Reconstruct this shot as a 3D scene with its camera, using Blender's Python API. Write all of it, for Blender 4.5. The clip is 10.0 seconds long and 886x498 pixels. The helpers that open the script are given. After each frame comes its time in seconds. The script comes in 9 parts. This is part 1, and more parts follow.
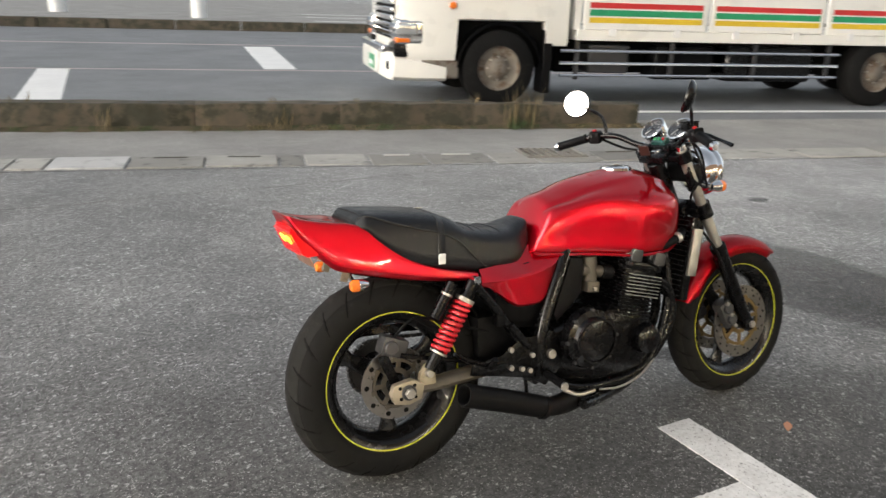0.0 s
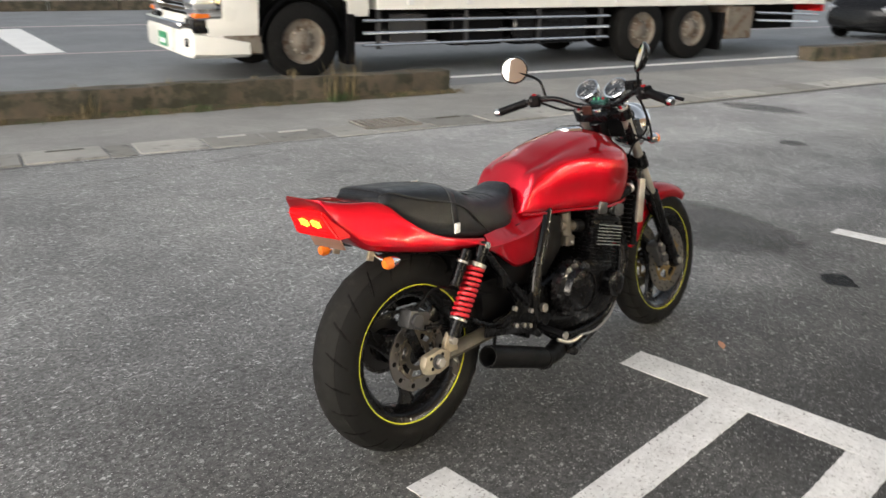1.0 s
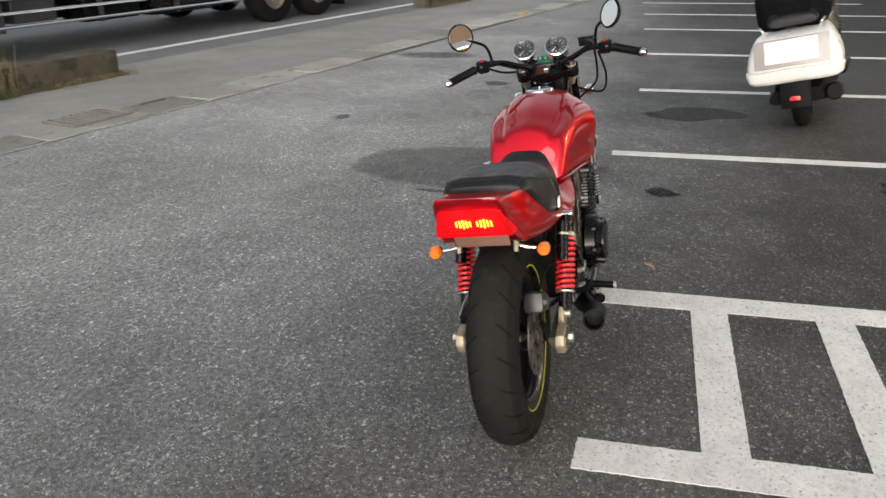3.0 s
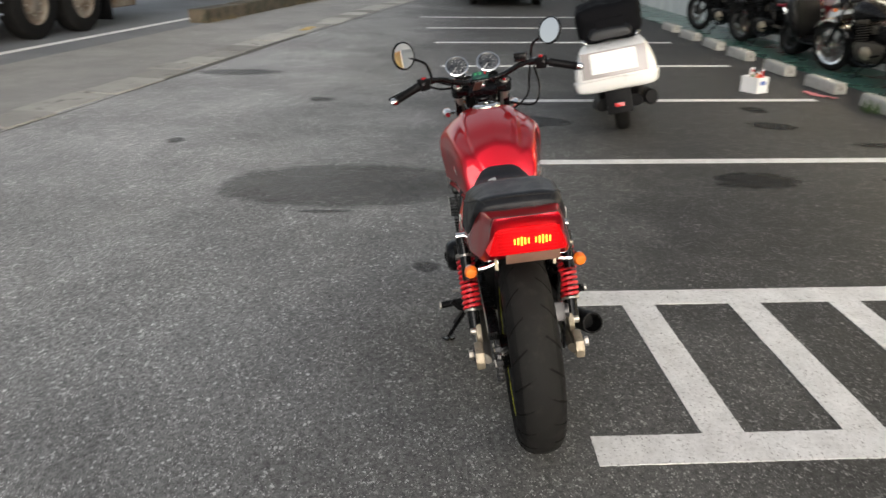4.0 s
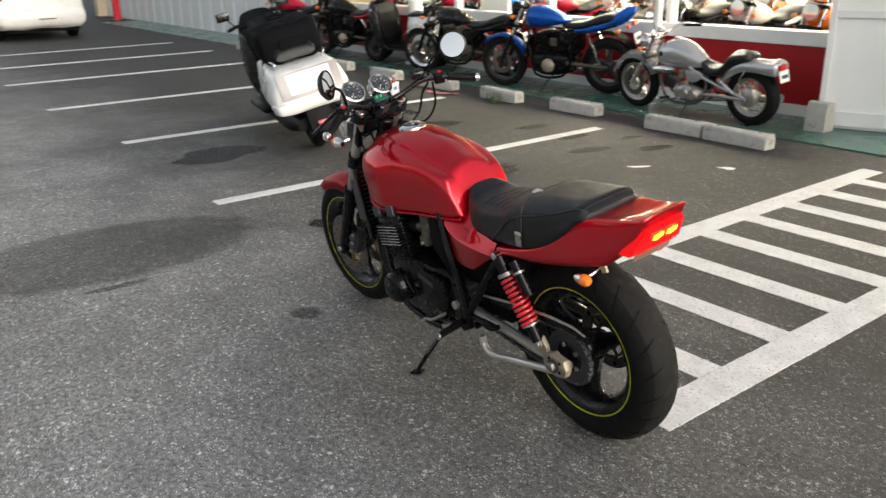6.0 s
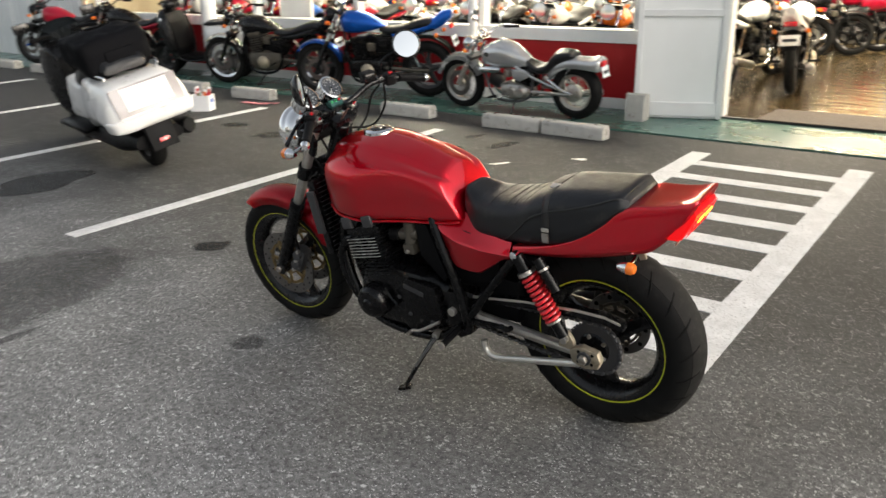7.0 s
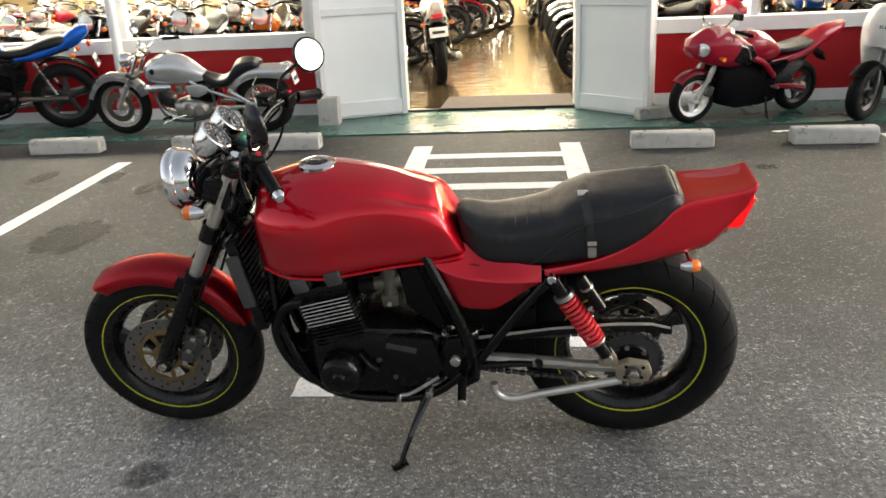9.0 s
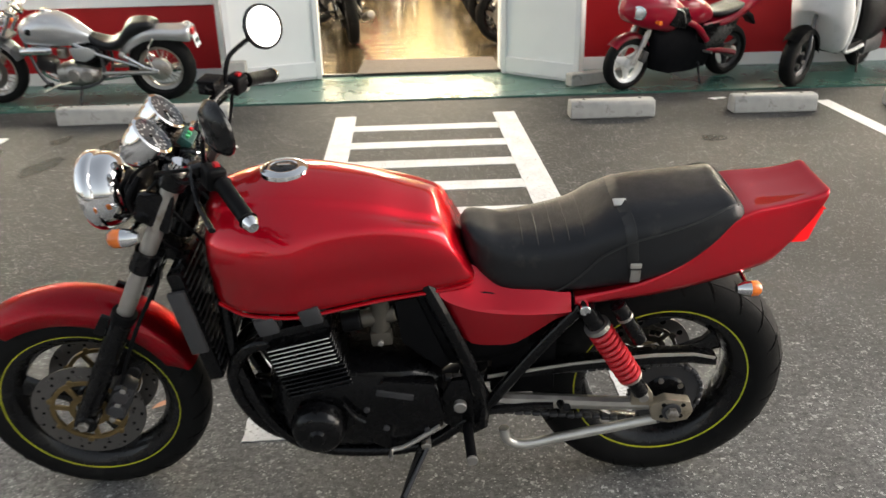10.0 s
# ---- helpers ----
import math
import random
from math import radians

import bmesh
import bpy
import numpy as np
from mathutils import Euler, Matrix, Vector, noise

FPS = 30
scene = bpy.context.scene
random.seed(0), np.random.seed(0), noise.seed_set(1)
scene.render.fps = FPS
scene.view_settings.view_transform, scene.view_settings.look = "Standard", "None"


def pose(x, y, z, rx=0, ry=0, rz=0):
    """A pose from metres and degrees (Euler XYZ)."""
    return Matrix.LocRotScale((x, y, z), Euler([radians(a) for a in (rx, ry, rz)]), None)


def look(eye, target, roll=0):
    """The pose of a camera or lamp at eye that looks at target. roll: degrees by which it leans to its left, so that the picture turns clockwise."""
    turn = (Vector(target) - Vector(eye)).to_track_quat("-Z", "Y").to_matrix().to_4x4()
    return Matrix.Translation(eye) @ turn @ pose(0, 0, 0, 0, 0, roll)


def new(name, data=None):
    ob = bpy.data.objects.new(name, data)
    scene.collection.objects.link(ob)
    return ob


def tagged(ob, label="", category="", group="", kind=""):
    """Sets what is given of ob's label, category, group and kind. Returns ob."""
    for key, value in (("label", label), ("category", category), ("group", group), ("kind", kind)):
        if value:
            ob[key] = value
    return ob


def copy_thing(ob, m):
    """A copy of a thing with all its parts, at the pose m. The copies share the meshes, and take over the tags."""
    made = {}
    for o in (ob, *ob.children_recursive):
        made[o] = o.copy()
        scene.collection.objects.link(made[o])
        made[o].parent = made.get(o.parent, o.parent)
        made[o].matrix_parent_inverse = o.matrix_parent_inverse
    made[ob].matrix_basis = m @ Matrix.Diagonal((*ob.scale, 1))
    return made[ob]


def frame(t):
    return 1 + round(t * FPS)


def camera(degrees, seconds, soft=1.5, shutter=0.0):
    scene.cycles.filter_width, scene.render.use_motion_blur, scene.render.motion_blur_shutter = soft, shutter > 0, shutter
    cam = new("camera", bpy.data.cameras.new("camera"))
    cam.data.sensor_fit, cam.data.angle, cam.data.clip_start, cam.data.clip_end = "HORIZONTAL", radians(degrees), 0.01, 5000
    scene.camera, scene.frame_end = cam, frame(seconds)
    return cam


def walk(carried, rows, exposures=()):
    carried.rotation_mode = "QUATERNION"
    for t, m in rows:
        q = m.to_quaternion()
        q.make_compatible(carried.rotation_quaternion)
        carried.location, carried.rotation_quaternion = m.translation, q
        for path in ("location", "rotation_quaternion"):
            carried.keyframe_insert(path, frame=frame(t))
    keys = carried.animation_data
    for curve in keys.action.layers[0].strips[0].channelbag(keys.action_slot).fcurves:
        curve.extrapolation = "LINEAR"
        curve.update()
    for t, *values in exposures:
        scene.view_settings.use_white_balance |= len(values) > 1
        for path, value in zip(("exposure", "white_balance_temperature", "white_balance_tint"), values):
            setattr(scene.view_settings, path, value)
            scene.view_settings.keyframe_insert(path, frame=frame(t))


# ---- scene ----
cam = camera(56.7, 10.0, shutter=0.4)
PATH = [
    (0, (0.059, -0.018, 1.479), (0.992, 1.645, 0.876), 1.9),
    (0.5, (-0.264, 0.138, 1.478), (0.911, 1.64, 0.877), 1.8),
    (1, (-0.546, 0.374, 1.472), (0.814, 1.686, 0.818), 0.9),
    (1.5, (-0.789, 0.691, 1.484), (0.792, 1.703, 0.794), 1.2),
    (2, (-1.028, 0.983, 1.509), (0.662, 1.787, 0.805), 1.4),
    (2.5, (-1.113, 1.363, 1.504), (0.635, 2.007, 0.776), -0.4),
    (4, (-1.2, 2.503, 1.521), (0.664, 2.386, 0.805), 0.5),
    (4.5, (-1.147, 2.899, 1.537), (0.672, 2.437, 0.845), 0.2),
    (5, (-0.95, 3.262, 1.513), (0.816, 2.621, 0.828), -1.3),
    (5.5, (-0.782, 3.606, 1.523), (0.869, 2.708, 0.839), -1.6),
    (7, (0.077, 4.371, 1.477), (1.176, 2.838, 0.811), -1.0),
    (7.5, (0.404, 4.496, 1.483), (1.261, 2.823, 0.801), -2.6),
    (8, (0.766, 4.512, 1.468), (1.457, 2.762, 0.791), -3.6),
    (8.5, (1.141, 4.535, 1.468), (1.521, 2.695, 0.781), -2.1),
    (9, (1.386, 4.378, 1.457), (1.565, 2.507, 0.775), -2.7),
    (9.5, (1.554, 4.184, 1.456), (1.623, 2.311, 0.757), -2.4),
    (10, (1.67, 3.902, 1.45), (1.595, 2.064, 0.665), -1.3),
]
walk(cam, [(t, look(eye, target, roll)) for t, eye, target, roll in PATH], [(0.0, 1.06), (1.0, 1.05), (2.0, 1.12), (2.5, 0.98), (4.0, 0.78), (5.5, 0.95), (7.0, 1.02), (7.5, 1.10), (8.0, 1.10), (8.7, 1.20), (9.5, 1.24), (10.0, 1.31)])

# ---- light ----
world = bpy.data.worlds.new("world")
scene.world = world
world.use_nodes = True
wn = world.node_tree
sky = wn.nodes.new("ShaderNodeTexSky")
sky.sky_type = "NISHITA"
sky.sun_disc = False
sky.sun_elevation = radians(11)
sky.sun_rotation = radians(262)
sky.air_density, sky.dust_density, sky.ozone_density = 1.0, 3.0, 1.0
cloud = wn.nodes.new("ShaderNodeHueSaturation")
cloud.inputs["Saturation"].default_value = 0.35
wn.links.new(sky.outputs[0], cloud.inputs["Color"])
wn.links.new(cloud.outputs[0], wn.nodes["Background"].inputs[0])
wn.nodes["Background"].inputs[1].default_value = 0.15
sun_data = bpy.data.lights.new("sun", "SUN")
sun_data.energy, sun_data.angle, sun_data.color = 0.6, radians(30), (1.0, 0.95, 0.89)
sun = new("sun", sun_data)
sun.matrix_world = look((-20, 6, 14), (0, 0, 0))


def area_lamp(name, m, sx, sy, power, colour):
    d = bpy.data.lights.new(name, "AREA")
    d.shape, d.size, d.size_y, d.energy, d.color = "RECTANGLE", sx, sy, power, colour
    ob = new(name, d)
    ob.matrix_world = m
    return ob


for lx in (-4.5, 1.6, 7.5):
    for ly in (-5.5, -8.5, -11.2):
        area_lamp("ceiling_tube_light", pose(lx, ly, 2.8), 4.0, 0.5, 190, (1.0, 0.88, 0.67))

# ---- materials ----
def node_mat(name):
    m = bpy.data.materials.new(name)
    m.use_nodes = True
    t = m.node_tree
    return m, t, t.nodes["Principled BSDF"]


def mat(name, col, rough=0.5, metal=0.0, vary=0.12, scale=30.0, bump=0.0, bscale=200.0, coat=0.0, emit=None, power=0.0, spec=0.5, wear=None, wear_at=0.62, wear_scale=9.0):
    """Procedural paint, metal, rubber or plastic: two scales of tone, fine relief, optional worn patches."""
    m, t, b = node_mat(name)
    n, l = t.nodes, t.links
    tc = n.new("ShaderNodeTexCoord")
    n1 = n.new("ShaderNodeTexNoise"); n1.inputs["Scale"].default_value = scale; n1.inputs["Detail"].default_value = 6
    n2 = n.new("ShaderNodeTexNoise"); n2.inputs["Scale"].default_value = scale * 0.13; n2.inputs["Detail"].default_value = 3
    l.new(tc.outputs["Object"], n1.inputs["Vector"]); l.new(tc.outputs["Object"], n2.inputs["Vector"])
    add = n.new("ShaderNodeMath"); add.operation = "ADD"
    l.new(n1.outputs["Fac"], add.inputs[0]); l.new(n2.outputs["Fac"], add.inputs[1])
    ramp = n.new("ShaderNodeMapRange")
    ramp.inputs["From Min"].default_value, ramp.inputs["From Max"].default_value = 0.6, 1.4
    ramp.inputs["To Min"].default_value, ramp.inputs["To Max"].default_value = 1 - vary, 1 + vary
    l.new(add.outputs[0], ramp.inputs["Value"])
    mul = n.new("ShaderNodeMix"); mul.data_type = "RGBA"; mul.blend_type = "MULTIPLY"; mul.inputs["Factor"].default_value = 1
    mul.inputs[6].default_value = (*col, 1)
    l.new(ramp.outputs[0], mul.inputs[7])
    out = mul.outputs[2]
    if wear:
        nw = n.new("ShaderNodeTexNoise"); nw.inputs["Scale"].default_value = wear_scale; nw.inputs["Detail"].default_value = 9; nw.inputs["Roughness"].default_value = 0.7
        l.new(tc.outputs["Object"], nw.inputs["Vector"])
        cr = n.new("ShaderNodeMapRange"); cr.inputs["From Min"].default_value, cr.inputs["From Max"].default_value = wear_at - 0.04, wear_at + 0.06
        l.new(nw.outputs["Fac"], cr.inputs["Value"])
        mw = n.new("ShaderNodeMix"); mw.data_type = "RGBA"; mw.inputs[7].default_value = (*wear, 1)
        l.new(cr.outputs[0], mw.inputs["Factor"]); l.new(out, mw.inputs[6])
        out = mw.outputs[2]
    l.new(out, b.inputs["Base Color"])
    rr = n.new("ShaderNodeMapRange")
    rr.inputs["From Min"].default_value, rr.inputs["From Max"].default_value = 0.3, 0.7
    rr.inputs["To Min"].default_value, rr.inputs["To Max"].default_value = max(0.02, rough * 0.8), min(1, rough * 1.25)
    if vary > 0.03:
        l.new(n1.outputs["Fac"], rr.inputs["Value"]); l.new(rr.outputs[0], b.inputs["Roughness"])
    else:
        b.inputs["Roughness"].default_value = rough
    b.inputs["Metallic"].default_value = metal
    b.inputs["Specular IOR Level"].default_value = spec
    b.inputs["Coat Weight"].default_value = coat
    b.inputs["Coat Roughness"].default_value = 0.04
    if bump:
        nb = n.new("ShaderNodeTexNoise"); nb.inputs["Scale"].default_value = bscale; nb.inputs["Detail"].default_value = 4
        l.new(tc.outputs["Object"], nb.inputs["Vector"])
        bp = n.new("ShaderNodeBump"); bp.inputs["Strength"].default_value = bump; bp.inputs["Distance"].default_value = 0.002
        l.new(nb.outputs["Fac"], bp.inputs["Height"]); l.new(bp.outputs[0], b.inputs["Normal"])
    if emit:
        b.inputs["Emission Color"].default_value = (*emit, 1)
        b.inputs["Emission Strength"].default_value = power
    return m


def asphalt(name, dark, mid, stone, grain=240.0, stone_at=0.62, stain=0.35, tint=(1, 1, 1), bays=False):
    """Asphalt: crushed-stone grains in bitumen, with large paler and darker patches."""
    m, t, b = node_mat(name)
    n, l = t.nodes, t.links
    tc = n.new("ShaderNodeTexCoord")
    def noise_at(scale, detail, rough):
        k = n.new("ShaderNodeTexNoise")
        k.inputs["Scale"].default_value, k.inputs["Detail"].default_value, k.inputs["Roughness"].default_value = scale, detail, rough
        l.new(tc.outputs["Object"], k.inputs["Vector"])
        return k.outputs["Fac"]

    def step(value, lo, hi, out_lo=0.0, out_hi=1.0):
        k = n.new("ShaderNodeMapRange"); k.interpolation_type = "SMOOTHSTEP"
        for i, q in zip(("From Min", "From Max", "To Min", "To Max"), (lo, hi, out_lo, out_hi)):
            k.inputs[i].default_value = q
        l.new(value, k.inputs["Value"])
        return k.outputs[0]

    def calc(op, p, q):
        k = n.new("ShaderNodeMath"); k.operation = op
        for i, w in enumerate((p, q)):
            if isinstance(w, float):
                k.inputs[i].default_value = w
            else:
                l.new(w, k.inputs[i])
        return k.outputs[0]

    def chips(scale, lo, hi, clump):
        """Single pale stones: some cells, each smaller than its cell and of broken outline, thicker in patches."""
        wn_ = n.new("ShaderNodeTexNoise"); wn_.inputs["Scale"].default_value, wn_.inputs["Detail"].default_value = scale * 1.1, 3
        l.new(tc.outputs["Object"], wn_.inputs["Vector"])
        off = n.new("ShaderNodeVectorMath"); off.operation = "MULTIPLY_ADD"
        off.inputs[1].default_value = (2.6 / scale, 1.5 / scale, 1.0 / scale)
        l.new(wn_.outputs["Color"], off.inputs[0]); l.new(tc.outputs["Object"], off.inputs[2])
        v = n.new("ShaderNodeTexVoronoi"); v.inputs["Scale"].default_value = scale
        l.new(off.outputs[0], v.inputs["Vector"])
        s = n.new("ShaderNodeSeparateColor"); l.new(v.outputs["Color"], s.inputs[0])
        pick = step(calc("ADD", s.outputs[0], calc("MULTIPLY", clump, 0.9)), lo + 0.45, hi + 0.45)
        return calc("MULTIPLY", pick, step(v.outputs["Distance"], 0.30, 0.48, 1.0, 0.0)), s.outputs[1]

    mid_n, fine_n, clump_n = noise_at(46, 7, 0.72), noise_at(160, 4, 0.7), noise_at(7, 5, 0.65)
    small, tone = chips(grain, stone_at, stone_at + 0.22, clump_n)
    large, tone2 = chips(grain * 0.42, stone_at + 0.17, stone_at + 0.24, clump_n)
    big = n.new("ShaderNodeTexNoise"); big.inputs["Scale"].default_value = 0.7; big.inputs["Detail"].default_value = 7; big.inputs["Roughness"].default_value = 0.7
    l.new(tc.outputs["Object"], big.inputs["Vector"])
    ground = n.new("ShaderNodeMix"); ground.data_type = "RGBA"
    ground.inputs[6].default_value = (*[dark * c for c in tint], 1)
    ground.inputs[7].default_value = (*[mid * c for c in tint], 1)
    l.new(step(calc("ADD", calc("MULTIPLY", mid_n, 0.6), calc("MULTIPLY", fine_n, 0.4)), 0.36, 0.64), ground.inputs["Factor"])
    base, chip = ground.outputs[2], None
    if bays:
        # darker in the parking bays, rising smoothly to pale in the aisle, more so along the road
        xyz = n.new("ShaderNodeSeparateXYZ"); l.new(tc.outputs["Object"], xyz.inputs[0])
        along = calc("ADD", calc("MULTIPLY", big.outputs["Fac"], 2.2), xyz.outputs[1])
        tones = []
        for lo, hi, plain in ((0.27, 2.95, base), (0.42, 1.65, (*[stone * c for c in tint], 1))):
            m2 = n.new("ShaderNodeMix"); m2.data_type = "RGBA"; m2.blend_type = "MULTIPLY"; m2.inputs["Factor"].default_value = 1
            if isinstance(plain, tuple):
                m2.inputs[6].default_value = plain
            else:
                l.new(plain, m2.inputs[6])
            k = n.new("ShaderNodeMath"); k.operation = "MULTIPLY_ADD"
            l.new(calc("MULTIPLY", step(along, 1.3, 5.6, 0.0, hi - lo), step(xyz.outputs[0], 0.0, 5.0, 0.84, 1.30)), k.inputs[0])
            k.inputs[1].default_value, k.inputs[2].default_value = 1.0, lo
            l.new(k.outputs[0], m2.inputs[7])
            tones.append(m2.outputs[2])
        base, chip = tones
    peb = n.new("ShaderNodeMix"); peb.data_type = "RGBA"
    peb.inputs[7].default_value = (*[stone * c for c in tint], 1)
    if chip is not None:
        l.new(chip, peb.inputs[7])
    s1 = n.new("ShaderNodeMath"); s1.operation = "MAXIMUM"
    l.new(calc("MULTIPLY", small, step(tone, 0.0, 1.0, 0.30, 1.0)), s1.inputs[0]); l.new(calc("MULTIPLY", large, step(tone2, 0.0, 1.0, 0.2, 0.8)), s1.inputs[1])
    l.new(s1.outputs[0], peb.inputs["Factor"]); l.new(base, peb.inputs[6])
    mr = n.new("ShaderNodeMapRange"); mr.inputs["From Min"].default_value, mr.inputs["From Max"].default_value = 0.32, 0.68
    mr.inputs["To Min"].default_value, mr.inputs["To Max"].default_value = 1 - stain, 1 + stain
    l.new(big.outputs["Fac"], mr.inputs["Value"])
    mul = n.new("ShaderNodeMix"); mul.data_type = "RGBA"; mul.blend_type = "MULTIPLY"; mul.inputs["Factor"].default_value = 1
    l.new(peb.outputs[2], mul.inputs[6]); l.new(mr.outputs[0], mul.inputs[7])
    out = mul.outputs[2]
    l.new(out, b.inputs["Base Color"])
    b.inputs["Roughness"].default_value = 0.76
    b.inputs["Specular IOR Level"].default_value = 0.42
    bp = n.new("ShaderNodeBump"); bp.inputs["Strength"].default_value = 0.40; bp.inputs["Distance"].default_value = 0.003
    l.new(calc("ADD", calc("MULTIPLY", mid_n, 0.8), calc("MULTIPLY", s1.outputs[0], 0.5)), bp.inputs["Height"]); l.new(bp.outputs[0], b.inputs["Normal"])
    return m


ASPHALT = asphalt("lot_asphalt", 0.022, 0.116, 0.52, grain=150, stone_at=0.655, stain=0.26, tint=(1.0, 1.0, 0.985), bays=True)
ASPHALT_OLD = asphalt("apron_asphalt", 0.20, 0.29, 0.42, grain=300, stain=0.25, tint=(1.02, 1.0, 0.95))
ROAD = asphalt("road_asphalt", 0.145, 0.205, 0.27, grain=320, stain=0.18, tint=(0.96, 1.0, 1.05))


def stain_mat(name, col, strength, lo=0.44, hi=0.70, ragged=0.50):
    """A soft-edged oil or damp stain that lets the asphalt show through."""
    m, t, b = node_mat(name)
    n, l = t.nodes, t.links
    b.inputs["Base Color"].default_value = (*col, 1)
    b.inputs["Roughness"].default_value = 0.7
    tc = n.new("ShaderNodeTexCoord")
    sub = n.new("ShaderNodeVectorMath"); sub.operation = "SUBTRACT"; sub.inputs[1].default_value = (0.5, 0.5, 0.5)
    l.new(tc.outputs["Generated"], sub.inputs[0])
    flat = n.new("ShaderNodeVectorMath"); flat.operation = "MULTIPLY"; flat.inputs[1].default_value = (1, 1, 0)
    l.new(sub.outputs[0], flat.inputs[0])
    ln = n.new("ShaderNodeVectorMath"); ln.operation = "LENGTH"; l.new(flat.outputs[0], ln.inputs[0])
    no = n.new("ShaderNodeTexNoise"); no.inputs["Scale"].default_value = 9; no.inputs["Detail"].default_value = 7; l.new(tc.outputs["Object"], no.inputs["Vector"])
    ad = n.new("ShaderNodeMath"); ad.operation = "MULTIPLY_ADD"; ad.inputs[1].default_value = ragged
    l.new(no.outputs["Fac"], ad.inputs[0]); l.new(ln.outputs["Value"], ad.inputs[2])
    mr = n.new("ShaderNodeMapRange"); mr.interpolation_type = "SMOOTHSTEP"
    mr.inputs["From Min"].default_value, mr.inputs["From Max"].default_value = lo, hi
    mr.inputs["To Min"].default_value, mr.inputs["To Max"].default_value = strength, 0.0
    l.new(ad.outputs[0], mr.inputs["Value"]); l.new(mr.outputs[0], b.inputs["Alpha"])
    return m


PATCH = stain_mat("damp_stain", (0.022, 0.022, 0.024), 0.22, 0.36, 0.58, 0.20)
OIL = stain_mat("oil_stain", (0.007, 0.007, 0.0075), 0.60, 0.50, 0.66, 0.46)
DAMP = stain_mat("old_damp_mark", (0.075, 0.073, 0.070), 0.19, 0.42, 0.50, 0.12)
DAMPD = stain_mat("dark_damp_mark", (0.030, 0.030, 0.031), 0.62, 0.43, 0.50, 0.12)
PAINT_W = mat("worn_white_road_paint", (0.60, 0.605, 0.61), 0.75, vary=0.22, scale=60, bump=0.7, bscale=170, wear=(0.12, 0.12, 0.12), wear_at=0.60, wear_scale=80)
PAINT_FAR = mat("white_road_paint", (0.74, 0.74, 0.73), 0.7, vary=0.1, scale=12, wear=(0.16, 0.16, 0.16), wear_at=0.72, wear_scale=10)
PAINT_RED = mat("faded_red_line", (0.40, 0.34, 0.34), 0.7, vary=0.2, scale=6)
GREEN = mat("green_floor_paint", (0.046, 0.112, 0.090), 0.28, vary=0.10, scale=3, bump=0.004, bscale=40, wear=(0.052, 0.110, 0.088), wear_at=0.64, wear_scale=2)
CONCRETE = mat("concrete", (0.40, 0.39, 0.36), 0.85, vary=0.2, scale=18, bump=0.35, bscale=180, wear=(0.22, 0.21, 0.19), wear_at=0.6)
SLAB = mat("gutter_concrete", (0.27, 0.262, 0.24), 0.85, vary=0.22, scale=14, bump=0.3, bscale=180, wear=(0.10, 0.10, 0.092), wear_at=0.6, wear_scale=5)
def tone_by_object(m, low, high):
    """Each object of this material a little lighter or darker."""
    n, l = m.node_tree.nodes, m.node_tree.links
    b = n["Principled BSDF"]
    src = b.inputs["Base Color"].links[0].from_socket
    info = n.new("ShaderNodeObjectInfo")
    r = n.new("ShaderNodeMapRange"); r.inputs["To Min"].default_value, r.inputs["To Max"].default_value = low, high
    l.new(info.outputs["Random"], r.inputs["Value"])
    k = n.new("ShaderNodeMix"); k.data_type = "RGBA"; k.blend_type = "MULTIPLY"; k.inputs["Factor"].default_value = 1
    l.new(src, k.inputs[6]); l.new(r.outputs[0], k.inputs[7]); l.new(k.outputs[2], b.inputs["Base Color"])


tone_by_object(SLAB, 0.6, 1.5)
SLAB_PALE = mat("pale_gutter_concrete", (0.46, 0.46, 0.45), 0.85, vary=0.15, scale=14, bump=0.3, bscale=180, wear=(0.30, 0.30, 0.29), wear_at=0.6, wear_scale=5)
MOSSY = mat("mossy_kerb_concrete", (0.082, 0.066, 0.046), 0.9, vary=0.55, scale=9, bump=0.9, bscale=50, wear=(0.035, 0.034, 0.020), wear_at=0.50, wear_scale=4)
# near-black that stands for the shade in holes, grooves, gaps and undersides
BLACKHOLE = mat("gap_shade_black", (0.004, 0.004, 0.0038), 0.9, spec=0.1)
WHITE = mat("white_paint", (0.78, 0.78, 0.77), 0.35, vary=0.05, scale=5, coat=0.2)
WHITE_PANEL = mat("white_door_panel", (0.84, 0.84, 0.82), 0.4, vary=0.05, scale=3)
GREYWHITE = mat("dusty_white_trim", (0.74, 0.74, 0.73), 0.5, vary=0.08, scale=6)
RED_PANEL = mat("red_wall_panel", (0.33, 0.008, 0.012), 0.45, spec=0.25, vary=0.08, scale=5)
CREAM = mat("cream_wall", (0.60, 0.50, 0.33), 0.6, vary=0.05, scale=4)


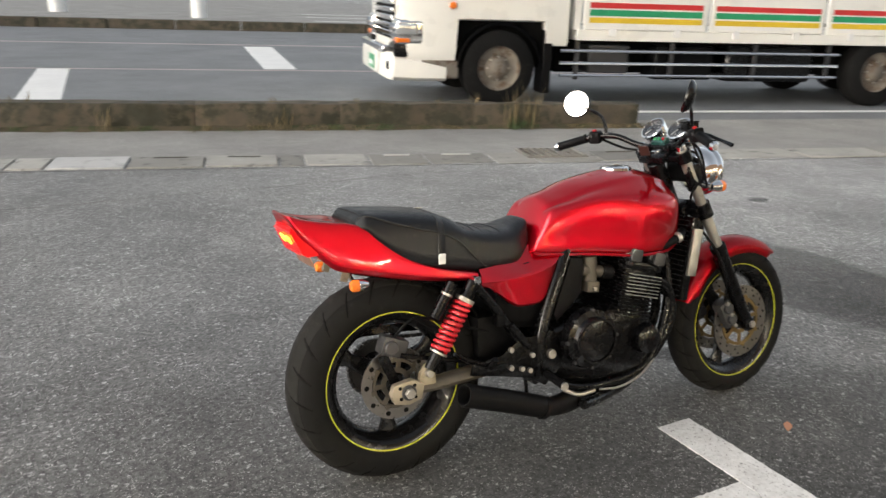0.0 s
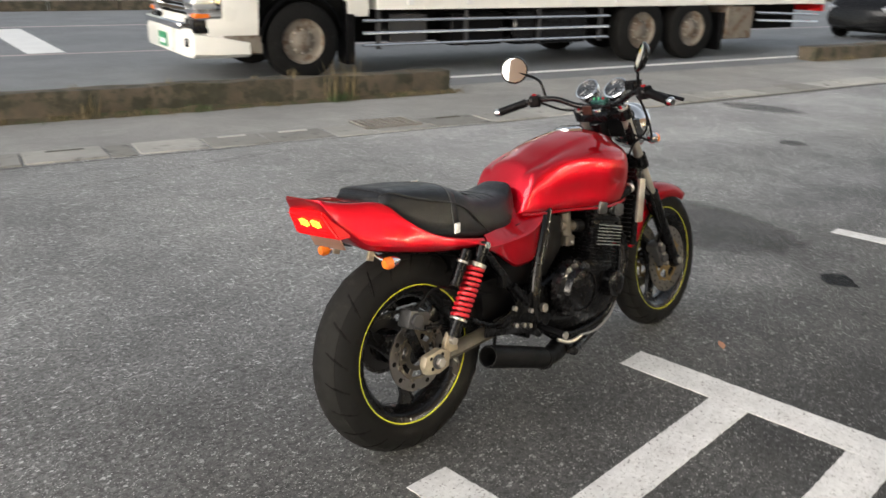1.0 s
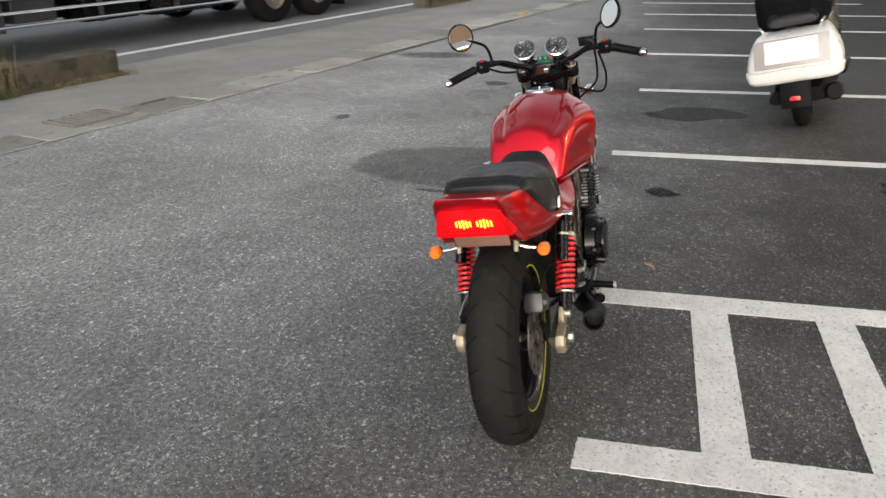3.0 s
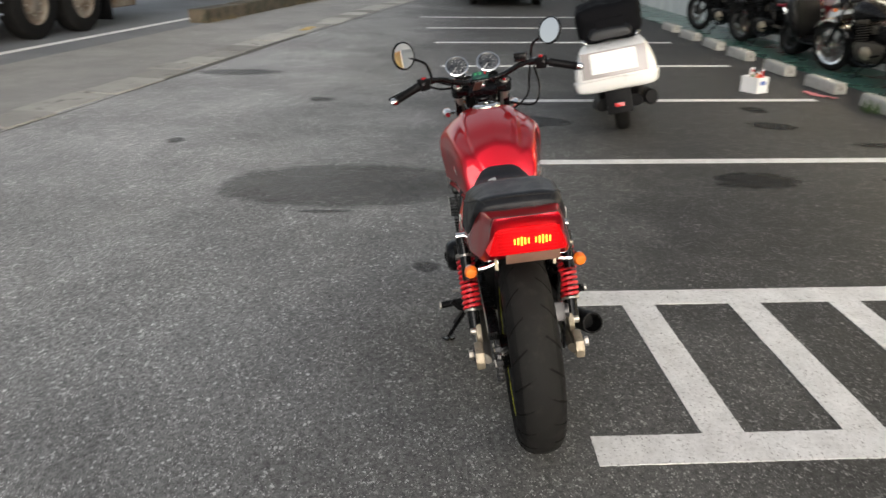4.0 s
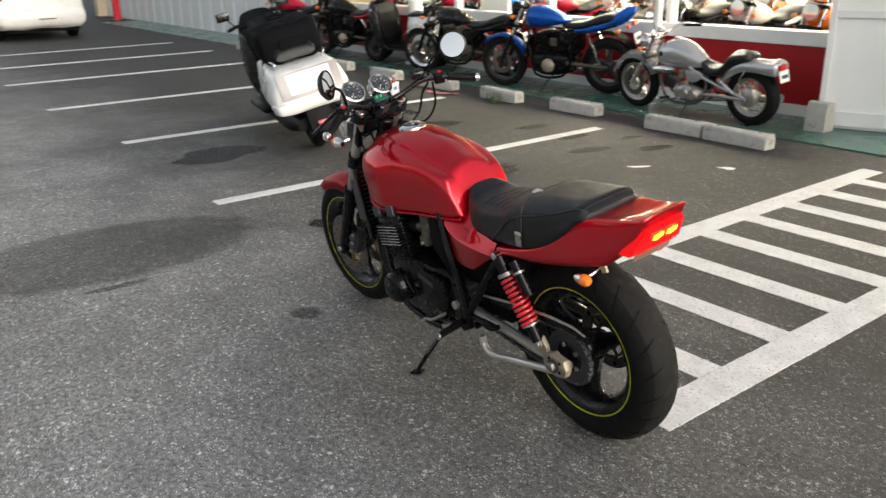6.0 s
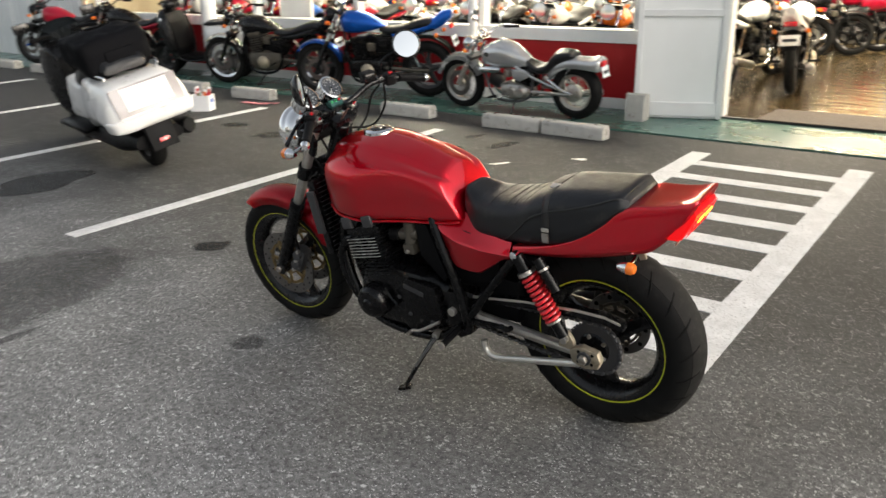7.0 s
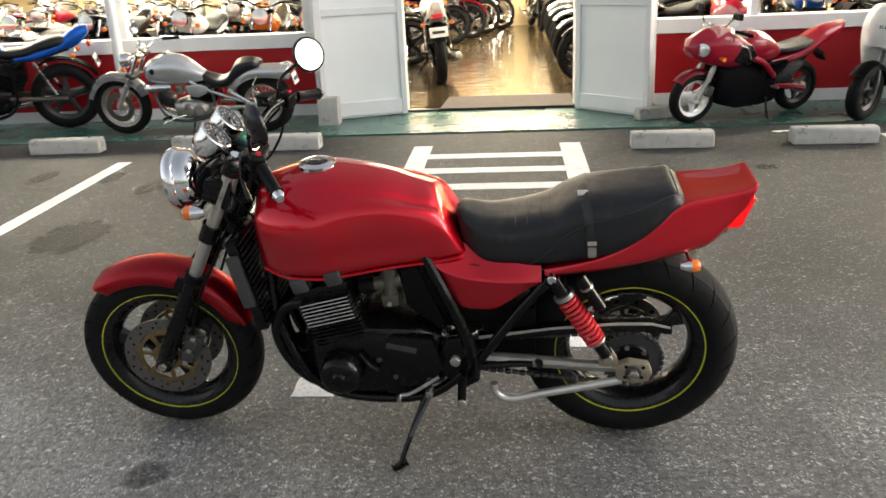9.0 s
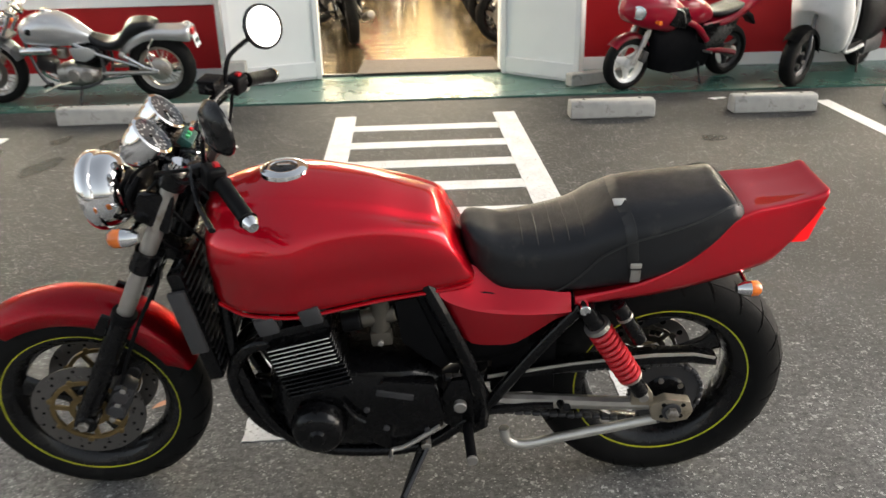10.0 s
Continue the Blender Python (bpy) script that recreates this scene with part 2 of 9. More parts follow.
def polished_floor():
    """Waxed brown tiles: slight waves that break up reflections, thin dark joints."""
    m, t, b = node_mat("polished_shop_floor")
    n, l = t.nodes, t.links
    tc = n.new("ShaderNodeTexCoord")
    br = n.new("ShaderNodeTexBrick")
    br.offset = 0.0
    br.inputs["Scale"].default_value, br.inputs["Mortar Size"].default_value = 1.0, 0.004
    br.inputs["Brick Width"].default_value, br.inputs["Row Height"].default_value = 0.45, 0.45
    br.inputs["Color1"].default_value, br.inputs["Color2"].default_value, br.inputs["Mortar"].default_value = (0.060, 0.042, 0.022, 1), (0.034, 0.024, 0.013, 1), (0.012, 0.009, 0.006, 1)
    l.new(tc.outputs["Object"], br.inputs["Vector"])
    l.new(br.outputs["Color"], b.inputs["Base Color"])
    st = n.new("ShaderNodeMapping"); st.inputs["Scale"].default_value = (1.6, 5.0, 1)
    l.new(tc.outputs["Object"], st.inputs["Vector"])
    no = n.new("ShaderNodeTexNoise"); no.inputs["Scale"].default_value = 1.6; no.inputs["Detail"].default_value = 4
    l.new(st.outputs[0], no.inputs["Vector"])
    bp_ = n.new("ShaderNodeBump"); bp_.inputs["Strength"].default_value = 1.0; bp_.inputs["Distance"].default_value = 0.011
    l.new(no.outputs["Fac"], bp_.inputs["Height"]); l.new(bp_.outputs[0], b.inputs["Normal"])
    rg = n.new("ShaderNodeMapRange"); rg.inputs["To Min"].default_value, rg.inputs["To Max"].default_value = 0.05, 0.22
    l.new(no.outputs["Fac"], rg.inputs["Value"]); l.new(rg.outputs[0], b.inputs["Roughness"])
    b.inputs["Specular IOR Level"].default_value = 0.7
    return m


SHOPFLOOR = polished_floor()
BACKWALL = mat("yellowed_back_wall", (0.52, 0.41, 0.22), 0.6, vary=0.15, scale=4)
MATBROWN = mat("brown_door_mat", (0.058, 0.043, 0.034), 0.9, vary=0.15, scale=50, bump=0.4, bscale=400)
RED = mat("red_metallic_paint", (0.56, 0.003, 0.016), 0.40, metal=0.88, vary=0.02, scale=3, coat=1.0, spec=0.3)
RED.node_tree.nodes["Principled BSDF"].inputs["Specular Tint"].default_value = (0.55, 0.03, 0.05, 1)
RED.node_tree.nodes["Principled BSDF"].inputs["Coat IOR"].default_value = 1.50
RED.node_tree.nodes["Principled BSDF"].inputs["Coat Roughness"].default_value = 0.03
RED2 = mat("bright_red_fairing", (0.30, 0.005, 0.022), 0.3, vary=0.02, scale=3, coat=0.8, spec=0.1)
BLUE = mat("blue_tank_paint", (0.004, 0.085, 0.42), 0.32, metal=0.55, spec=0.2, vary=0.06, scale=20, coat=0.5)
SILVER = mat("silver_paint", (0.52, 0.53, 0.54), 0.24, metal=0.6, vary=0.05, scale=3, coat=0.8)
WHITEB = mat("white_scooter_plastic", (0.72, 0.715, 0.70), 0.3, vary=0.04, scale=8, coat=0.5)
BLACKP = mat("gloss_black_paint", (0.005, 0.005, 0.0055), 0.25, vary=0.2, scale=30, coat=0.15, spec=0.3)
BLACK = mat("satin_black_metal", (0.0028, 0.0028, 0.0032), 0.26, vary=0.2, scale=40, bump=0.03, bscale=300, spec=0.12, coat=0.26, wear=(0.0055, 0.0054, 0.005), wear_at=0.72, wear_scale=24)
PLASTIC = mat("black_plastic", (0.0045, 0.0045, 0.005), 0.45, spec=0.08, vary=0.2, scale=50, bump=0.15, bscale=500)
RUBBER = mat("tyre_rubber", (0.0100, 0.0099, 0.0098), 0.6, vary=0.3, scale=30, bump=0.15, bscale=300, spec=0.06, wear=(0.018, 0.0175, 0.0165), wear_at=0.62, wear_scale=12)
TREADM = mat("dusty_tread_rubber", (0.0120, 0.0117, 0.0112), 0.75, vary=0.35, scale=22, bump=0.2, bscale=260, spec=0.15, wear=(0.020, 0.019, 0.0175), wear_at=0.60, wear_scale=16)
VINYL = mat("black_seat_vinyl", (0.006, 0.0066, 0.0082), 0.40, spec=0.36, vary=0.2, scale=25, bump=0.25, bscale=700, wear=(0.020, 0.020, 0.019), wear_at=0.60, wear_scale=14)
STITCH = mat("seat_piping", (0.008, 0.008, 0.008), 0.5)
CHROME = mat("chrome", (0.80, 0.80, 0.80), 0.06, metal=1.0, vary=0.04, scale=20)
STEEL = mat("dull_steel", (0.42, 0.40, 0.37), 0.4, metal=0.85, vary=0.2, scale=30, bump=0.1, wear=(0.20, 0.17, 0.13), wear_at=0.6)
POLISH = mat("polished_steel", (0.62, 0.60, 0.55), 0.36, metal=0.75, vary=0.1, scale=30)
ALLOY = mat("aged_alloy", (0.33, 0.285, 0.215), 0.45, metal=0.5, vary=0.25, scale=26, bump=0.15, wear=(0.16, 0.13, 0.085), wear_at=0.6)
DISCM = mat("brake_disc_steel", (0.19, 0.18, 0.17), 0.32, metal=0.9, vary=0.15, scale=60)
GOLD = mat("gold_anodised", (0.24, 0.17, 0.075), 0.35, metal=0.8, vary=0.15, scale=40)
GREYM = mat("dark_grey_metal", (0.055, 0.055, 0.058), 0.4, metal=0.4, vary=0.2, scale=30)
YELLOW = mat("yellow_rim_tape", (0.46, 0.47, 0.02), 0.4, vary=0.1, scale=60)
SPRING = mat("red_spring_paint", (0.52, 0.012, 0.02), 0.35, vary=0.1, scale=60, coat=0.3)
AMBER = mat("amber_lens", (0.75, 0.17, 0.015), 0.2, vary=0.1, scale=200, coat=0.6)
REDLENS = mat("lit_red_lens", (0.15, 0.002, 0.004), 0.2, vary=0.05, scale=300, coat=0.2, spec=0.25, emit=(1.0, 0.018, 0.006), power=0.2)


def glow_near(m, points, reach, low, high):
    """Lens glow that fades with the distance from the bulbs behind it."""
    t = m.node_tree
    n, l = t.nodes, t.links
    tc = n.new("ShaderNodeTexCoord")
    last = None
    for q in points:
        d = n.new("ShaderNodeVectorMath"); d.operation = "DISTANCE"; d.inputs[1].default_value = q
        l.new(tc.outputs["Object"], d.inputs[0])
        if last is None:
            last = d.outputs["Value"]
        else:
            k = n.new("ShaderNodeMath"); k.operation = "MINIMUM"
            l.new(last, k.inputs[0]); l.new(d.outputs["Value"], k.inputs[1])
            last = k.outputs[0]
    r = n.new("ShaderNodeMapRange"); r.interpolation_type = "SMOOTHSTEP"
    r.inputs["From Min"].default_value, r.inputs["From Max"].default_value = 0.0, reach
    r.inputs["To Min"].default_value, r.inputs["To Max"].default_value = high, low
    l.new(last, r.inputs["Value"]); l.new(r.outputs[0], n["Principled BSDF"].inputs["Emission Strength"])
    hot = n.new("ShaderNodeMapRange"); hot.interpolation_type = "SMOOTHSTEP"
    hot.inputs["From Min"].default_value, hot.inputs["From Max"].default_value = 0.004, 0.017
    hot.inputs["To Min"].default_value, hot.inputs["To Max"].default_value = 1.0, 0.0
    l.new(last, hot.inputs["Value"])
    hue = n.new("ShaderNodeMix"); hue.data_type = "RGBA"
    hue.inputs[6].default_value, hue.inputs[7].default_value = (1.0, 0.004, 0.006, 1), (1.0, 0.12, 0.008, 1)
    l.new(hot.outputs[0], hue.inputs["Factor"]); l.new(hue.outputs[2], n["Principled BSDF"].inputs["Emission Color"])


glow_near(REDLENS, ((-0.302, 0.017, 0.809), (-0.302, -0.039, 0.809)), 0.060, 0.38, 1.25)
BULB = mat("lit_tail_bulb", (0.9, 0.4, 0.05), 0.3, emit=(1.0, 0.30, 0.02), power=2.6)
REDREF = mat("red_reflector", (0.50, 0.01, 0.012), 0.2, vary=0.05, scale=300, coat=0.5)
COPPER = mat("copper_plate_stay", (0.33, 0.185, 0.135), 0.40, metal=0.45, vary=0.15, scale=40)
SOOT = mat("sooty_exhaust_black", (0.0045, 0.0045, 0.0048), 0.5, spec=0.10, vary=0.3, scale=24, wear=(0.012, 0.0105, 0.009), wear_at=0.66, wear_scale=14)
MIRROR = mat("mirror_glass", (0.9, 0.9, 0.9), 0.01, metal=1.0, vary=0.0)
DIAL = mat("black_dial", (0.022, 0.025, 0.030), 0.3, vary=0.1, scale=50, coat=0.6)
DIALW = mat("dial_marks", (0.50, 0.50, 0.49), 0.5)
TEAL = mat("indicator_panel", (0.015, 0.06, 0.052), 0.3, vary=0.2, scale=60)
CARBM = mat("grimy_alloy", (0.085, 0.075, 0.060), 0.45, metal=0.4, vary=0.3, scale=30, wear=(0.07, 0.06, 0.045), wear_at=0.55)
GLASS = mat("headlight_glass", (0.75, 0.77, 0.78), 0.05, metal=0.7, vary=0.05, scale=60)
STICKER = mat("white_sticker", (0.8, 0.8, 0.78), 0.5)
LEAF = mat("weed_leaf", (0.045, 0.08, 0.022), 0.6, vary=0.4, scale=10)
DRY = mat("dry_weed", (0.15, 0.115, 0.055), 0.7, vary=0.4, scale=10)
FALLEN = mat("fallen_leaf", (0.45, 0.20, 0.11), 0.6, vary=0.2, scale=60)
SHUTTER = mat("pale_metal_siding", (0.62, 0.65, 0.66), 0.45, vary=0.06, scale=4)
WINDOW = mat("dark_vehicle_glass", (0.02, 0.025, 0.03), 0.05, vary=0.1, coat=1.0)
TARP = mat("black_bag_cloth", (0.0045, 0.0046, 0.0056), 0.7, spec=0.05, vary=0.3, scale=16, bump=0.5, bscale=40)
CARD = mat("white_carton", (0.72, 0.73, 0.74), 0.7, vary=0.05, scale=8)
TRUCKW = mat("cream_white_truck_paint", (0.76, 0.75, 0.70), 0.3, vary=0.06, scale=3, coat=0.4)
DIRTW = mat("road_dirt_on_metal", (0.16, 0.14, 0.115), 0.75, vary=0.4, scale=8, bump=0.3, bscale=60, wear=(0.09, 0.055, 0.03), wear_at=0.54, wear_scale=6)
GREENT = mat("green_stripe", (0.02, 0.28, 0.12), 0.4)
REDT = mat("red_stripe", (0.55, 0.03, 0.03), 0.4)
RIMBLK = mat("black_wheel_paint", (0.012, 0.012, 0.013), 0.45, vary=0.2, scale=30)
SEAMD = mat("gutter_seam_dirt", (0.075, 0.07, 0.058), 0.9, vary=0.4, scale=7)
DIRT = mat("mossy_dirt", (0.085, 0.065, 0.038), 0.95, vary=0.5, scale=16, bump=0.9, bscale=90, wear=(0.045, 0.050, 0.018), wear_at=0.52, wear_scale=6)
KEYTAG = mat("brown_leather", (0.05, 0.02, 0.015), 0.5, vary=0.2, scale=60)
SIGN = mat("lime_poster", (0.22, 0.55, 0.05), 0.5, vary=0.1, scale=6)
TAN = mat("tan_fascia_board", (0.56, 0.33, 0.19), 0.6, vary=0.12, scale=3)
RAMP = mat("faded_yellow_plastic", (0.52, 0.34, 0.08), 0.6, vary=0.25, scale=12, wear=(0.28, 0.22, 0.12), wear_at=0.55)
YELT = mat("yellow_stripe", (0.70, 0.48, 0.03), 0.4)
BLUET = mat("blue_mark", (0.05, 0.12, 0.45), 0.4)
LIME = mat("lime_sign", (0.05, 0.32, 0.12), 0.5)

gm, gt, gb = node_mat("window_glass")
gb.inputs["Base Color"].default_value = (0.95, 0.98, 0.97, 1)
gb.inputs["Roughness"].default_value = 0.01
gb.inputs["Transmission Weight"].default_value = 1.0
gb.inputs["IOR"].default_value = 1.02
PANE = gm
SCREEN, st_, sb_ = node_mat("clear_windscreen")
sb_.inputs["Base Color"].default_value = (0.80, 0.78, 0.72, 1)
sb_.inputs["Roughness"].default_value = 0.06
sb_.inputs["Alpha"].default_value = 0.30


# ---- mesh helpers ----
def finish(bm, angle=38):
    bmesh.ops.recalc_face_normals(bm, faces=bm.faces)
    me = bpy.data.meshes.new("m")
    bm.to_mesh(me)
    bm.free()
    for p in me.polygons:
        p.use_smooth = True
    me.set_sharp_from_angle(angle=radians(angle))
    return me


def part(name, bm, material, parent=None, label="", angle=38):
    me = bm if isinstance(bm, bpy.types.Mesh) else finish(bm, angle)
    me.materials.append(material) if not me.materials else None
    ob = new(name, me)
    me.name = name
    if parent:
        ob.parent = parent
    if label:
        tagged(ob, label)
    return ob


def thing(name, m, label, category, group="", kind=""):
    ob = new(name)
    ob.matrix_basis = m
    return tagged(ob, label, category, group, kind)


def box(sx, sy, sz, m=None, bevel=0.0, seg=2):
    bm = bmesh.new()
    bmesh.ops.create_cube(bm, size=1)
    bmesh.ops.scale(bm, vec=(sx, sy, sz), verts=bm.verts)
    if bevel:
        bmesh.ops.bevel(bm, geom=bm.edges[:], offset=bevel, segments=seg, affect="EDGES", profile=0.6)
    if m is not None:
        bm.transform(m)
    return bm


def bx(x0, x1, y0, y1, z0, z1, bevel=0.0, seg=1):
    return box(x1 - x0, y1 - y0, z1 - z0, Matrix.Translation(((x0 + x1) / 2, (y0 + y1) / 2, (z0 + z1) / 2)), bevel, seg)


def merge(*bms):
    """One bmesh from several."""
    out = bmesh.new()
    for b in bms:
        me = bpy.data.meshes.new("tmp")
        b.to_mesh(me)
        b.free()
        out.from_mesh(me)
        bpy.data.meshes.remove(me)
    return out


def spline(pts, n):
    """Catmull-Rom through the points, n steps a span."""
    p = [Vector(q) for q in pts]
    if len(p) < 3:
        return [p[0].lerp(p[-1], i / n) for i in range(n + 1)]
    p = [2 * p[0] - p[1]] + p + [2 * p[-1] - p[-2]]
    out = []
    for i in range(1, len(p) - 2):
        a, b, c, d = p[i - 1:i + 3]
        for k in range(n):
            t = k / n
            # centripetal knots, so that uneven spacing gives no bulges
            k1, k2, k3 = (max(1e-4, (q - w).length ** 0.5) for w, q in ((a, b), (b, c), (c, d)))
            m1 = (c - b) + k2 * ((b - a) / k1 - (c - a) / (k1 + k2))
            m2 = (c - b) + k2 * ((d - c) / k3 - (d - b) / (k2 + k3))
            out.append((2 * t ** 3 - 3 * t * t + 1) * b + (t ** 3 - 2 * t * t + t) * m1 + (3 * t * t - 2 * t ** 3) * c + (t ** 3 - t * t) * m2)
    out.append(p[-2])
    return out


def tube(pts, r, seg=10, n=5, smooth=True, flat=1.0):
    """A round bar along points; r a number or one for each point."""
    rs = r if isinstance(r, (list, tuple)) else [r] * len(pts)
    if smooth and len(pts) > 2:
        path = spline(pts, n)
        rad = [v.x for v in spline([(q, 0, 0) for q in rs], n)]
    else:
        path, rad = [Vector(p) for p in pts], list(rs)
    bm = bmesh.new()
    side = None
    rings = []
    for i, p in enumerate(path):
        d = (path[min(i + 1, len(path) - 1)] - path[max(i - 1, 0)]).normalized()
        if side is None:
            side = d.orthogonal().normalized()
        side = (side - d * side.dot(d)).normalized()
        up = d.cross(side)
        rings.append([bm.verts.new(p + rad[i] * (math.cos(a) * side + flat * math.sin(a) * up)) for a in (2 * math.pi * k / seg for k in range(seg))])
    for a, b in zip(rings, rings[1:]):
        for k in range(seg):
            bm.faces.new((a[k], a[(k + 1) % seg], b[(k + 1) % seg], b[k]))
    bm.faces.new(rings[0][::-1])
    bm.faces.new(rings[-1])
    return bm


def lathe(profile, seg=32, m=None, close=False):
    """Turned about the y axis: profile of (radius, y)."""
    bm = bmesh.new()
    rings = []
    for r, y in profile:
        if r < 1e-5:
            rings.append([bm.verts.new((0, y, 0))])
        else:
            rings.append([bm.verts.new((r * math.cos(a), y, r * math.sin(a))) for a in (2 * math.pi * k / seg for k in range(seg))])
    pairs = list(zip(rings, rings[1:]))
    if close:
        pairs.append((rings[-1], rings[0]))
    for a, b in pairs:
        for k in range(seg):
            q = [a[k % len(a)], a[(k + 1) % len(a)], b[(k + 1) % len(b)], b[k % len(b)]]
            u = []
            for v in q:
                if v not in u:
                    u.append(v)
            if len(u) > 2:
                bm.faces.new(u)
    if m is not None:
        bm.transform(m)
    return bm


def drum(p, q, r, seg=20, bevel=0.0):
    """A cylinder from p to q with softened rims."""
    p, q = Vector(p), Vector(q)
    d = q - p
    h = d.length
    b = bevel or min(r, h) * 0.12
    m = Matrix.Translation(p) @ d.to_track_quat("Y", "Z").to_matrix().to_4x4()
    return lathe([(0, 0), (r - b, 0), (r, b), (r, h - b), (r - b, h), (0, h)], seg, m)


def loft(stations, nx=4, ny=3, mirror=True, cap=True):
    """A skin over stations (x, [(y, z), ...]); half profiles from the bottom middle to the top middle are mirrored in y."""
    rows = [spline([(x, y, z) for y, z in prof], ny) for x, prof in stations]
    cols = list(zip(*rows))
    grid = list(zip(*[spline(c, nx) for c in cols]))
    bm = bmesh.new()
    rings = []
    for g in grid:
        half = [bm.verts.new(v) for v in g]
        if mirror:
            other = [bm.verts.new((v.x, -v.y, v.z)) for v in reversed(g[1:-1])]
            rings.append(half + other)
        else:
            rings.append(half)
    k = len(rings[0])
    for a, b in zip(rings, rings[1:]):
        for i in range(k if mirror else k - 1):
            bm.faces.new((a[i], a[(i + 1) % k], b[(i + 1) % k], b[i]))
    if cap and mirror:
        bm.faces.new(rings[0][::-1])
        bm.faces.new(rings[-1])
    bmesh.ops.remove_doubles(bm, verts=bm.verts, dist=1e-5)
    return bm


def slab(outline, y0, y1, bevel=0.0, m=None):
    """A plate: outline in (x, z), from y0 to y1."""
    bm = bmesh.new()
    a = [bm.verts.new((x, y0, z)) for x, z in outline]
    b = [bm.verts.new((x, y1, z)) for x, z in outline]
    n = len(a)
    bm.faces.new(a)
    bm.faces.new(b[::-1])
    for i in range(n):
        bm.faces.new((a[i], b[i], b[(i + 1) % n], a[(i + 1) % n]))
    bmesh.ops.recalc_face_normals(bm, faces=bm.faces)
    if bevel:
        bmesh.ops.bevel(bm, geom=bm.edges[:], offset=bevel, segments=2, affect="EDGES", profile=0.6)
    if m is not None:
        bm.transform(m)
    return bm


def quad_sheet(corners, z, thick=0.004):
    """A thin flat piece on the ground from its corners (x, y)."""
    bm = bmesh.new()
    a = [bm.verts.new((x, y, z)) for x, y in corners]
    b = [bm.verts.new((x, y, z + thick)) for x, y in corners]
    n = len(a)
    bm.faces.new(b)
    bm.faces.new(a[::-1])
    for i in range(n):
        bm.faces.new((a[i], a[(i + 1) % n], b[(i + 1) % n], b[i]))
    return bm


def blob_sheet(cx, cy, rx, ry, z, turn=0.0, seed=0, wob=0.18):
    """A flat stain with an uneven outline."""
    rnd = random.Random(seed)
    k = 40
    ph = [rnd.random() * 6.28 for _ in range(4)]
    pts = []
    for i in range(k):
        a = 2 * math.pi * i / k
        s = 1 + wob * (0.5 * math.sin(2 * a + ph[0]) + 0.35 * math.sin(3 * a + ph[1]) + 0.3 * math.sin(5 * a + ph[2]) + 0.2 * math.sin(9 * a + ph[3]))
        x, y = rx * s * math.cos(a), ry * s * math.sin(a)
        pts.append((cx + x * math.cos(turn) - y * math.sin(turn), cy + x * math.sin(turn) + y * math.cos(turn)))
    return quad_sheet(pts, z, 0.0015)

# ---- setting: ground, road, kerbs ----
RU, RV, RO = Vector((0.9636, -0.2672, 0)), Vector((0.2672, 0.9636, 0)), Vector((0, 7.3, 0))
ROADM = Matrix(((RU.x, RV.x, 0, RO.x), (RU.y, RV.y, 0, RO.y), (0, 0, 1, 0), (0, 0, 0, 1)))


def rq(u0, u1, v0, v1, z, thick=0.004):
    bm = quad_sheet([(u0, v0), (u1, v0), (u1, v1), (u0, v1)], z, thick)
    bm.transform(ROADM)
    return bm


def structure(name, bm, material, label, category, parent=None):
    return tagged(part(name, bm, material, parent), label, category, kind="structure")


g = bmesh.new()
for c in ((-900, -900, 0), (900, -900, 0), (900, 900, 0), (-900, 900, 0)):
    g.verts.new(c)
g.faces.new(g.verts)
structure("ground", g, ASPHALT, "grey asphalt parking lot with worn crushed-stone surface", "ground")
structure("pavement", rq(-60, 90, 0.30, 3.2, 0.002), ASPHALT_OLD, "pale old asphalt verge between the lot and the road", "pavement")
structure("road", rq(-120, 160, 2.35, 20.8, 0.004), ROAD, "grey asphalt road with several lanes", "road")
structure("pavement_far", rq(-120, 160, 21.1, 70, 0.003), ASPHALT_OLD, "asphalt parking lot across the road", "pavement")
for v0, v1, mm, nm in ((2.95, 3.1, PAINT_FAR, "white edge line along the road"), (14.3, 14.5, PAINT_RED, "faded reddish lane line on the road"), (8.05, 8.17, PAINT_RED, "faded lane seam on the road")):
    structure("road_line", rq(-60 if v0 > 4 else 6.2, 110, v0, v1, 0.009), mm, nm, "road marking")
for cs in (((4.50, 14.66), (5.07, 14.56), (6.30, 19.95), (5.64, 20.05)), ((0.36, 11.44), (0.88, 11.30), (1.36, 15.39), (0.88, 15.48)), ((10.3, 16.5), (11.8, 16.0), (11.85, 16.2), (10.35, 16.75))):
    structure("road_mark", quad_sheet(cs, 0.009), PAINT_FAR, "white painted bar on the road", "road marking")
for v in (29.5, 33.5, 37.5):
    structure("lot_line_far", rq(5, 24, v, v + 0.35, 0.008), PAINT_FAR, "white bay line in the far parking lot", "road marking")


def kerb(u0, u1, v0, v1, h, name, label, seed):
    """A kerb of cast blocks with rough tops."""
    top = thing(name, Matrix.Identity(4), label, "kerb", kind="structure")
    rnd = random.Random(seed)
    u = u0
    while u < u1 - 0.05:
        e = min(u1, u + rnd.choice((1.5, 2.0, 2.6)))
        b = bx(u, e, v0, v1, -0.05, h + rnd.uniform(-0.006, 0.006), 0.012, 2)
        bmesh.ops.subdivide_edges(b, edges=b.edges[:], cuts=3, use_grid_fill=True)
        for q in b.verts:
            k = noise.noise(q.co * 3.1 + Vector((seed * 7, 0, 0))) + 0.5 * noise.noise(q.co * 11.0)
            q.co += Vector((0, 0.022 * k, 0.020 * k if q.co.z > 0.1 else 0))
        b.transform(ROADM)
        part("kerb_block", b, MOSSY, top)
        u = e
    return top


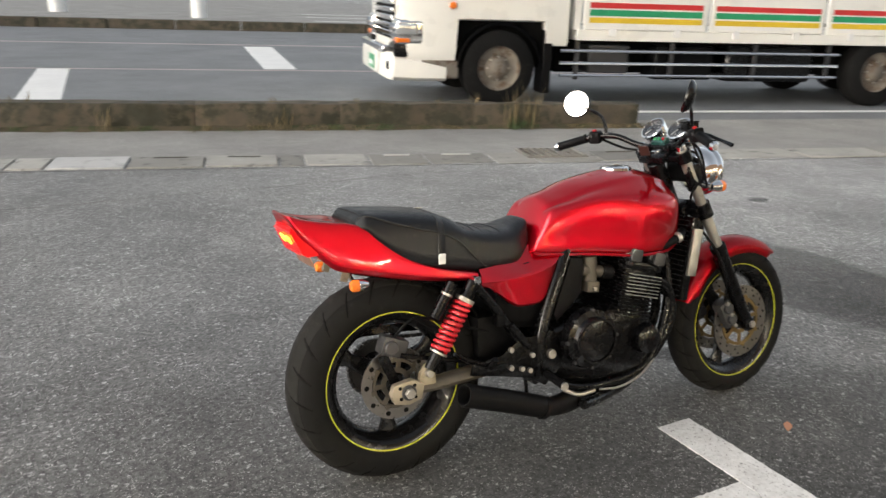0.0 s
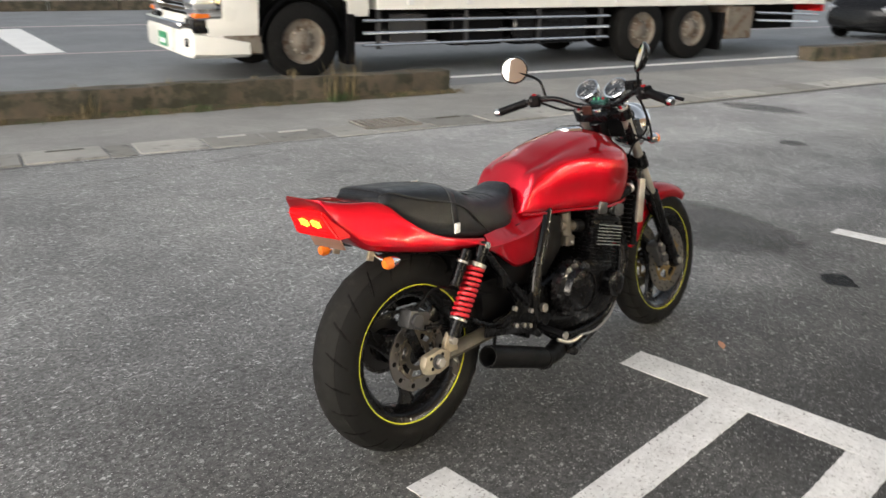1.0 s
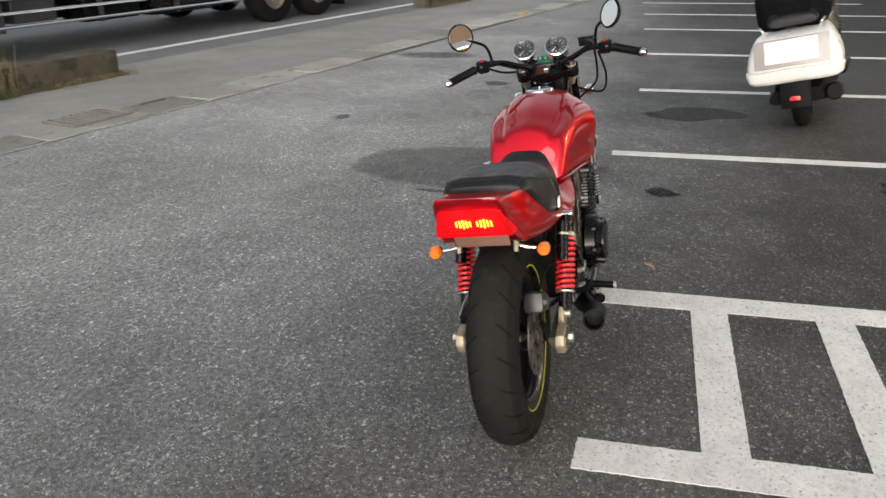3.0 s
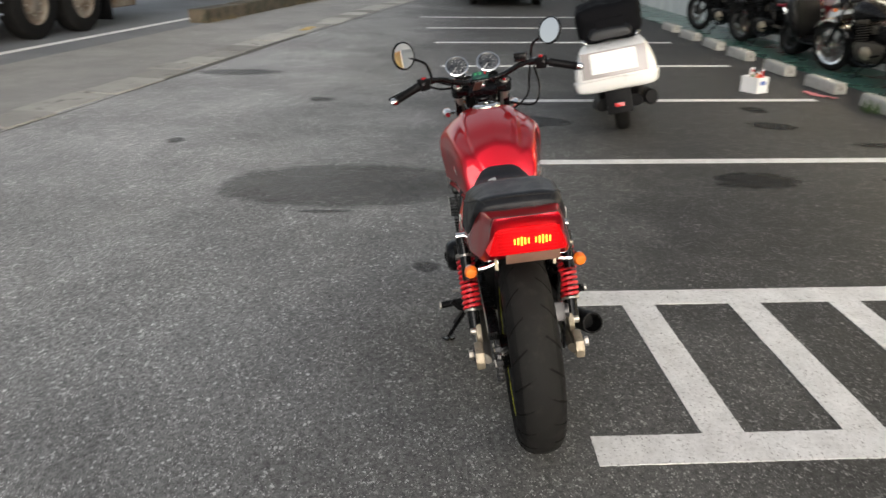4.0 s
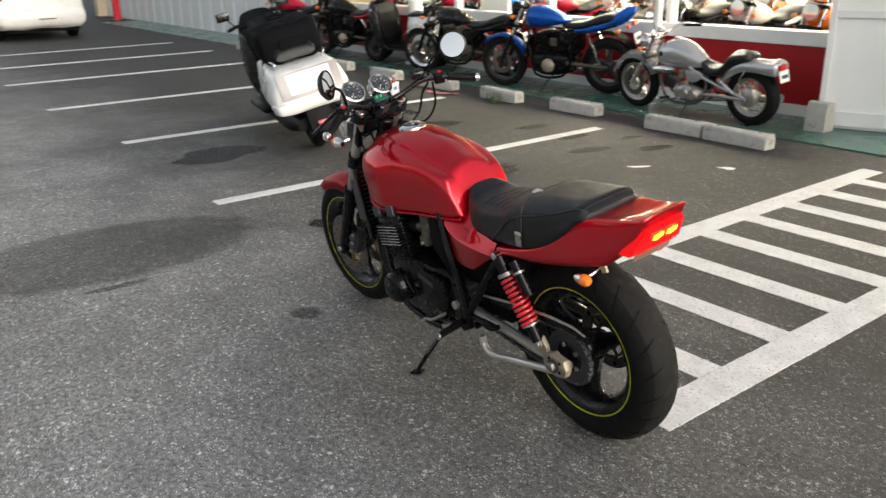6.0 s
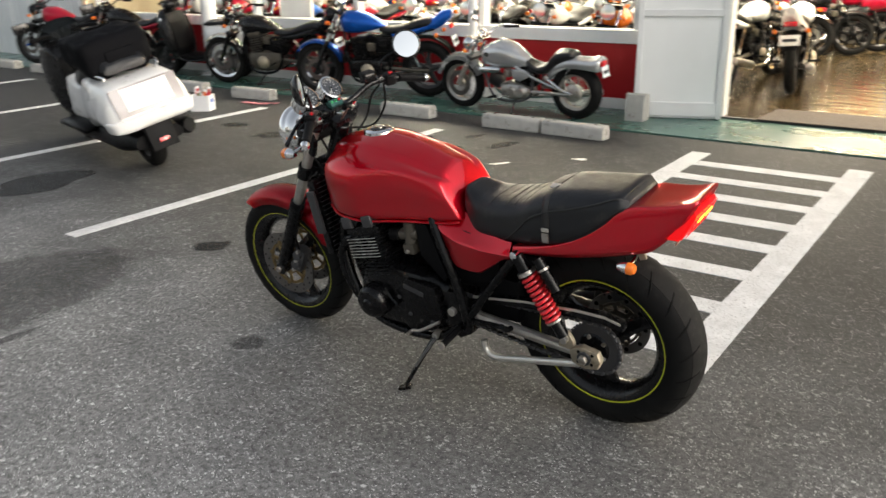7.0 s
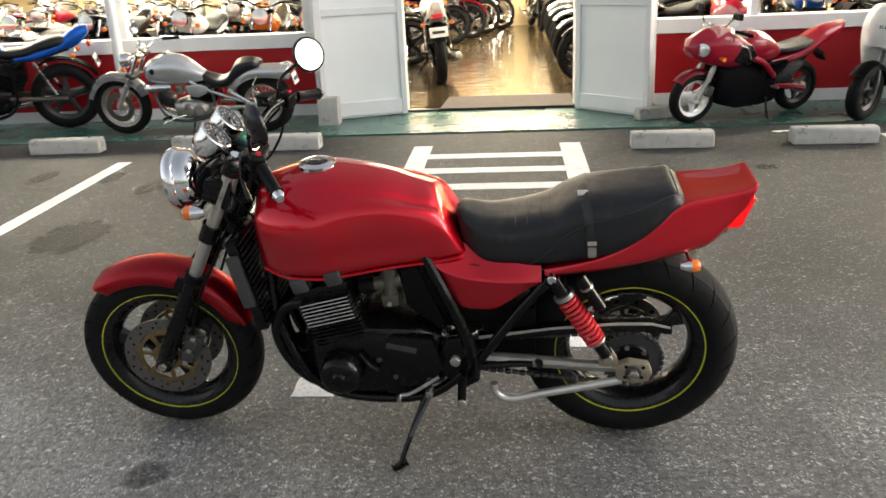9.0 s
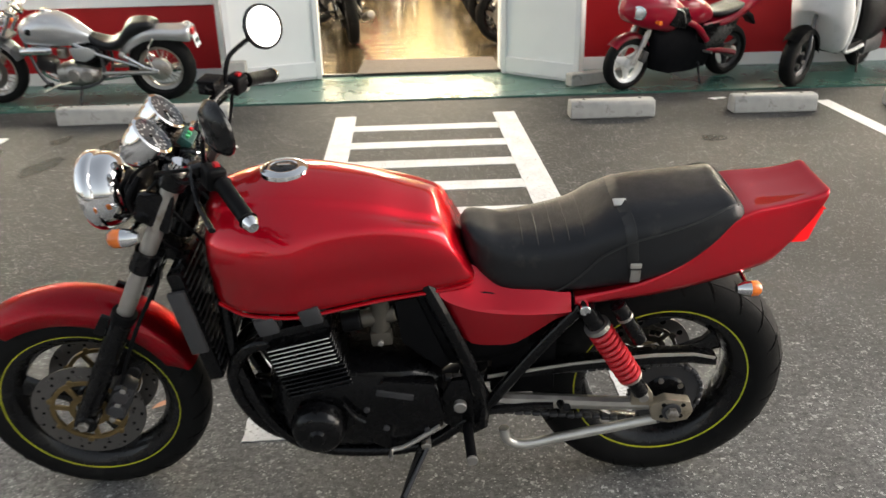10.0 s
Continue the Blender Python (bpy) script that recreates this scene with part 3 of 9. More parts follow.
kerb(-14.0, 6.5, 1.85, 2.12, 0.27, "kerb_near", "mossy dark concrete kerb with weeds at its foot", 1)
kerb(14.0, 21.6, 2.3, 2.65, 0.24, "kerb_island", "mossy concrete kerb beside the road", 2)
structure("kerb_far", merge(*[(lambda b: (b.transform(ROADM), b)[1])(bx(u, u + 1.96, 20.75, 21.1, -0.05, 0.3, 0.02)) for u in range(-40, 60, 2)]), MOSSY, "long dark concrete kerb across the road", "kerb")

# thin crack in the asphalt beside the gutter
cm = bmesh.new()
cl = []
for i in range(60):
    u_ = -2.4 + i * 0.10
    v_ = 5.95 + 0.05 * noise.noise(Vector((u_ * 0.9, 0, 7))) + 0.025 * noise.noise(Vector((u_ * 5, 0, 2)))
    w_ = 0.003 + 0.006 * abs(noise.noise(Vector((u_ * 2.3, 4, 0))))
    cl.append([cm.verts.new((u_, v_ - w_, 0.0012)), cm.verts.new((u_, v_ + w_, 0.0012))])
for p_, q_ in zip(cl, cl[1:]):
    cm.faces.new((p_[0], q_[0], q_[1], p_[1]))
structure("crack", cm, SEAMD, "thin dirt-filled crack in the asphalt beside the gutter", "crack")

# dirt and moss gathered at the foot of the near kerb
dm = bmesh.new()
rows_ = []
for i in range(420):
    u_ = -14.0 + i * 0.049
    k = 0.5 + 0.5 * noise.noise(Vector((u_ * 1.3, 3.0, 0))) + 0.35 * noise.noise(Vector((u_ * 6.0, 1.0, 0)))
    wdt = 0.07 + 0.16 * max(0.0, k)
    rows_.append([dm.verts.new((u_, 1.86, 0.02 + 0.05 * max(0.0, k))), dm.verts.new((u_, 1.86 - 0.35 * wdt, 0.012 + 0.028 * max(0.0, k))), dm.verts.new((u_, 1.86 - wdt, -0.004))])
for p_, q_ in zip(rows_, rows_[1:]):
    for j in range(2):
        dm.faces.new((p_[j], p_[j + 1], q_[j + 1], q_[j]))
dm.transform(ROADM)
structure("dirt", dm, DIRT, "brown dirt and moss along the foot of the kerb", "dirt")

# gutter slabs along the verge
gut = thing("gutter", Matrix.Identity(4), "row of concrete gutter covers along the verge", "gutter", kind="structure")
rnd = random.Random(5)


def gutter_v(u):
    """How far the gutter's near edge wanders off the road's line."""
    return -0.105 + 0.16 * min(1.0, max(0.0, (u - 7.0) / 5.0))


edges = [-6.0, -5.4, -4.8, -3.9, -3.3, -2.7, -1.8, -1.2, -0.6, 0.13, 0.42, 1.04, 1.66, 2.28, 2.50, 3.07, 3.60, 4.20, 4.62, 5.24, 5.86, 6.5]
while edges[-1] < 26:
    edges.append(edges[-1] + rnd.choice((0.6, 0.6, 0.95, 0.5)))
for u, e in zip(edges, edges[1:]):
    v0 = gutter_v(0.5 * (u + e))
    b = bx(u + 0.012, e - 0.012, v0 + 0.055, v0 + 0.49 + rnd.uniform(-0.02, 0.02), -0.04, 0.010 + rnd.uniform(-0.004, 0.007), 0.006)
    b.transform(Matrix.Rotation(radians(rnd.uniform(-0.35, 0.35)), 4, "Z"))
    b.transform(ROADM)
    part("gutter_slab", b, SLAB_PALE if u == 0.42 else SLAB, gut)
    if u in (1.04, 3.07, 3.60, 5.24) or rnd.random() < 0.12:
        b = bx(u + (e - u) * 0.3, u + (e - u) * 0.75, v0 + 0.41, v0 + 0.435, 0.0, 0.020)
        b.transform(ROADM)
        part("lifting_slot", b, SLAB_PALE if u in (3.07, 3.60) else SEAMD, gut)
seam_bm = bmesh.new()
sl = []
for i in range(300):
    u = -8.0 + i * 0.125
    c = gutter_v(u) + 0.012 * noise.noise(Vector((u * 1.7, 2, 0)))
    w = 0.010 + 0.008 * noise.noise(Vector((u * 3.1, 0, 5))) + (0.045 * min(1.0, max(0.0, (u - 7.5) / 2.0)) * (1.0 if u < 12.9 else 0.2))
    sl.append([seam_bm.verts.new((u, c - w, 0.0016)), seam_bm.verts.new((u, c + w, 0.0016))])
for p_, q_ in zip(sl, sl[1:]):
    seam_bm.faces.new((p_[0], q_[0], q_[1], p_[1]))
seam_bm.transform(ROADM)
structure("gutter_seam", seam_bm, SEAMD, "dark dirt-filled seam beside the gutter", "gutter")
grate = thing("drain_grate", ROADM @ pose(4.85, 0.30, 0.022), "rusty steel drain grate in the verge", "grate")
for i in range(9):
    part("grate_bar", bx(-0.3 + i * 0.068, -0.27 + i * 0.068, -0.2, 0.2, -0.012, 0.006), STEEL, grate)
for i in range(6):
    part("cross_bar", bx(-0.3, 0.3, -0.2 + i * 0.078, -0.19 + i * 0.078, -0.012, 0.004), STEEL, grate)

# ---- painted lines of the lot ----
def painted(corners, seed=0):
    """A strip of road paint whose edges follow the stones under it."""
    pts = []
    for i, p in enumerate(corners):
        p, q = Vector((*p, 0)), Vector((*corners[(i + 1) % len(corners)], 0))
        k = max(2, int((q - p).length / 0.016))
        side = Vector((-(q - p).y, (q - p).x, 0)).normalized()
        for j in range(k):
            c = p.lerp(q, j / k)
            c += side * 0.0042 * noise.noise(Vector((c.x * 61, c.y * 61, seed))) * (0 if j == 0 else 1)
            pts.append((c.x, c.y))
    return quad_sheet(pts, 0.0, 0.003)


hatch = thing("hatch_marking", Matrix.Identity(4), "worn white painted no-parking hatch leading to the shop door", "road marking", kind="structure")
part("stripe", painted([(0.88, 1.885), (0.882, -2.01), (1.042, -2.01), (1.037, 1.878)]), PAINT_W, hatch)
part("stripe", painted([(2.038, 1.885), (2.038, -2.0), (2.185, -2.0), (2.19, 1.888)]), PAINT_W, hatch)
for y in (1.436, 0.957, 0.500, 0.050, -0.375, -0.800, -1.220, -1.645):
    part("stripe", painted([(1.039, y - 0.072), (2.036, y - 0.072), (2.036, y + 0.072), (1.039, y + 0.072)]), PAINT_W, hatch)
for x, y0, y1 in ((4.45, 1.95, -1.71), (6.77, 1.82, -1.72), (9.04, 1.90, -1.73), (11.42, 1.86, -1.75), (13.46, 1.9, -1.8), (15.45, 1.95, -1.85), (-1.44, 1.9, -2.05)):
    structure("bay_line", painted([(x - 0.055, y1), (x + 0.055, y1), (x + 0.075, y0), (x - 0.035, y0)]), PAINT_W, "white painted parking bay line on the asphalt", "road marking")

# stains
for i, (cx, cy, rx, ry, tn) in enumerate(((3.95, 2.83, 0.95, 0.50, 1.57), (8.6, 4.3, 0.5, 0.28, 1.5), (3.94, 0.06, 0.34, 0.21, 1.25), (3.62, 1.63, 0.13, 0.08, 0.8), (5.8, 1.35, 0.42, 0.25, 2.0), (5.6, -0.75, 0.28, 0.12, 1.0), (6.3, -0.9, 0.2, 0.1, 0.4), (4.9, -1.3, 0.2, 0.1, 1.4), (3.9, -1.0, 0.22, 0.08, 1.2), (6.9, 3.2, 0.16, 0.1, 1.0), (5.2, 4.2, 0.12, 0.07, 0.5), (4.35, -1.25, 0.2, 0.08, 1.5), (3.6, -1.45, 0.22, 0.07, 1.3), (4.0, -1.6, 0.14, 0.06, 1.2), (-0.28, -1.14, 0.09, 0.09, 0), (2.52, 2.35, 0.10, 0.06, 0.6), (3.40, 2.91, 0.17, 0.035, 1.5))):
    structure("stain", blob_sheet(cx, cy, rx * 1.10, ry * 1.10, 0.0008, tn, i, 0.10 if rx > 0.9 else 0.22), DAMP if rx > 0.9 else DAMPD if cx == 5.8 else PATCH if cy > 2 else OIL, "dark oil stain on the asphalt", "stain")

# ---- shop ----
WY = -3.45
structure("floor", quad_sheet([(-8, -15), (12.6, -15), (12.6, WY), (-8, WY)], 0.01, 0.02), SHOPFLOOR, "glossy brown tiled shop floor", "floor")
structure("floor_strip", quad_sheet([(-9, WY), (22, WY), (22, -2.47), (-9, -2.47)], 0.0, 0.014), GREEN, "green painted concrete strip before the shop", "floor")
structure("floor_mat", quad_sheet([(0.82, -4.08), (2.06, -4.08), (2.10, -3.43), (0.82, -3.43)], 0.03, 0.010), MATBROWN, "brown door mat inside the entrance", "mat")
structure("door_sill", bx(0.83, 2.41, -3.48, -3.44, 0.0, 0.032), GREYM, "metal door sill", "sill")


def wall_run(x0, x1, name):
    w = thing(name, Matrix.Identity(4), "shop front with red panels, white sill and wide windows", "wall", kind="structure")
    part("base", bx(x0, x1, WY - 0.14, WY + 0.01, 0, 0.12), GREYWHITE, w)
    x = x0
    while x < x1 - 0.05:
        e = min(x1, x + 1.8)
        part("panel", bx(x + 0.004, e - 0.004, WY - 0.14, WY, 0.12, 0.66), RED_PANEL, w)
        x = e
    part("sill", bx(x0, x1, WY - 0.16, WY + 0.03, 0.66, 0.79, 0.006), GREYWHITE, w)
    part("lintel", bx(x0, x1, WY - 0.14, WY + 0.01, 2.35, 2.55), GREYWHITE, w)
    x = x0
    k = 0
    while x < x1 - 0.05:
        e = min(x1, x + 1.8)
        part("mullion", bx(x, x + 0.07, WY - 0.12, WY - 0.01, 0.79, 2.35), GREYWHITE, w)
        p = part("pane", bx(x + 0.07, e, WY - 0.07, WY - 0.062, 0.79, 2.35), PANE, w)
        p.visible_shadow = False
        x = e
    return w


wall_run(-8.0, 0.09, "wall_north_1")
wall_run(3.28, 12.6, "wall_north_2")
structure("wall_pier_1", bx(2.41, 3.28, WY - 0.14, WY, 0, 2.55), WHITE_PANEL, "white wall beside the shop door", "wall")
structure("wall_pier_2", bx(0.09, 0.83, WY - 0.14, WY, 0, 2.55), WHITE_PANEL, "white wall beside the shop door", "wall")
structure("wall_top", bx(-8, 12.6, WY - 0.14, WY + 0.02, 2.55, 4.8), TAN, "tan shop fascia above the windows", "wall")
structure("door_lintel", bx(0.83, 2.41, WY - 0.13, WY, 2.3, 2.55), GREYWHITE, "white lintel over the shop entrance", "wall")
structure("wall_back", bx(-8, 12.6, -12.3, -12.2, 0, 3.1), BACKWALL, "cream back wall of the shop", "wall")
structure("wall_west", bx(-8.1, -8, -15.1, WY, 0, 4.2), CREAM, "cream side wall of the shop", "wall")
structure("wall_east", bx(12.6, 12.7, -15.1, WY, 0, 4.2), CREAM, "cream side wall of the shop", "wall")
structure("ceiling", bx(-8, 12.6, -15, WY - 0.14, 3.0, 3.1), CREAM, "white shop ceiling", "ceiling")
for px, pr in ((5.12, 0.045), (9.45, 0.10)):
    post = thing("post", pose(px, WY + 0.16, 0.014), "slim white steel post before the shop window", "post")
    part("shaft", drum((0, 0, 0), (0, 0, 3.4), pr, 14), GREYWHITE, post)
    part("foot", drum((0, 0, 0), (0, 0, 0.02), pr * 1.7, 14), GREYWHITE, post)


def door_leaf(p, q, h, label):
    """A white panelled door leaf standing between two points of the plan."""
    p, q = Vector((*p, 0.02)), Vector((*q, 0.02))
    w = (q - p).length
    a = math.degrees(math.atan2(q.y - p.y, q.x - p.x))
    d = thing("door_leaf", pose(p.x, p.y, p.z, 0, 0, a), label, "door")
    part("core", bx(0, w, -0.02, 0.02, 0.0, h), WHITE_PANEL, d)
    for y in (-0.03, 0.03):
        part("stile", bx(0, 0.05, y - 0.011, y + 0.011, 0, h, 0.003), GREYWHITE, d)
        part("stile", bx(w - 0.05, w, y - 0.011, y + 0.011, 0, h, 0.003), GREYWHITE, d)
        part("rail", bx(0.05, w - 0.05, y - 0.01, y + 0.01, 0.02, 0.15, 0.003), WHITE, d)
        part("rail", bx(0.05, w - 0.05, y - 0.01, y + 0.01, 0.93, 0.99, 0.003), GREYWHITE, d)
        part("rail", bx(0.05, w - 0.05, y - 0.01, y + 0.01, h - 0.08, h, 0.003), GREYWHITE, d)
    return d


door_leaf((3.16, -3.11), (2.41, -3.38), 2.2, "white panelled door leaf folded open beside the entrance")
dl = door_leaf((0.80, -3.38), (0.22, -2.85), 2.2, "white panelled door leaf with a blue round mark")
part("round_mark", lathe([(0.10, 0), (0.115, 0.004), (0.13, 0), (0.115, -0.002)], 24, pose(0.62, 0.034, 1.02), close=True), BLUET, dl)
blk = thing("concrete_block", pose(3.07, -2.98, 0.014), "rough concrete foot block beside the door", "block")
part("body", loft([(-0.09, [(0, 0), (0.08, 0), (0.08, 0.12), (0.055, 0.24), (0, 0.25)]), (0.09, [(0, 0), (0.08, 0), (0.08, 0.12), (0.055, 0.24), (0, 0.25)])], 1, 1), CONCRETE, blk)

sg = thing("sign_board", pose(8.27, -3.80, 1.02), "lime green poster standing behind the shop window", "poster")
part("sheet", bx(-0.28, 0.28, -0.004, 0.004, 0, 0.42), SIGN, sg)
part("foot", bx(-0.28, 0.28, -0.03, 0.03, -0.99, 0.0), GREYWHITE, sg, "white stand")

# siding past the shop
sid = thing("wall_siding", Matrix.Identity(4), "pale corrugated metal siding and shutter past the shop", "wall", kind="structure")
for i in range(40):
    x = 12.75 + i * 0.3
    part("siding_board", bx(x, x + 0.26, WY - 0.1, WY + 0.02 + 0.015 * (i % 2), 0, 3.2, 0.01), SHUTTER, sid)
structure("wall_siding_core", bx(12.7, 24.8, WY - 0.2, WY - 0.02, 0, 3.3), SHUTTER, "pale metal wall behind the siding", "wall")


def wheel_stop(x, y, turn=0.0):
    s = thing("wheel_stop", pose(x, y, 0, 0, 0, turn), "weathered concrete wheel stop on the asphalt", "wheel stop", "wheel stops before the shop")
    bm = loft([(-0.30, [(0, 0), (0.070, 0), (0.068, 0.08), (0.056, 0.120), (0, 0.125)]), (0.30, [(0, 0), (0.070, 0), (0.068, 0.08), (0.056, 0.120), (0, 0.125)])], 1, 1)
    bmesh.ops.bevel(bm, geom=[e for e in bm.edges if e.calc_face_angle(0) > 0.8], offset=0.008, segments=1, affect="EDGES")
    part("body", bm, CONCRETE, s)
    for k in (-0.2, 0.2):
        part("bolt_hole", drum((k, 0, 0.118), (k, 0, 0.1265), 0.012, 10), BLACKHOLE, s)
    return s


st = wheel_stop(3.88, -2.07, 1)
for x, y, a in ((3.25, -2.05, -1), (5.13, -2.12, 2), (6.2, -2.08, -2), (7.35, -2.1, 3), (8.5, -2.12, 0), (9.75, -2.16, 2), (10.8, -2.18, -2), (11.9, -2.22, 1), (13.1, -2.3, 0), (0.22, -1.79, 0), (-0.95, -1.80, -1), (-2.1, -1.82, 1)):
    copy_thing(st, pose(x, y, 0, 0, 0, a))
wheel_low = thing("concrete_bar", pose(0.08, -2.86, 0.014, 0, 0, 22), "concrete bar lying on the green strip", "block")
part("body", bx(-0.28, 0.28, -0.05, 0.05, 0, 0.1, 0.008), CONCRETE, wheel_low)

# ---- wheels shared by all bikes ----
def ring_mesh(r0, r1, y0, y1, seg=40, m=None):
    return lathe([(r0, y0), (r1, y0), (r1, y1), (r0, y1)], seg, m, close=True)


def tyre_profile(R, r, w, n=14):
    """Closed section of a tyre: tread arc outside, bead inside."""
    out = []
    for i in range(n + 1):
        a = math.pi * (i / n) - math.pi / 2
        out.append((r + (R - r) * (0.20 + 0.80 * math.cos(a) ** 0.75 if abs(math.cos(a)) > 1e-6 else 0.20), 0.5 * w * math.sin(a) ** 1.0))
    prof = [(r - 0.004, -0.40 * w)] + out + [(r - 0.004, 0.40 * w)]
    return prof


def tread_grooves(R, r, w, count):
    """Slanted tread cuts as thin dark ribs laid in the shoulders."""
    bms = []
    for i in range(count):
        a0 = 2 * math.pi * i / count
        for s in (-1, 1):
            pts = []
            for k in range(5):
                f = 0.10 + 0.72 * k / 4
                a = a0 + s * 0.05 + 0.30 * k / 4 * (2 * math.pi / count) * 2.2
                th = f * math.pi / 2
                rr = r + (R - r) * (0.20 + 0.80 * math.cos(th) ** 0.75) - 0.0036
                pts.append((rr * math.cos(a), s * (0.5 * w * math.sin(th) - 0.0030 * f), rr * math.sin(a)))
            bms.append(tube(pts, [0.0042, 0.0058, 0.0062, 0.0058, 0.0040], 6, 1, smooth=False))
    return merge(*bms)


def cast_spokes(r_in, r_out, n, w, turn):
    bms = []
    for i in range(n):
        a = turn + 2 * math.pi * i / n
        d = Vector((math.cos(a), 0, math.sin(a)))
        t = Vector((-math.sin(a), 0, math.cos(a)))
        pts = []
        b = bmesh.new()
        prof = ((r_in, 0.055, w), (r_in + (r_out - r_in) * 0.35, 0.034, w * 0.8), (r_in + (r_out - r_in) * 0.75, 0.026, w * 0.62), (r_out, 0.045, w * 0.7))
        rings = []
        for rr, hw, ww in prof:
            c = d * rr
            rings.append([b.verts.new(c + t * sx * hw * 0.5 * 1.6 + Vector((0, sy * ww, 0))) for sx, sy in ((-1, -0.5), (-0.6, -1), (0.6, -1), (1, -0.5), (1, 0.5), (0.6, 1), (-0.6, 1), (-1, 0.5))])
        for p, q in zip(rings, rings[1:]):
            for k in range(8):
                b.faces.new((p[k], p[(k + 1) % 8], q[(k + 1) % 8], q[k]))
        b.faces.new(rings[0][::-1])
        b.faces.new(rings[-1])
        bms.append(b)
    return bms


def disc_with_holes(r0, r1, y, seg=48):
    return lathe([(r0, y - 0.0025), (r1, y - 0.0025), (r1, y + 0.0025), (r0, y + 0.0025)], seg, None, close=True)


def disc_holes(r0, r1, y, n=14, rows=(0.3, 0.7), hr=0.0046):
    bms = []
    for i in range(n):
        for k, f in enumerate(rows):
            a = 2 * math.pi * (i + 0.33 * k) / n
            rr = r0 + (r1 - r0) * f
            bms.append(drum((rr * math.cos(a), y - 0.0032, rr * math.sin(a)), (rr * math.cos(a), y + 0.0032, rr * math.sin(a)), hr, 8, 0.0004))
    return bms


# ---- the red motorcycle ----
bike = thing("motorcycle", pose(1.054, 2.050, 0, -7.4, 0, -1.6) @ Matrix.Scale(0.983, 4), "red roadster motorcycle leaning on its side stand, tail lamp lit", "motorcycle")
STEER = Matrix.Translation((1.19, 0, 0.836)) @ Matrix.Rotation(radians(2.5), 4, Vector((-0.45, 0, 0.893))) @ Matrix.Translation((-1.19, 0, -0.836))


BARTURN = Matrix.Translation((1.19, 0, 0.836)) @ Matrix.Rotation(radians(6.0), 4, Vector((-0.45, 0, 0.893))) @ Matrix.Translation((-1.19, 0, -0.836))


def bp(name, bm, material, label="", parent=None, steer=False, angle=38):
    if steer:
        bm.transform(BARTURN if steer == 2 else STEER)
    return part(name, bm, material, parent or bike, label, angle)


def at(bm, x, y, z):
    bm.transform(Matrix.Translation((x, y, z)))
    return bm


def sides(fn):
    for s in (1, -1):
        fn(s)


def bike_wheel(x, z, R, w, turn, steer, discs):
    tyre = bp("tyre", at(lathe(tyre_profile(R, 0.222, w), 64, None, close=True), x, 0, z), RUBBER, "worn black tyre with slanted tread cuts", steer=steer)
    band = [q for q in tyre_profile(R, 0.222, w, 28) if abs(q[1]) < 0.36 * w and q[0] > 0.24]
    band = [(r_ + 0.0007, y_) for r_, y_ in band] + [(r_ - 0.004, y_) for r_, y_ in reversed(band)]
    bp("tread_band", at(lathe(band, 64, None, close=True), x, 0, z), TREADM, "dusty worn tread", tyre, steer)
    bp("tread", at(tread_grooves(R, 0.222, w, 22), x, 0, z), BLACKHOLE, "", tyre, steer)
    hw = 0.42 * w
    rim = bp("rim", at(lathe([(0.222, -hw), (0.226, -hw + 0.004), (0.214, -hw + 0.014), (0.196, -hw + 0.03), (0.190, -0.02), (0.190, 0.02), (0.196, hw - 0.03), (0.214, hw - 0.014), (0.226, hw - 0.004), (0.222, hw), (0.206, hw - 0.004), (0.180, hw - 0.034), (0.176, 0), (0.180, -hw + 0.034), (0.206, -hw + 0.004)], 64, None, close=True), x, 0, z), BLACKP, "black cast rim", steer=steer)
    for s in (1, -1):
        bp("rim_tape", at(lathe([(0.2205, s * (hw - 0.003)), (0.2215, s * (hw + 0.0014)), (0.2255, s * (hw + 0.0014)), (0.2265, s * (hw - 0.003))], 72, None, close=True), x, 0, z), YELLOW, "yellow rim tape", rim, steer)
    for sp in cast_spokes(0.035, 0.183, 3, 0.020, turn):
        bp("spoke", at(sp, x, 0, z), BLACKP, "", rim, steer)
    bp("hub", at(lathe([(0, -0.06), (0.03, -0.06), (0.045, -0.04), (0.05, 0), (0.045, 0.04), (0.03, 0.06), (0, 0.06)], 24), x, 0, z), BLACKP, "", rim, steer)
    for y, r in discs:
        d = bp("brake_disc", at(disc_with_holes(r * 0.70, r, y), x, 0, z), DISCM, "drilled steel brake disc", steer=steer)
        for hole in (disc_holes(r * 0.72, r, y) if steer else disc_holes(r * 0.70, r, y, 10, (0.52,), 0.0085)):
            bp("disc_hole", at(hole, x, 0, z), BLACKHOLE, "", d, steer)
        carrier = [ring_mesh(0.034, 0.050, y - 0.003, y + 0.003, 24)]
        carrier.append(ring_mesh(r * 0.60, r * 0.68, y - 0.0035, y + 0.0035, 36))
        for i in range(7):
            a = 2 * math.pi * i / 7 + turn
            b = box(r * 0.62 - 0.04, 0.006, 0.016, pose(0, 0, 0, 0, -math.degrees(a), 0) @ Matrix.Translation(((r * 0.62 + 0.042) / 2, y, 0)), 0.002, 1)
            carrier.append(b)
            carrier.append(drum((r * 0.685 * math.cos(a + 0.2), y - 0.006, r * 0.685 * math.sin(a + 0.2)), (r * 0.685 * math.cos(a + 0.2), y + 0.006, r * 0.685 * math.sin(a + 0.2)), 0.009, 10))
        bp("disc_carrier", at(merge(*carrier), x, 0, z), GOLD if steer else CARBM, "tarnished gold disc carrier" if steer else "dull alloy disc carrier", d, steer)


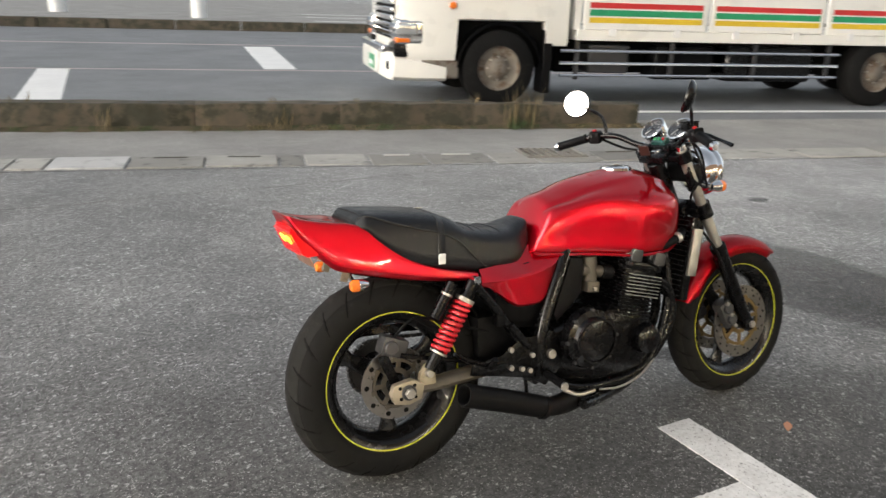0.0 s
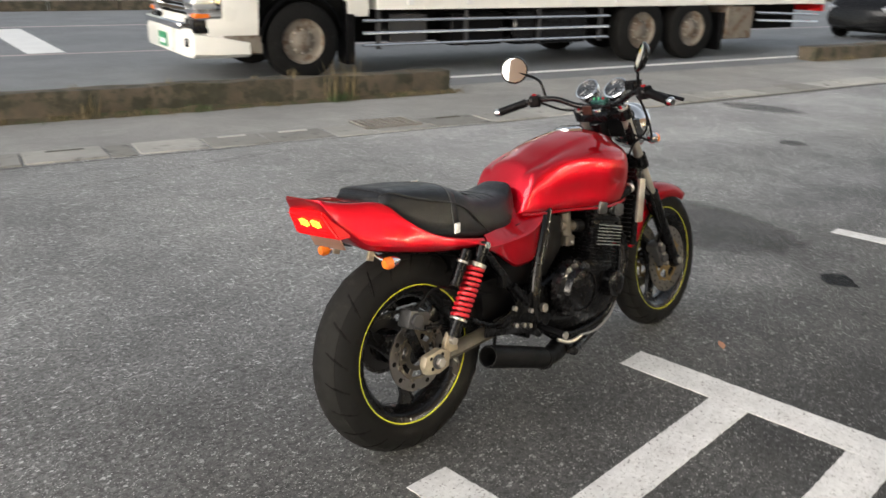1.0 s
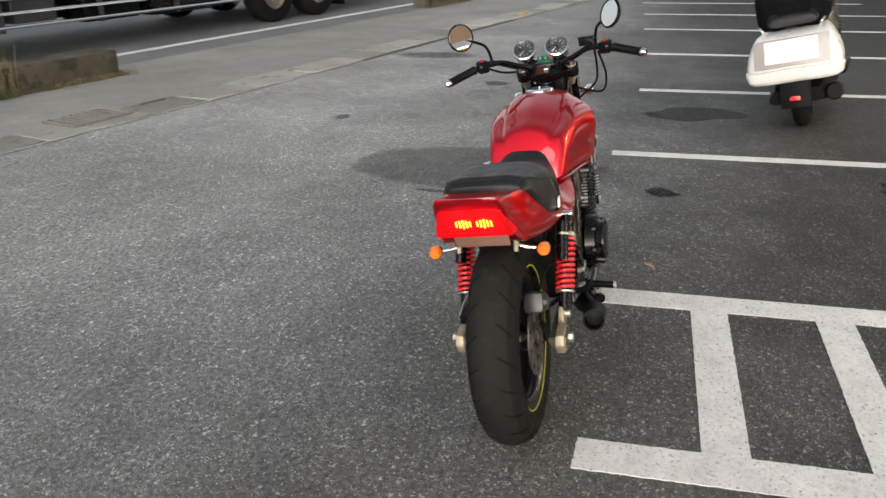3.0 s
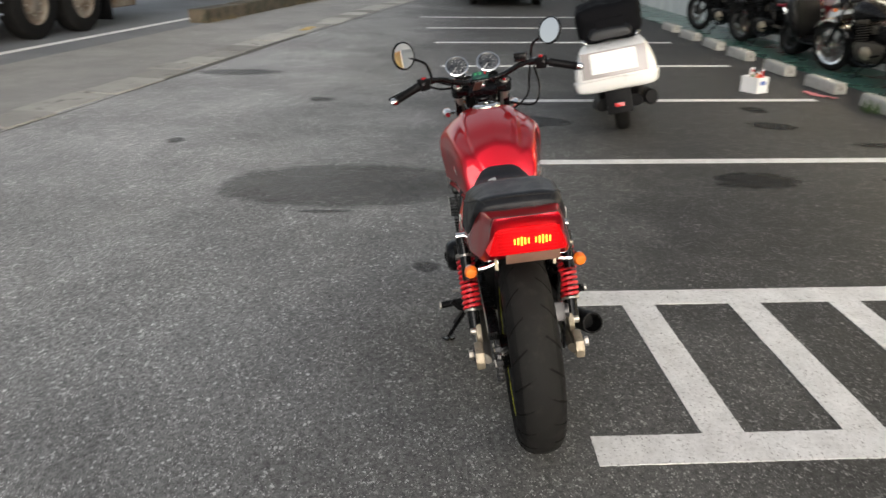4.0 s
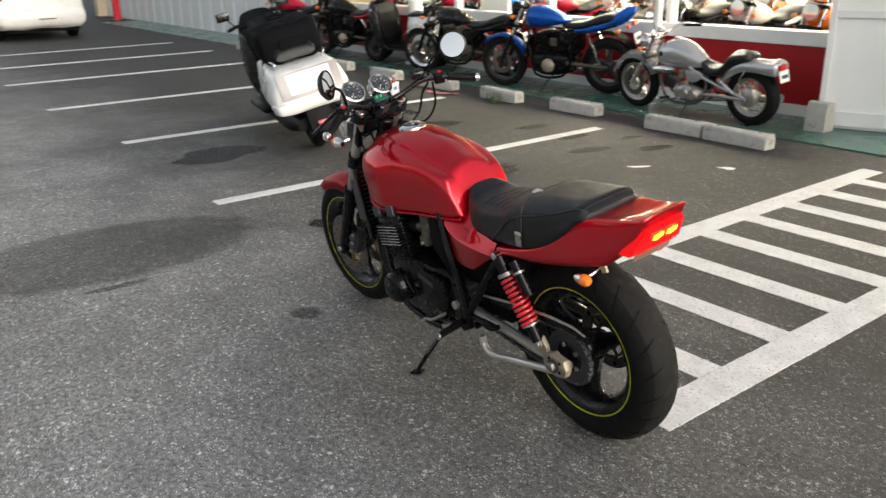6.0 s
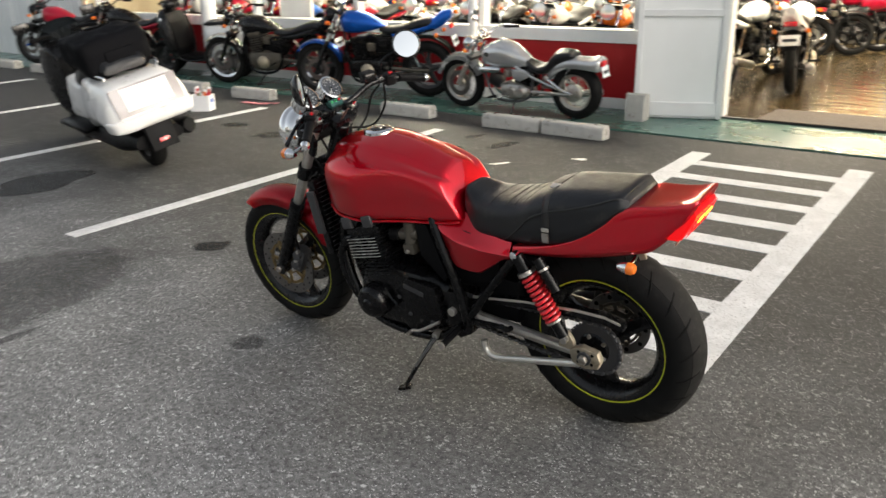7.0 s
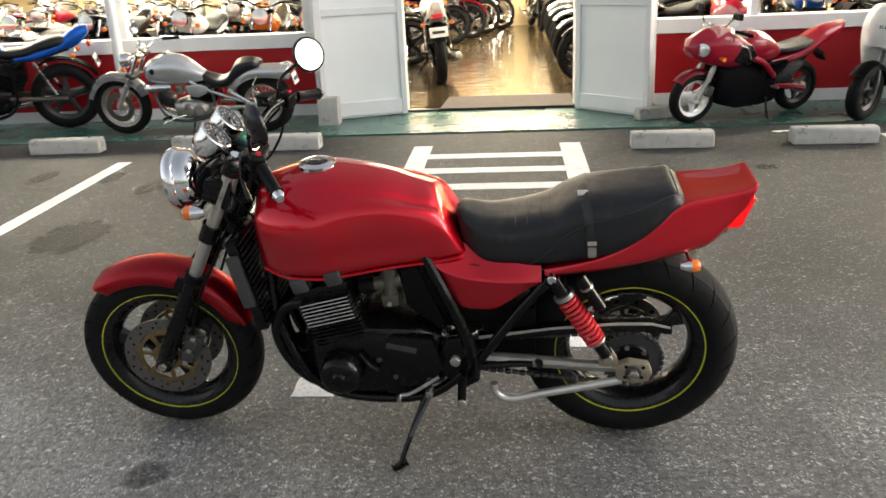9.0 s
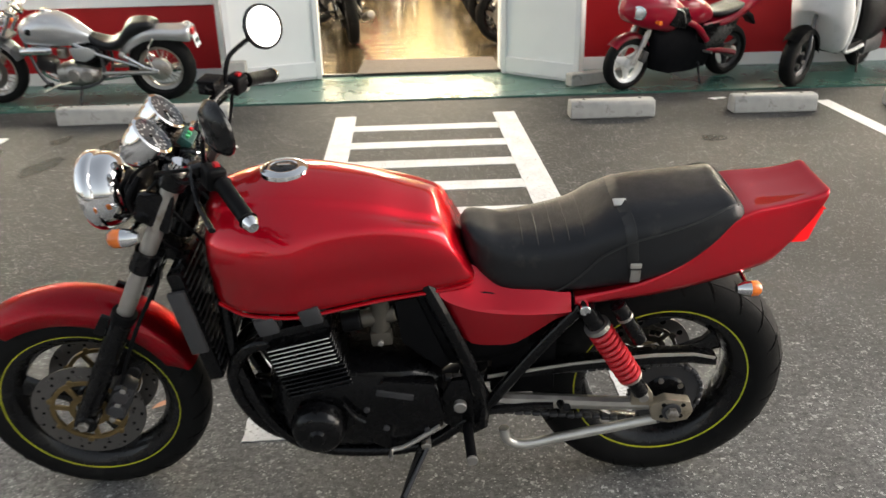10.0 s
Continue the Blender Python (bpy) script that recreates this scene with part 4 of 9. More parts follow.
bike_wheel(0.0, 0.329, 0.327, 0.150, 0.5, False, ((-0.074, 0.115),))
bike_wheel(1.470, 0.298, 0.297, 0.114, 0.2, True, ((0.066, 0.142), (-0.066, 0.142)))

# tank
def tank_section(top, ridge, wide, zw, low, bot, knee=0.0):
    """Half section: flanged bottom, tucked flank, knee hollow, sloping shoulder, ridge, crown."""
    rz = top - 0.024
    low = max(low, wide * 0.915 - 0.5 * knee)
    return [(0, bot), (low * 0.8, bot), (low, bot + 0.010), (wide * 0.955 - 0.8 * knee, bot + 0.42 * (zw - bot)), (wide * 0.995 - knee, bot + 0.80 * (zw - bot)), (wide * 0.985 - knee, zw + 0.010), (wide * 0.915 - 0.7 * knee, zw + 0.040), (0.5 * (wide * 0.915 + ridge * 1.10) - 0.2 * knee, 0.5 * (zw + 0.028 + rz) + 0.003), (ridge * 1.10, rz - 0.012), (ridge * 0.97, rz), (ridge * 0.84, rz + 0.006), (ridge * 0.45, top - 0.007), (0, top)]


def tank_rake(x, z):
    """The tank's rear face leans forward at the top."""
    w = min(1.0, max(0.0, (0.72 - x) / 0.145))
    return x - w * w * (3 - 2 * w) * max(0.0, 0.866 - z) * 0.56


TANK = [(x, tank_section(q[0], q[1] * 1.06, q[2] * 1.08, q[3], q[4] * 1.08, *q[5:])) for x, q in (
    (1.085, (0.872, 0.050, 0.090, 0.770, 0.075, 0.705)),
    (1.062, (0.897, 0.076, 0.142, 0.785, 0.122, 0.665)),
    (1.000, (0.918, 0.092, 0.174, 0.795, 0.146, 0.652)),
    (0.930, (0.931, 0.098, 0.186, 0.800, 0.154, 0.650)),
    (0.880, (0.932, 0.099, 0.187, 0.802, 0.154, 0.650, 0.001)),
    (0.845, (0.929, 0.099, 0.185, 0.806, 0.153, 0.652, 0.008)),
    (0.800, (0.923, 0.098, 0.180, 0.811, 0.150, 0.657, 0.013)),
    (0.700, (0.904, 0.092, 0.164, 0.812, 0.138, 0.670, 0.013)),
    (0.630, (0.881, 0.084, 0.145, 0.800, 0.122, 0.681, 0.008)),
    (0.588, (0.867, 0.077, 0.127, 0.786, 0.108, 0.688, 0.003)),
    (0.578, (0.860, 0.072, 0.118, 0.780, 0.102, 0.690)),
    (0.573, (0.851, 0.064, 0.108, 0.775, 0.094, 0.693)),
)]
tank_bm = loft(TANK, 6, 3)
for v in tank_bm.verts:
    v.co.x = tank_rake(v.co.x, v.co.z)
tank = bp("fuel_tank", tank_bm, RED, "glossy red fuel tank with knee hollows", angle=70)
seam = []
for s in (1, -1):
    seam.append(tube([(tank_rake(x, p[2][1]), s * p[2][0], p[2][1] - 0.010) for x, p in TANK[1:-1]], 0.005, 6, 3))
bp("seam", merge(*seam), RED, "", tank)
capm = pose(0.905, 0, 0.9285, 0, 0, 0)
cap = bp("filler_cap", (lambda b: (b.transform(capm @ pose(0, 0, 0, 90)), b)[1])(lathe([(0, 0.006), (0.030, 0.006), (0.033, 0.009), (0.046, 0.009), (0.054, 0.004), (0.056, -0.006), (0, -0.006)], 32)), CHROME, "chrome-ringed filler cap", tank)
bp("cap_lid", (lambda b: (b.transform(capm @ pose(0, 0, 0, 90)), b)[1])(lathe([(0, 0.0105), (0.022, 0.0105), (0.032, 0.0075), (0.033, 0.0)], 28)), BLACKP, "black cap lid", tank)
bp("cap_keyhole", (lambda b: (b.transform(capm), b)[1])(box(0.03, 0.008, 0.003, Matrix.Translation((0, 0, 0.0125)), 0.001)), CHROME, "", tank)

# seat
SEAT_ST = [(0.508, 0.788, 0.765, 0.030), (0.490, 0.797, 0.715, 0.072), (0.455, 0.788, 0.677, 0.098), (0.42, 0.777, 0.655, 0.116), (0.33, 0.781, 0.655, 0.135), (0.24, 0.803, 0.663, 0.146), (0.19, 0.832, 0.671, 0.152), (0.125, 0.854, 0.681, 0.155), (0.05, 0.863, 0.702, 0.152), (0.0, 0.868, 0.730, 0.146), (-0.055, 0.872, 0.778, 0.136), (-0.092, 0.873, 0.820, 0.124), (-0.118, 0.853, 0.830, 0.106)]


def seat_section(top, bot, w):
    h = top - bot
    return [(0, bot), (w * 0.82, bot), (w, bot + 0.16 * h), (w * 0.97, bot + 0.50 * h), (w * 0.86, bot + 0.84 * h), (w * 0.60, bot + 0.97 * h), (0, top)]


seat = bp("seat", loft([(x, seat_section(t, b, w)) for x, t, b, w in SEAT_ST], 5, 4), VINYL, "stepped black vinyl dual seat", angle=60)


def seat_at(x, k, lift=0.002):
    """A point on the seat's skin: k 0 at the lower edge to 1 at the top middle."""
    st = sorted(SEAT_ST)
    for a, b in zip(st, st[1:]):
        if a[0] <= x <= b[0]:
            f = (x - a[0]) / (b[0] - a[0])
            t, bo, w = (a[i] + (b[i] - a[i]) * f for i in (1, 2, 3))
            p = spline([(0, y, z) for y, z in seat_section(t, bo, w)[1:]], 8)
            q = p[min(len(p) - 1, int(k * (len(p) - 1)))]
            c = Vector((0, 0, (t + bo) / 2))
            return q + (q - c).normalized() * lift
    return Vector((0, 0, 0))


for s in (1, -1):
    pts = []
    for x, k in ((0.335, 0.02), (0.29, 0.18), (0.24, 0.36), (0.20, 0.46), (0.14, 0.50), (0.06, 0.53), (-0.02, 0.56), (-0.085, 0.60), (-0.110, 0.66)):
        q = seat_at(x, k)
        pts.append((x, s * q.y, q.z))
    bp("piping", tube(pts, 0.003, 6, 4), STITCH, "", seat)
for x0 in (-0.100,):
    pts = [(x0, y, z) for y, z in [(q.y, q.z) for q in [seat_at(x0, k) for k in (0.6, 0.75, 0.9, 1.0)]]]
    bp("piping", tube(pts + [(x0, -y, z) for _, y, z in reversed(pts[:-1])], 0.003, 6, 3), STITCH, "", seat)
strap_bm = bmesh.new()
edge_rows = []
for side, ks in ((1, (0.0, 0.12, 0.25, 0.38, 0.5, 0.62, 0.74, 0.86, 0.94, 1.0)), (-1, (0.94, 0.86, 0.74, 0.62, 0.5, 0.38, 0.25, 0.12, 0.0))):
    for k in ks:
        xs = 0.150 - 0.028 * (1 - k)
        row = []
        for dx, lift in ((-0.0125, 0.0004), (-0.0115, 0.0034), (0.0115, 0.0034), (0.0125, 0.0004)):
            q = seat_at(xs + dx, k, lift)
            row.append(strap_bm.verts.new((xs + dx, side * q.y, q.z)))
        edge_rows.append(row)
for p_, q_ in zip(edge_rows, edge_rows[1:]):
    for k in range(3):
        strap_bm.faces.new((p_[k], q_[k], q_[k + 1], p_[k + 1]))
strap = bp("strap", strap_bm, STITCH, "black seat strap with buckle", seat, angle=70)
for s in (1, -1):
    bp("buckle", box(0.023, 0.005, 0.032, pose(0.127, s * 0.1645, 0.722, s * -4, 0, 0), 0.002), STICKER if s < 0 else STEEL, "white tag" if s < 0 else "steel buckle", seat)
bp("buckle_bar", box(0.025, 0.006, 0.012, pose(0.1275, 0.1640, 0.748, -4, 0, 0), 0.002), POLISH, "bright buckle bar", seat)
q = seat_at(0.149, 0.90, 0.004)
bp("strap_clip", box(0.030, 0.024, 0.004, pose(0.149, q.y, q.z, -14, 0, 0), 0.0015), POLISH, "small metal clip", seat)
for i in range(5):
    x = 0.37 - i * 0.034
    pts = [(x, q.y * s, q.z) for s, q in [(1, seat_at(x, k, -0.0005)) for k in (0.70, 0.80, 0.9, 1.0)]]
    bp("seat_rib", tube(pts + [(a, -b, c) for a, b, c in reversed(pts[:-1])], 0.0009, 5, 2), STITCH, "", seat)

# tail cowl
def tail_section(zb, w, ws, zs, zt):
    """Half section: keel, tucked lower strip under a crease, flat flank, sharp ridge, flat top."""
    c = min(0.018, 0.35 * (zs - zb))
    return [(0, zb + 0.010), (w - 0.018, zb), (w - 0.010, zb + 0.001), (w - 0.001, zb + 0.85 * c), (w, zb + c), (0.5 * (w + ws) + 0.0015, 0.5 * (zb + c + zs)), (ws + 0.003, zs - 0.006), (ws, zs - 0.001), (ws - 0.006, zs), (0.5 * ws, zt), (0, zt)]


TAIL = [(x, tail_section(*q)) for x, q in (
    (0.255, (0.636, 0.157, 0.151, 0.662, 0.664)),
    (0.130, (0.650, 0.158, 0.153, 0.690, 0.690)),
    (0.040, (0.664, 0.154, 0.145, 0.724, 0.726)),
    (-0.040, (0.680, 0.148, 0.131, 0.780, 0.782)),
    (-0.100, (0.693, 0.140, 0.113, 0.832, 0.832)),
    (-0.140, (0.703, 0.134, 0.106, 0.847, 0.845)),
    (-0.190, (0.717, 0.123, 0.098, 0.853, 0.850)),
    (-0.230, (0.752, 0.112, 0.092, 0.859, 0.856)),
    (-0.262, (0.784, 0.102, 0.088, 0.866, 0.863)),
    (-0.286, (0.816, 0.097, 0.086, 0.873, 0.871)),
    (-0.306, (0.858, 0.088, 0.083, 0.881, 0.880)),
    (-0.311, (0.868, 0.081, 0.077, 0.881, 0.880)),
)]
tail = bp("tail_cowl", loft(TAIL, 4, 2), RED, "red tail cowl with a lipped end", angle=62)
LAMP = Matrix(((-0.42, 0, -0.908, -0.281), (0, 1, 0, 0), (0.908, 0, -0.42, 0.807), (0, 0, 0, 1)))


def lamp_plate(w0, w1, h, d, bev=0.006):
    bm = bmesh.new()
    f = [bm.verts.new(v) for v in ((-h, -w0, 0), (-h, w0, 0), (h, w1, 0), (h, -w1, 0))]
    k = [bm.verts.new(v) for v in ((-h, -w0, d), (-h, w0, d), (h, w1, d), (h, -w1, d))]
    # the lens wraps round the end of the cowl, deepest at its foot
    f[0].co, f[1].co = (-h - 0.017, -w0 - 0.008, -0.032), (-h - 0.017, w0 + 0.008, -0.032)
    f[2].co.z = f[3].co.z = -0.006
    bm.faces.new(f)
    bm.faces.new(k[::-1])
    for i in range(4):
        bm.faces.new((f[i], k[i], k[(i + 1) % 4], f[(i + 1) % 4]))
    bmesh.ops.recalc_face_normals(bm, faces=bm.faces)
    bmesh.ops.bevel(bm, geom=bm.edges[:], offset=bev, segments=2, affect="EDGES")
    bm.transform(LAMP)
    return bm


tl = bp("tail_lamp", lamp_plate(0.106, 0.083, 0.044, 0.013), REDLENS, "lit red tail lamp lens")
for s in (1, -1):
    bulb = []
    for i in range(5):
        bulb.append(box(0.032 - 0.006 * abs(i - 2), 0.0046, 0.003, LAMP @ Matrix.Translation((0.009, s * 0.028 - 0.011 + (i - 2) * 0.0092, 0.0172)), 0.001, 1))
    bp("bulb", merge(*bulb), BULB, "glowing amber bulb", tl)
bp("lamp_rib", merge(*[box(0.002, 0.16, 0.002, LAMP @ Matrix.Translation((-0.036 + i * 0.012, 0, 0.0165))) for i in range(7)]), REDLENS, "", tl)
bp("plate_stay", box(0.036, 0.148, 0.004, pose(-0.250, -0.014, 0.742, 0, 66, 0), 0.001), COPPER, "bare copper-coloured plate stay")
bp("inner_mudguard", loft([(x, [(0, z), (0.07, z - 0.006), (0.085, z - 0.03), (0.088, z - 0.026), (0.072, z + 0.002), (0, z + 0.008)]) for x, z in ((0.22, 0.635), (0.1, 0.69), (0.0, 0.70), (-0.06, 0.705), (-0.12, 0.72), (-0.16, 0.735))], 3, 2), PLASTIC, "black inner mudguard")


def rear_signal(s):
    a = bp("turn_signal", tube([(-0.135, s * 0.075, 0.690), (-0.138, s * 0.105, 0.680), (-0.138, s * 0.134, 0.676)], 0.006, 8, 3), CHROME, "chrome rear turn signal stalk")
    bp("housing", at(lathe([(0, -0.016), (0.009, -0.016), (0.016, 0.0), (0.018, 0.014), (0, 0.016)], 18, pose(0, 0, 0, 0, 0, 90)), -0.126, s * 0.156, 0.675), CHROME, "", a)
    bp("lens", at(lathe([(0.018, 0.014), (0.018, 0.030), (0.013, 0.037), (0, 0.039)], 18, pose(0, 0, 0, 0, 0, 90)), -0.126, s * 0.156, 0.675), AMBER, "amber lens", a)
    bp("bracket", box(0.022, 0.010, 0.045, pose(-0.15, s * 0.082, 0.695, 0, 20, 0), 0.002), ALLOY, "bare alloy bracket", a)


sides(rear_signal)


# side covers
def side_cover(s):
    """Outer face up to a crisp ledge, then a hollow strip that tucks in under the seat and tank."""
    st = []
    for x, zb, zl, yl, zt, yt in ((0.572, 0.676, 0.688, 0.128, 0.706, 0.100), (0.548, 0.622, 0.662, 0.142, 0.708, 0.096), (0.508, 0.552, 0.648, 0.152, 0.706, 0.088), (0.488, 0.534, 0.643, 0.156, 0.696, 0.088), (0.440, 0.532, 0.636, 0.161, 0.674, 0.100), (0.398, 0.536, 0.634, 0.164, 0.662, 0.120), (0.376, 0.548, 0.633, 0.165, 0.660, 0.128), (0.330, 0.584, 0.633, 0.165, 0.656, 0.142), (0.292, 0.612, 0.635, 0.163, 0.654, 0.150), (0.264, 0.618, 0.638, 0.160, 0.654, 0.152)):
        st.append((x, [(yl - 0.016, zb), (yl - 0.008, zb + 0.07 * (zl - zb)), (yl - 0.005, zb + 0.30 * (zl - zb)), (yl - 0.002, zb + 0.70 * (zl - zb)), (yl, zl - 0.005), (yl - 0.003, zl), (yl + 0.45 * (yt - yl), zl + 0.36 * (zt - zl)), (yt - 0.012, zt + 0.014)]))
    bm = loft(st, 2, 1, mirror=False)
    bmesh.ops.solidify(bm, geom=bm.faces[:], thickness=0.004)
    if s < 0:
        bm.transform(Matrix.Diagonal((1, -1, 1, 1)))
    bp("side_cover", bm, RED, "red side cover with a folded ledge", angle=28)


sides(side_cover)


# frame
def frame_tubes(s):
    bp("frame_tube", tube([(1.08, s * 0.045, 0.80), (1.07, s * 0.075, 0.66), (1.055, s * 0.115, 0.48), (1.00, s * 0.135, 0.33), (0.92, s * 0.14, 0.235), (0.76, s * 0.145, 0.205), (0.60, s * 0.145, 0.225), (0.50, s * 0.145, 0.30)], 0.016, 10), BLACK, "black steel cradle tube")
    bp("frame_tube", tube([(0.60, s * 0.125, 0.700), (0.555, s * 0.142, 0.610), (0.50, s * 0.150, 0.480), (0.47, s * 0.150, 0.360), (0.47, s * 0.145, 0.290)], 0.018, 10, flat=1.3), BLACK, "black steel frame tube")
    bp("frame_tube", tube([(0.235, s * 0.150, 0.640), (0.33, s * 0.150, 0.520), (0.42, s * 0.152, 0.395), (0.47, s * 0.148, 0.32)], 0.0155, 10), BLACK, "black seat stay")
    bp("frame_tube", tube([(0.58, s * 0.11, 0.67), (0.35, s * 0.12, 0.645), (0.1, s * 0.11, 0.655), (-0.10, s * 0.09, 0.70)], 0.013, 10), BLACK, "black seat rail")
    piv = bp("pivot_plate", slab([(0.56, 0.30), (0.575, 0.36), (0.54, 0.43), (0.47, 0.44), (0.44, 0.37), (0.45, 0.28), (0.50, 0.25)], s * 0.140, s * 0.156, 0.004), BLACK, "black pivot plate")
    bp("pivot_bolt", drum((0.519, s * 0.150, 0.358), (0.519, s * 0.172, 0.358), 0.016, 12), STEEL, "bright pivot nut", piv)


sides(frame_tubes)
bp("head_tube", drum((1.085, 0, 0.94), (1.165, 0, 0.78), 0.032, 18), BLACK)
bp("spine", tube([(1.09, 0, 0.86), (0.9, 0, 0.70), (0.6, 0, 0.67)], 0.03, 10), BLACK)

# engine
eng = bp("engine", loft([
    (0.985, [(0, 0.255), (0.075, 0.255), (0.11, 0.29), (0.115, 0.36), (0.09, 0.42), (0, 0.42)]),
    (0.93, [(0, 0.225), (0.11, 0.225), (0.15, 0.26), (0.16, 0.36), (0.15, 0.45), (0, 0.47)]),
    (0.80, [(0, 0.205), (0.12, 0.21), (0.165, 0.25), (0.175, 0.36), (0.165, 0.47), (0, 0.50)]),
    (0.66, [(0, 0.205), (0.12, 0.215), (0.160, 0.26), (0.170, 0.37), (0.150, 0.46), (0, 0.47)]),
    (0.56, [(0, 0.235), (0.10, 0.24), (0.125, 0.28), (0.135, 0.37), (0.110, 0.43), (0, 0.44)]),
], 3, 3), BLACK, "black four-cylinder engine")
TILT = pose(0.868, 0, 0.50, 0, 14, 0)


def eb(bm):
    bm.transform(TILT)
    return bm


bp("cylinder_block", eb(box(0.140, 0.33, 0.17, Matrix.Translation((0, 0, 0.02)), 0.012)), BLACK, "", eng)
for i in range(7):
    f = bp("fin", eb(box(0.158, 0.382, 0.0045, Matrix.Translation((0.0, 0, 0.0095 + i * 0.0118)), 0.0015, 1)), BLACK, "", eng)
    for s in (1, -1):
        bp("fin_edge", eb(box(0.148, 0.003, 0.0023, Matrix.Translation((0.0, s * 0.1915, 0.0095 + i * 0.0118)), 0.001, 1)), POLISH, "bare machined fin edge", eng)
for i in range(6):
    bp("lower_fin", eb(box(0.160, 0.36, 0.004, Matrix.Translation((0.0, 0, -0.070 + i * 0.0125)), 0.001, 1)), BLACK, "", eng)
bp("cylinder_head", eb(box(0.165, 0.35, 0.030, Matrix.Translation((0, 0, 0.108)), 0.010)), BLACK, "", eng)
for k in (-0.052, 0.052):
    bp("cam_cover", eb(merge(box(0.072, 0.355, 0.050, Matrix.Translation((k, 0, 0.145)), 0.018, 3), drum((k, -0.185, 0.147), (k, 0.185, 0.147), 0.021, 16))), BLACKP, "", eng)
for s in (1, -1):
    for k in (-0.052, 0.052):
        bp("cam_cap", eb(box(0.05, 0.014, 0.045, Matrix.Translation((k, s * 0.183, 0.143)), 0.008)), GREYM, "grey cam end cap", eng)
bp("alternator_cover", lathe([(0, 0.068), (0.020, 0.068), (0.028, 0.060), (0.058, 0.058), (0.072, 0.048), (0.080, 0.030), (0.086, 0.0), (0, 0)], 32, Matrix.Translation((0.862, 0.180, 0.332)) @ Matrix.Diagonal((0.80, 0.86, 0.80, 1))), BLACK, "black alternator cover", eng)
bp("sprocket_cover", slab([(0.76, 0.27), (0.77, 0.40), (0.70, 0.455), (0.58, 0.44), (0.555, 0.34), (0.60, 0.26), (0.70, 0.235)], 0.14, 0.178, 0.010), BLACK, "", eng)
bp("cover_badge", box(0.09, 0.004, 0.018, pose(0.675, 0.180, 0.413, 0, -12, 0), 0.002), GREYM, "grey maker's plate", eng)
for q in ((0.745, 0.37), (0.70, 0.31), (0.60, 0.30)):
    bp("cover_bolt", drum((q[0], 0.176, q[1]), (q[0], 0.184, q[1]), 0.008, 8), GREYM, "", eng)
bp("shift_linkage", tube([(0.80, 0.19, 0.40), (0.775, 0.19, 0.36), (0.75, 0.19, 0.34)], 0.006, 6), BLACK, "", eng)
bp("clutch_cover", lathe([(0, -0.066), (0.050, -0.066), (0.072, -0.058), (0.080, -0.040), (0.098, -0.034), (0.106, 0.0), (0, 0)], 36, Matrix.Translation((0.655, -0.170, 0.396))), BLACK, "round black clutch cover", eng)
bp("clutch_rim", lathe([(0.070, -0.064), (0.076, -0.064), (0.078, -0.057), (0.072, -0.056)], 36, Matrix.Translation((0.655, -0.170, 0.396)), close=True), BLACKP, "", eng)
bp("filler_plug", drum((0.585, -0.165, 0.355), (0.585, -0.235, 0.345), 0.014, 12), BLACKP, "", eng)
bp("pulse_cover", lathe([(0, -0.050), (0.028, -0.050), (0.048, -0.040), (0.056, 0.0), (0, 0)], 28, Matrix.Translation((0.895, -0.165, 0.355))), BLACK, "", eng)
for i in range(8):
    a = 2 * math.pi * i / 8
    bp("cover_bolt", drum((0.655 + 0.099 * math.cos(a), -0.196, 0.396 + 0.099 * math.sin(a)), (0.655 + 0.099 * math.cos(a), -0.208, 0.396 + 0.099 * math.sin(a)), 0.006, 8), GREYM, "", eng)
bp("oil_filter", drum((0.985, 0.03, 0.33), (1.045, 0.03, 0.33), 0.034, 18), BLACK, "", eng)


def carb(s):
    for y in (0.125, 0.045):
        c = bp("carburettor", merge(drum((0.745, s * y, 0.600), (0.665, s * y, 0.616), 0.021, 14), drum((0.702, s * y, 0.555), (0.700, s * y, 0.660), 0.024, 14), box(0.05, 0.05, 0.038, pose(0.700, s * y, 0.556, 0, 6, 0), 0.006)), CARBM, "tarnished alloy carburettor")
        bp("float_screw", drum((0.702, s * (y + 0.02), 0.55), (0.702, s * (y + 0.034), 0.55), 0.007, 8), STEEL, "", c)
        bp("intake_boot", drum((0.79, s * y, 0.592), (0.745, s * y, 0.600), 0.025, 14), PLASTIC, "", c)


sides(carb)
bp("air_box", loft([(0.655, [(0, 0.53), (0.11, 0.53), (0.125, 0.56), (0.125, 0.64), (0.11, 0.67), (0, 0.67)]), (0.60, [(0, 0.47), (0.115, 0.47), (0.130, 0.50), (0.132, 0.65), (0.115, 0.68), (0, 0.68)]), (0.50, [(0, 0.44), (0.10, 0.44), (0.115, 0.47), (0.120, 0.63), (0.10, 0.66), (0, 0.66)]), (0.35, [(0, 0.46), (0.09, 0.46), (0.10, 0.49), (0.10, 0.60), (0.09, 0.63), (0, 0.63)])], 3, 2), PLASTIC, "black air box")
for s in (1, -1):
    bp("air_box_cover", slab([(0.665, 0.655), (0.655, 0.54), (0.56, 0.455), (0.545, 0.48), (0.615, 0.665)], s * 0.128, s * 0.140, 0.004), PLASTIC, "black side panel")
bp("battery_box", box(0.16, 0.20, 0.16, Matrix.Translation((0.36, 0, 0.42)), 0.01), PLASTIC)
bp("cdi_tray", box(0.10, 0.18, 0.05, Matrix.Translation((0.24, 0, 0.58)), 0.01), PLASTIC)

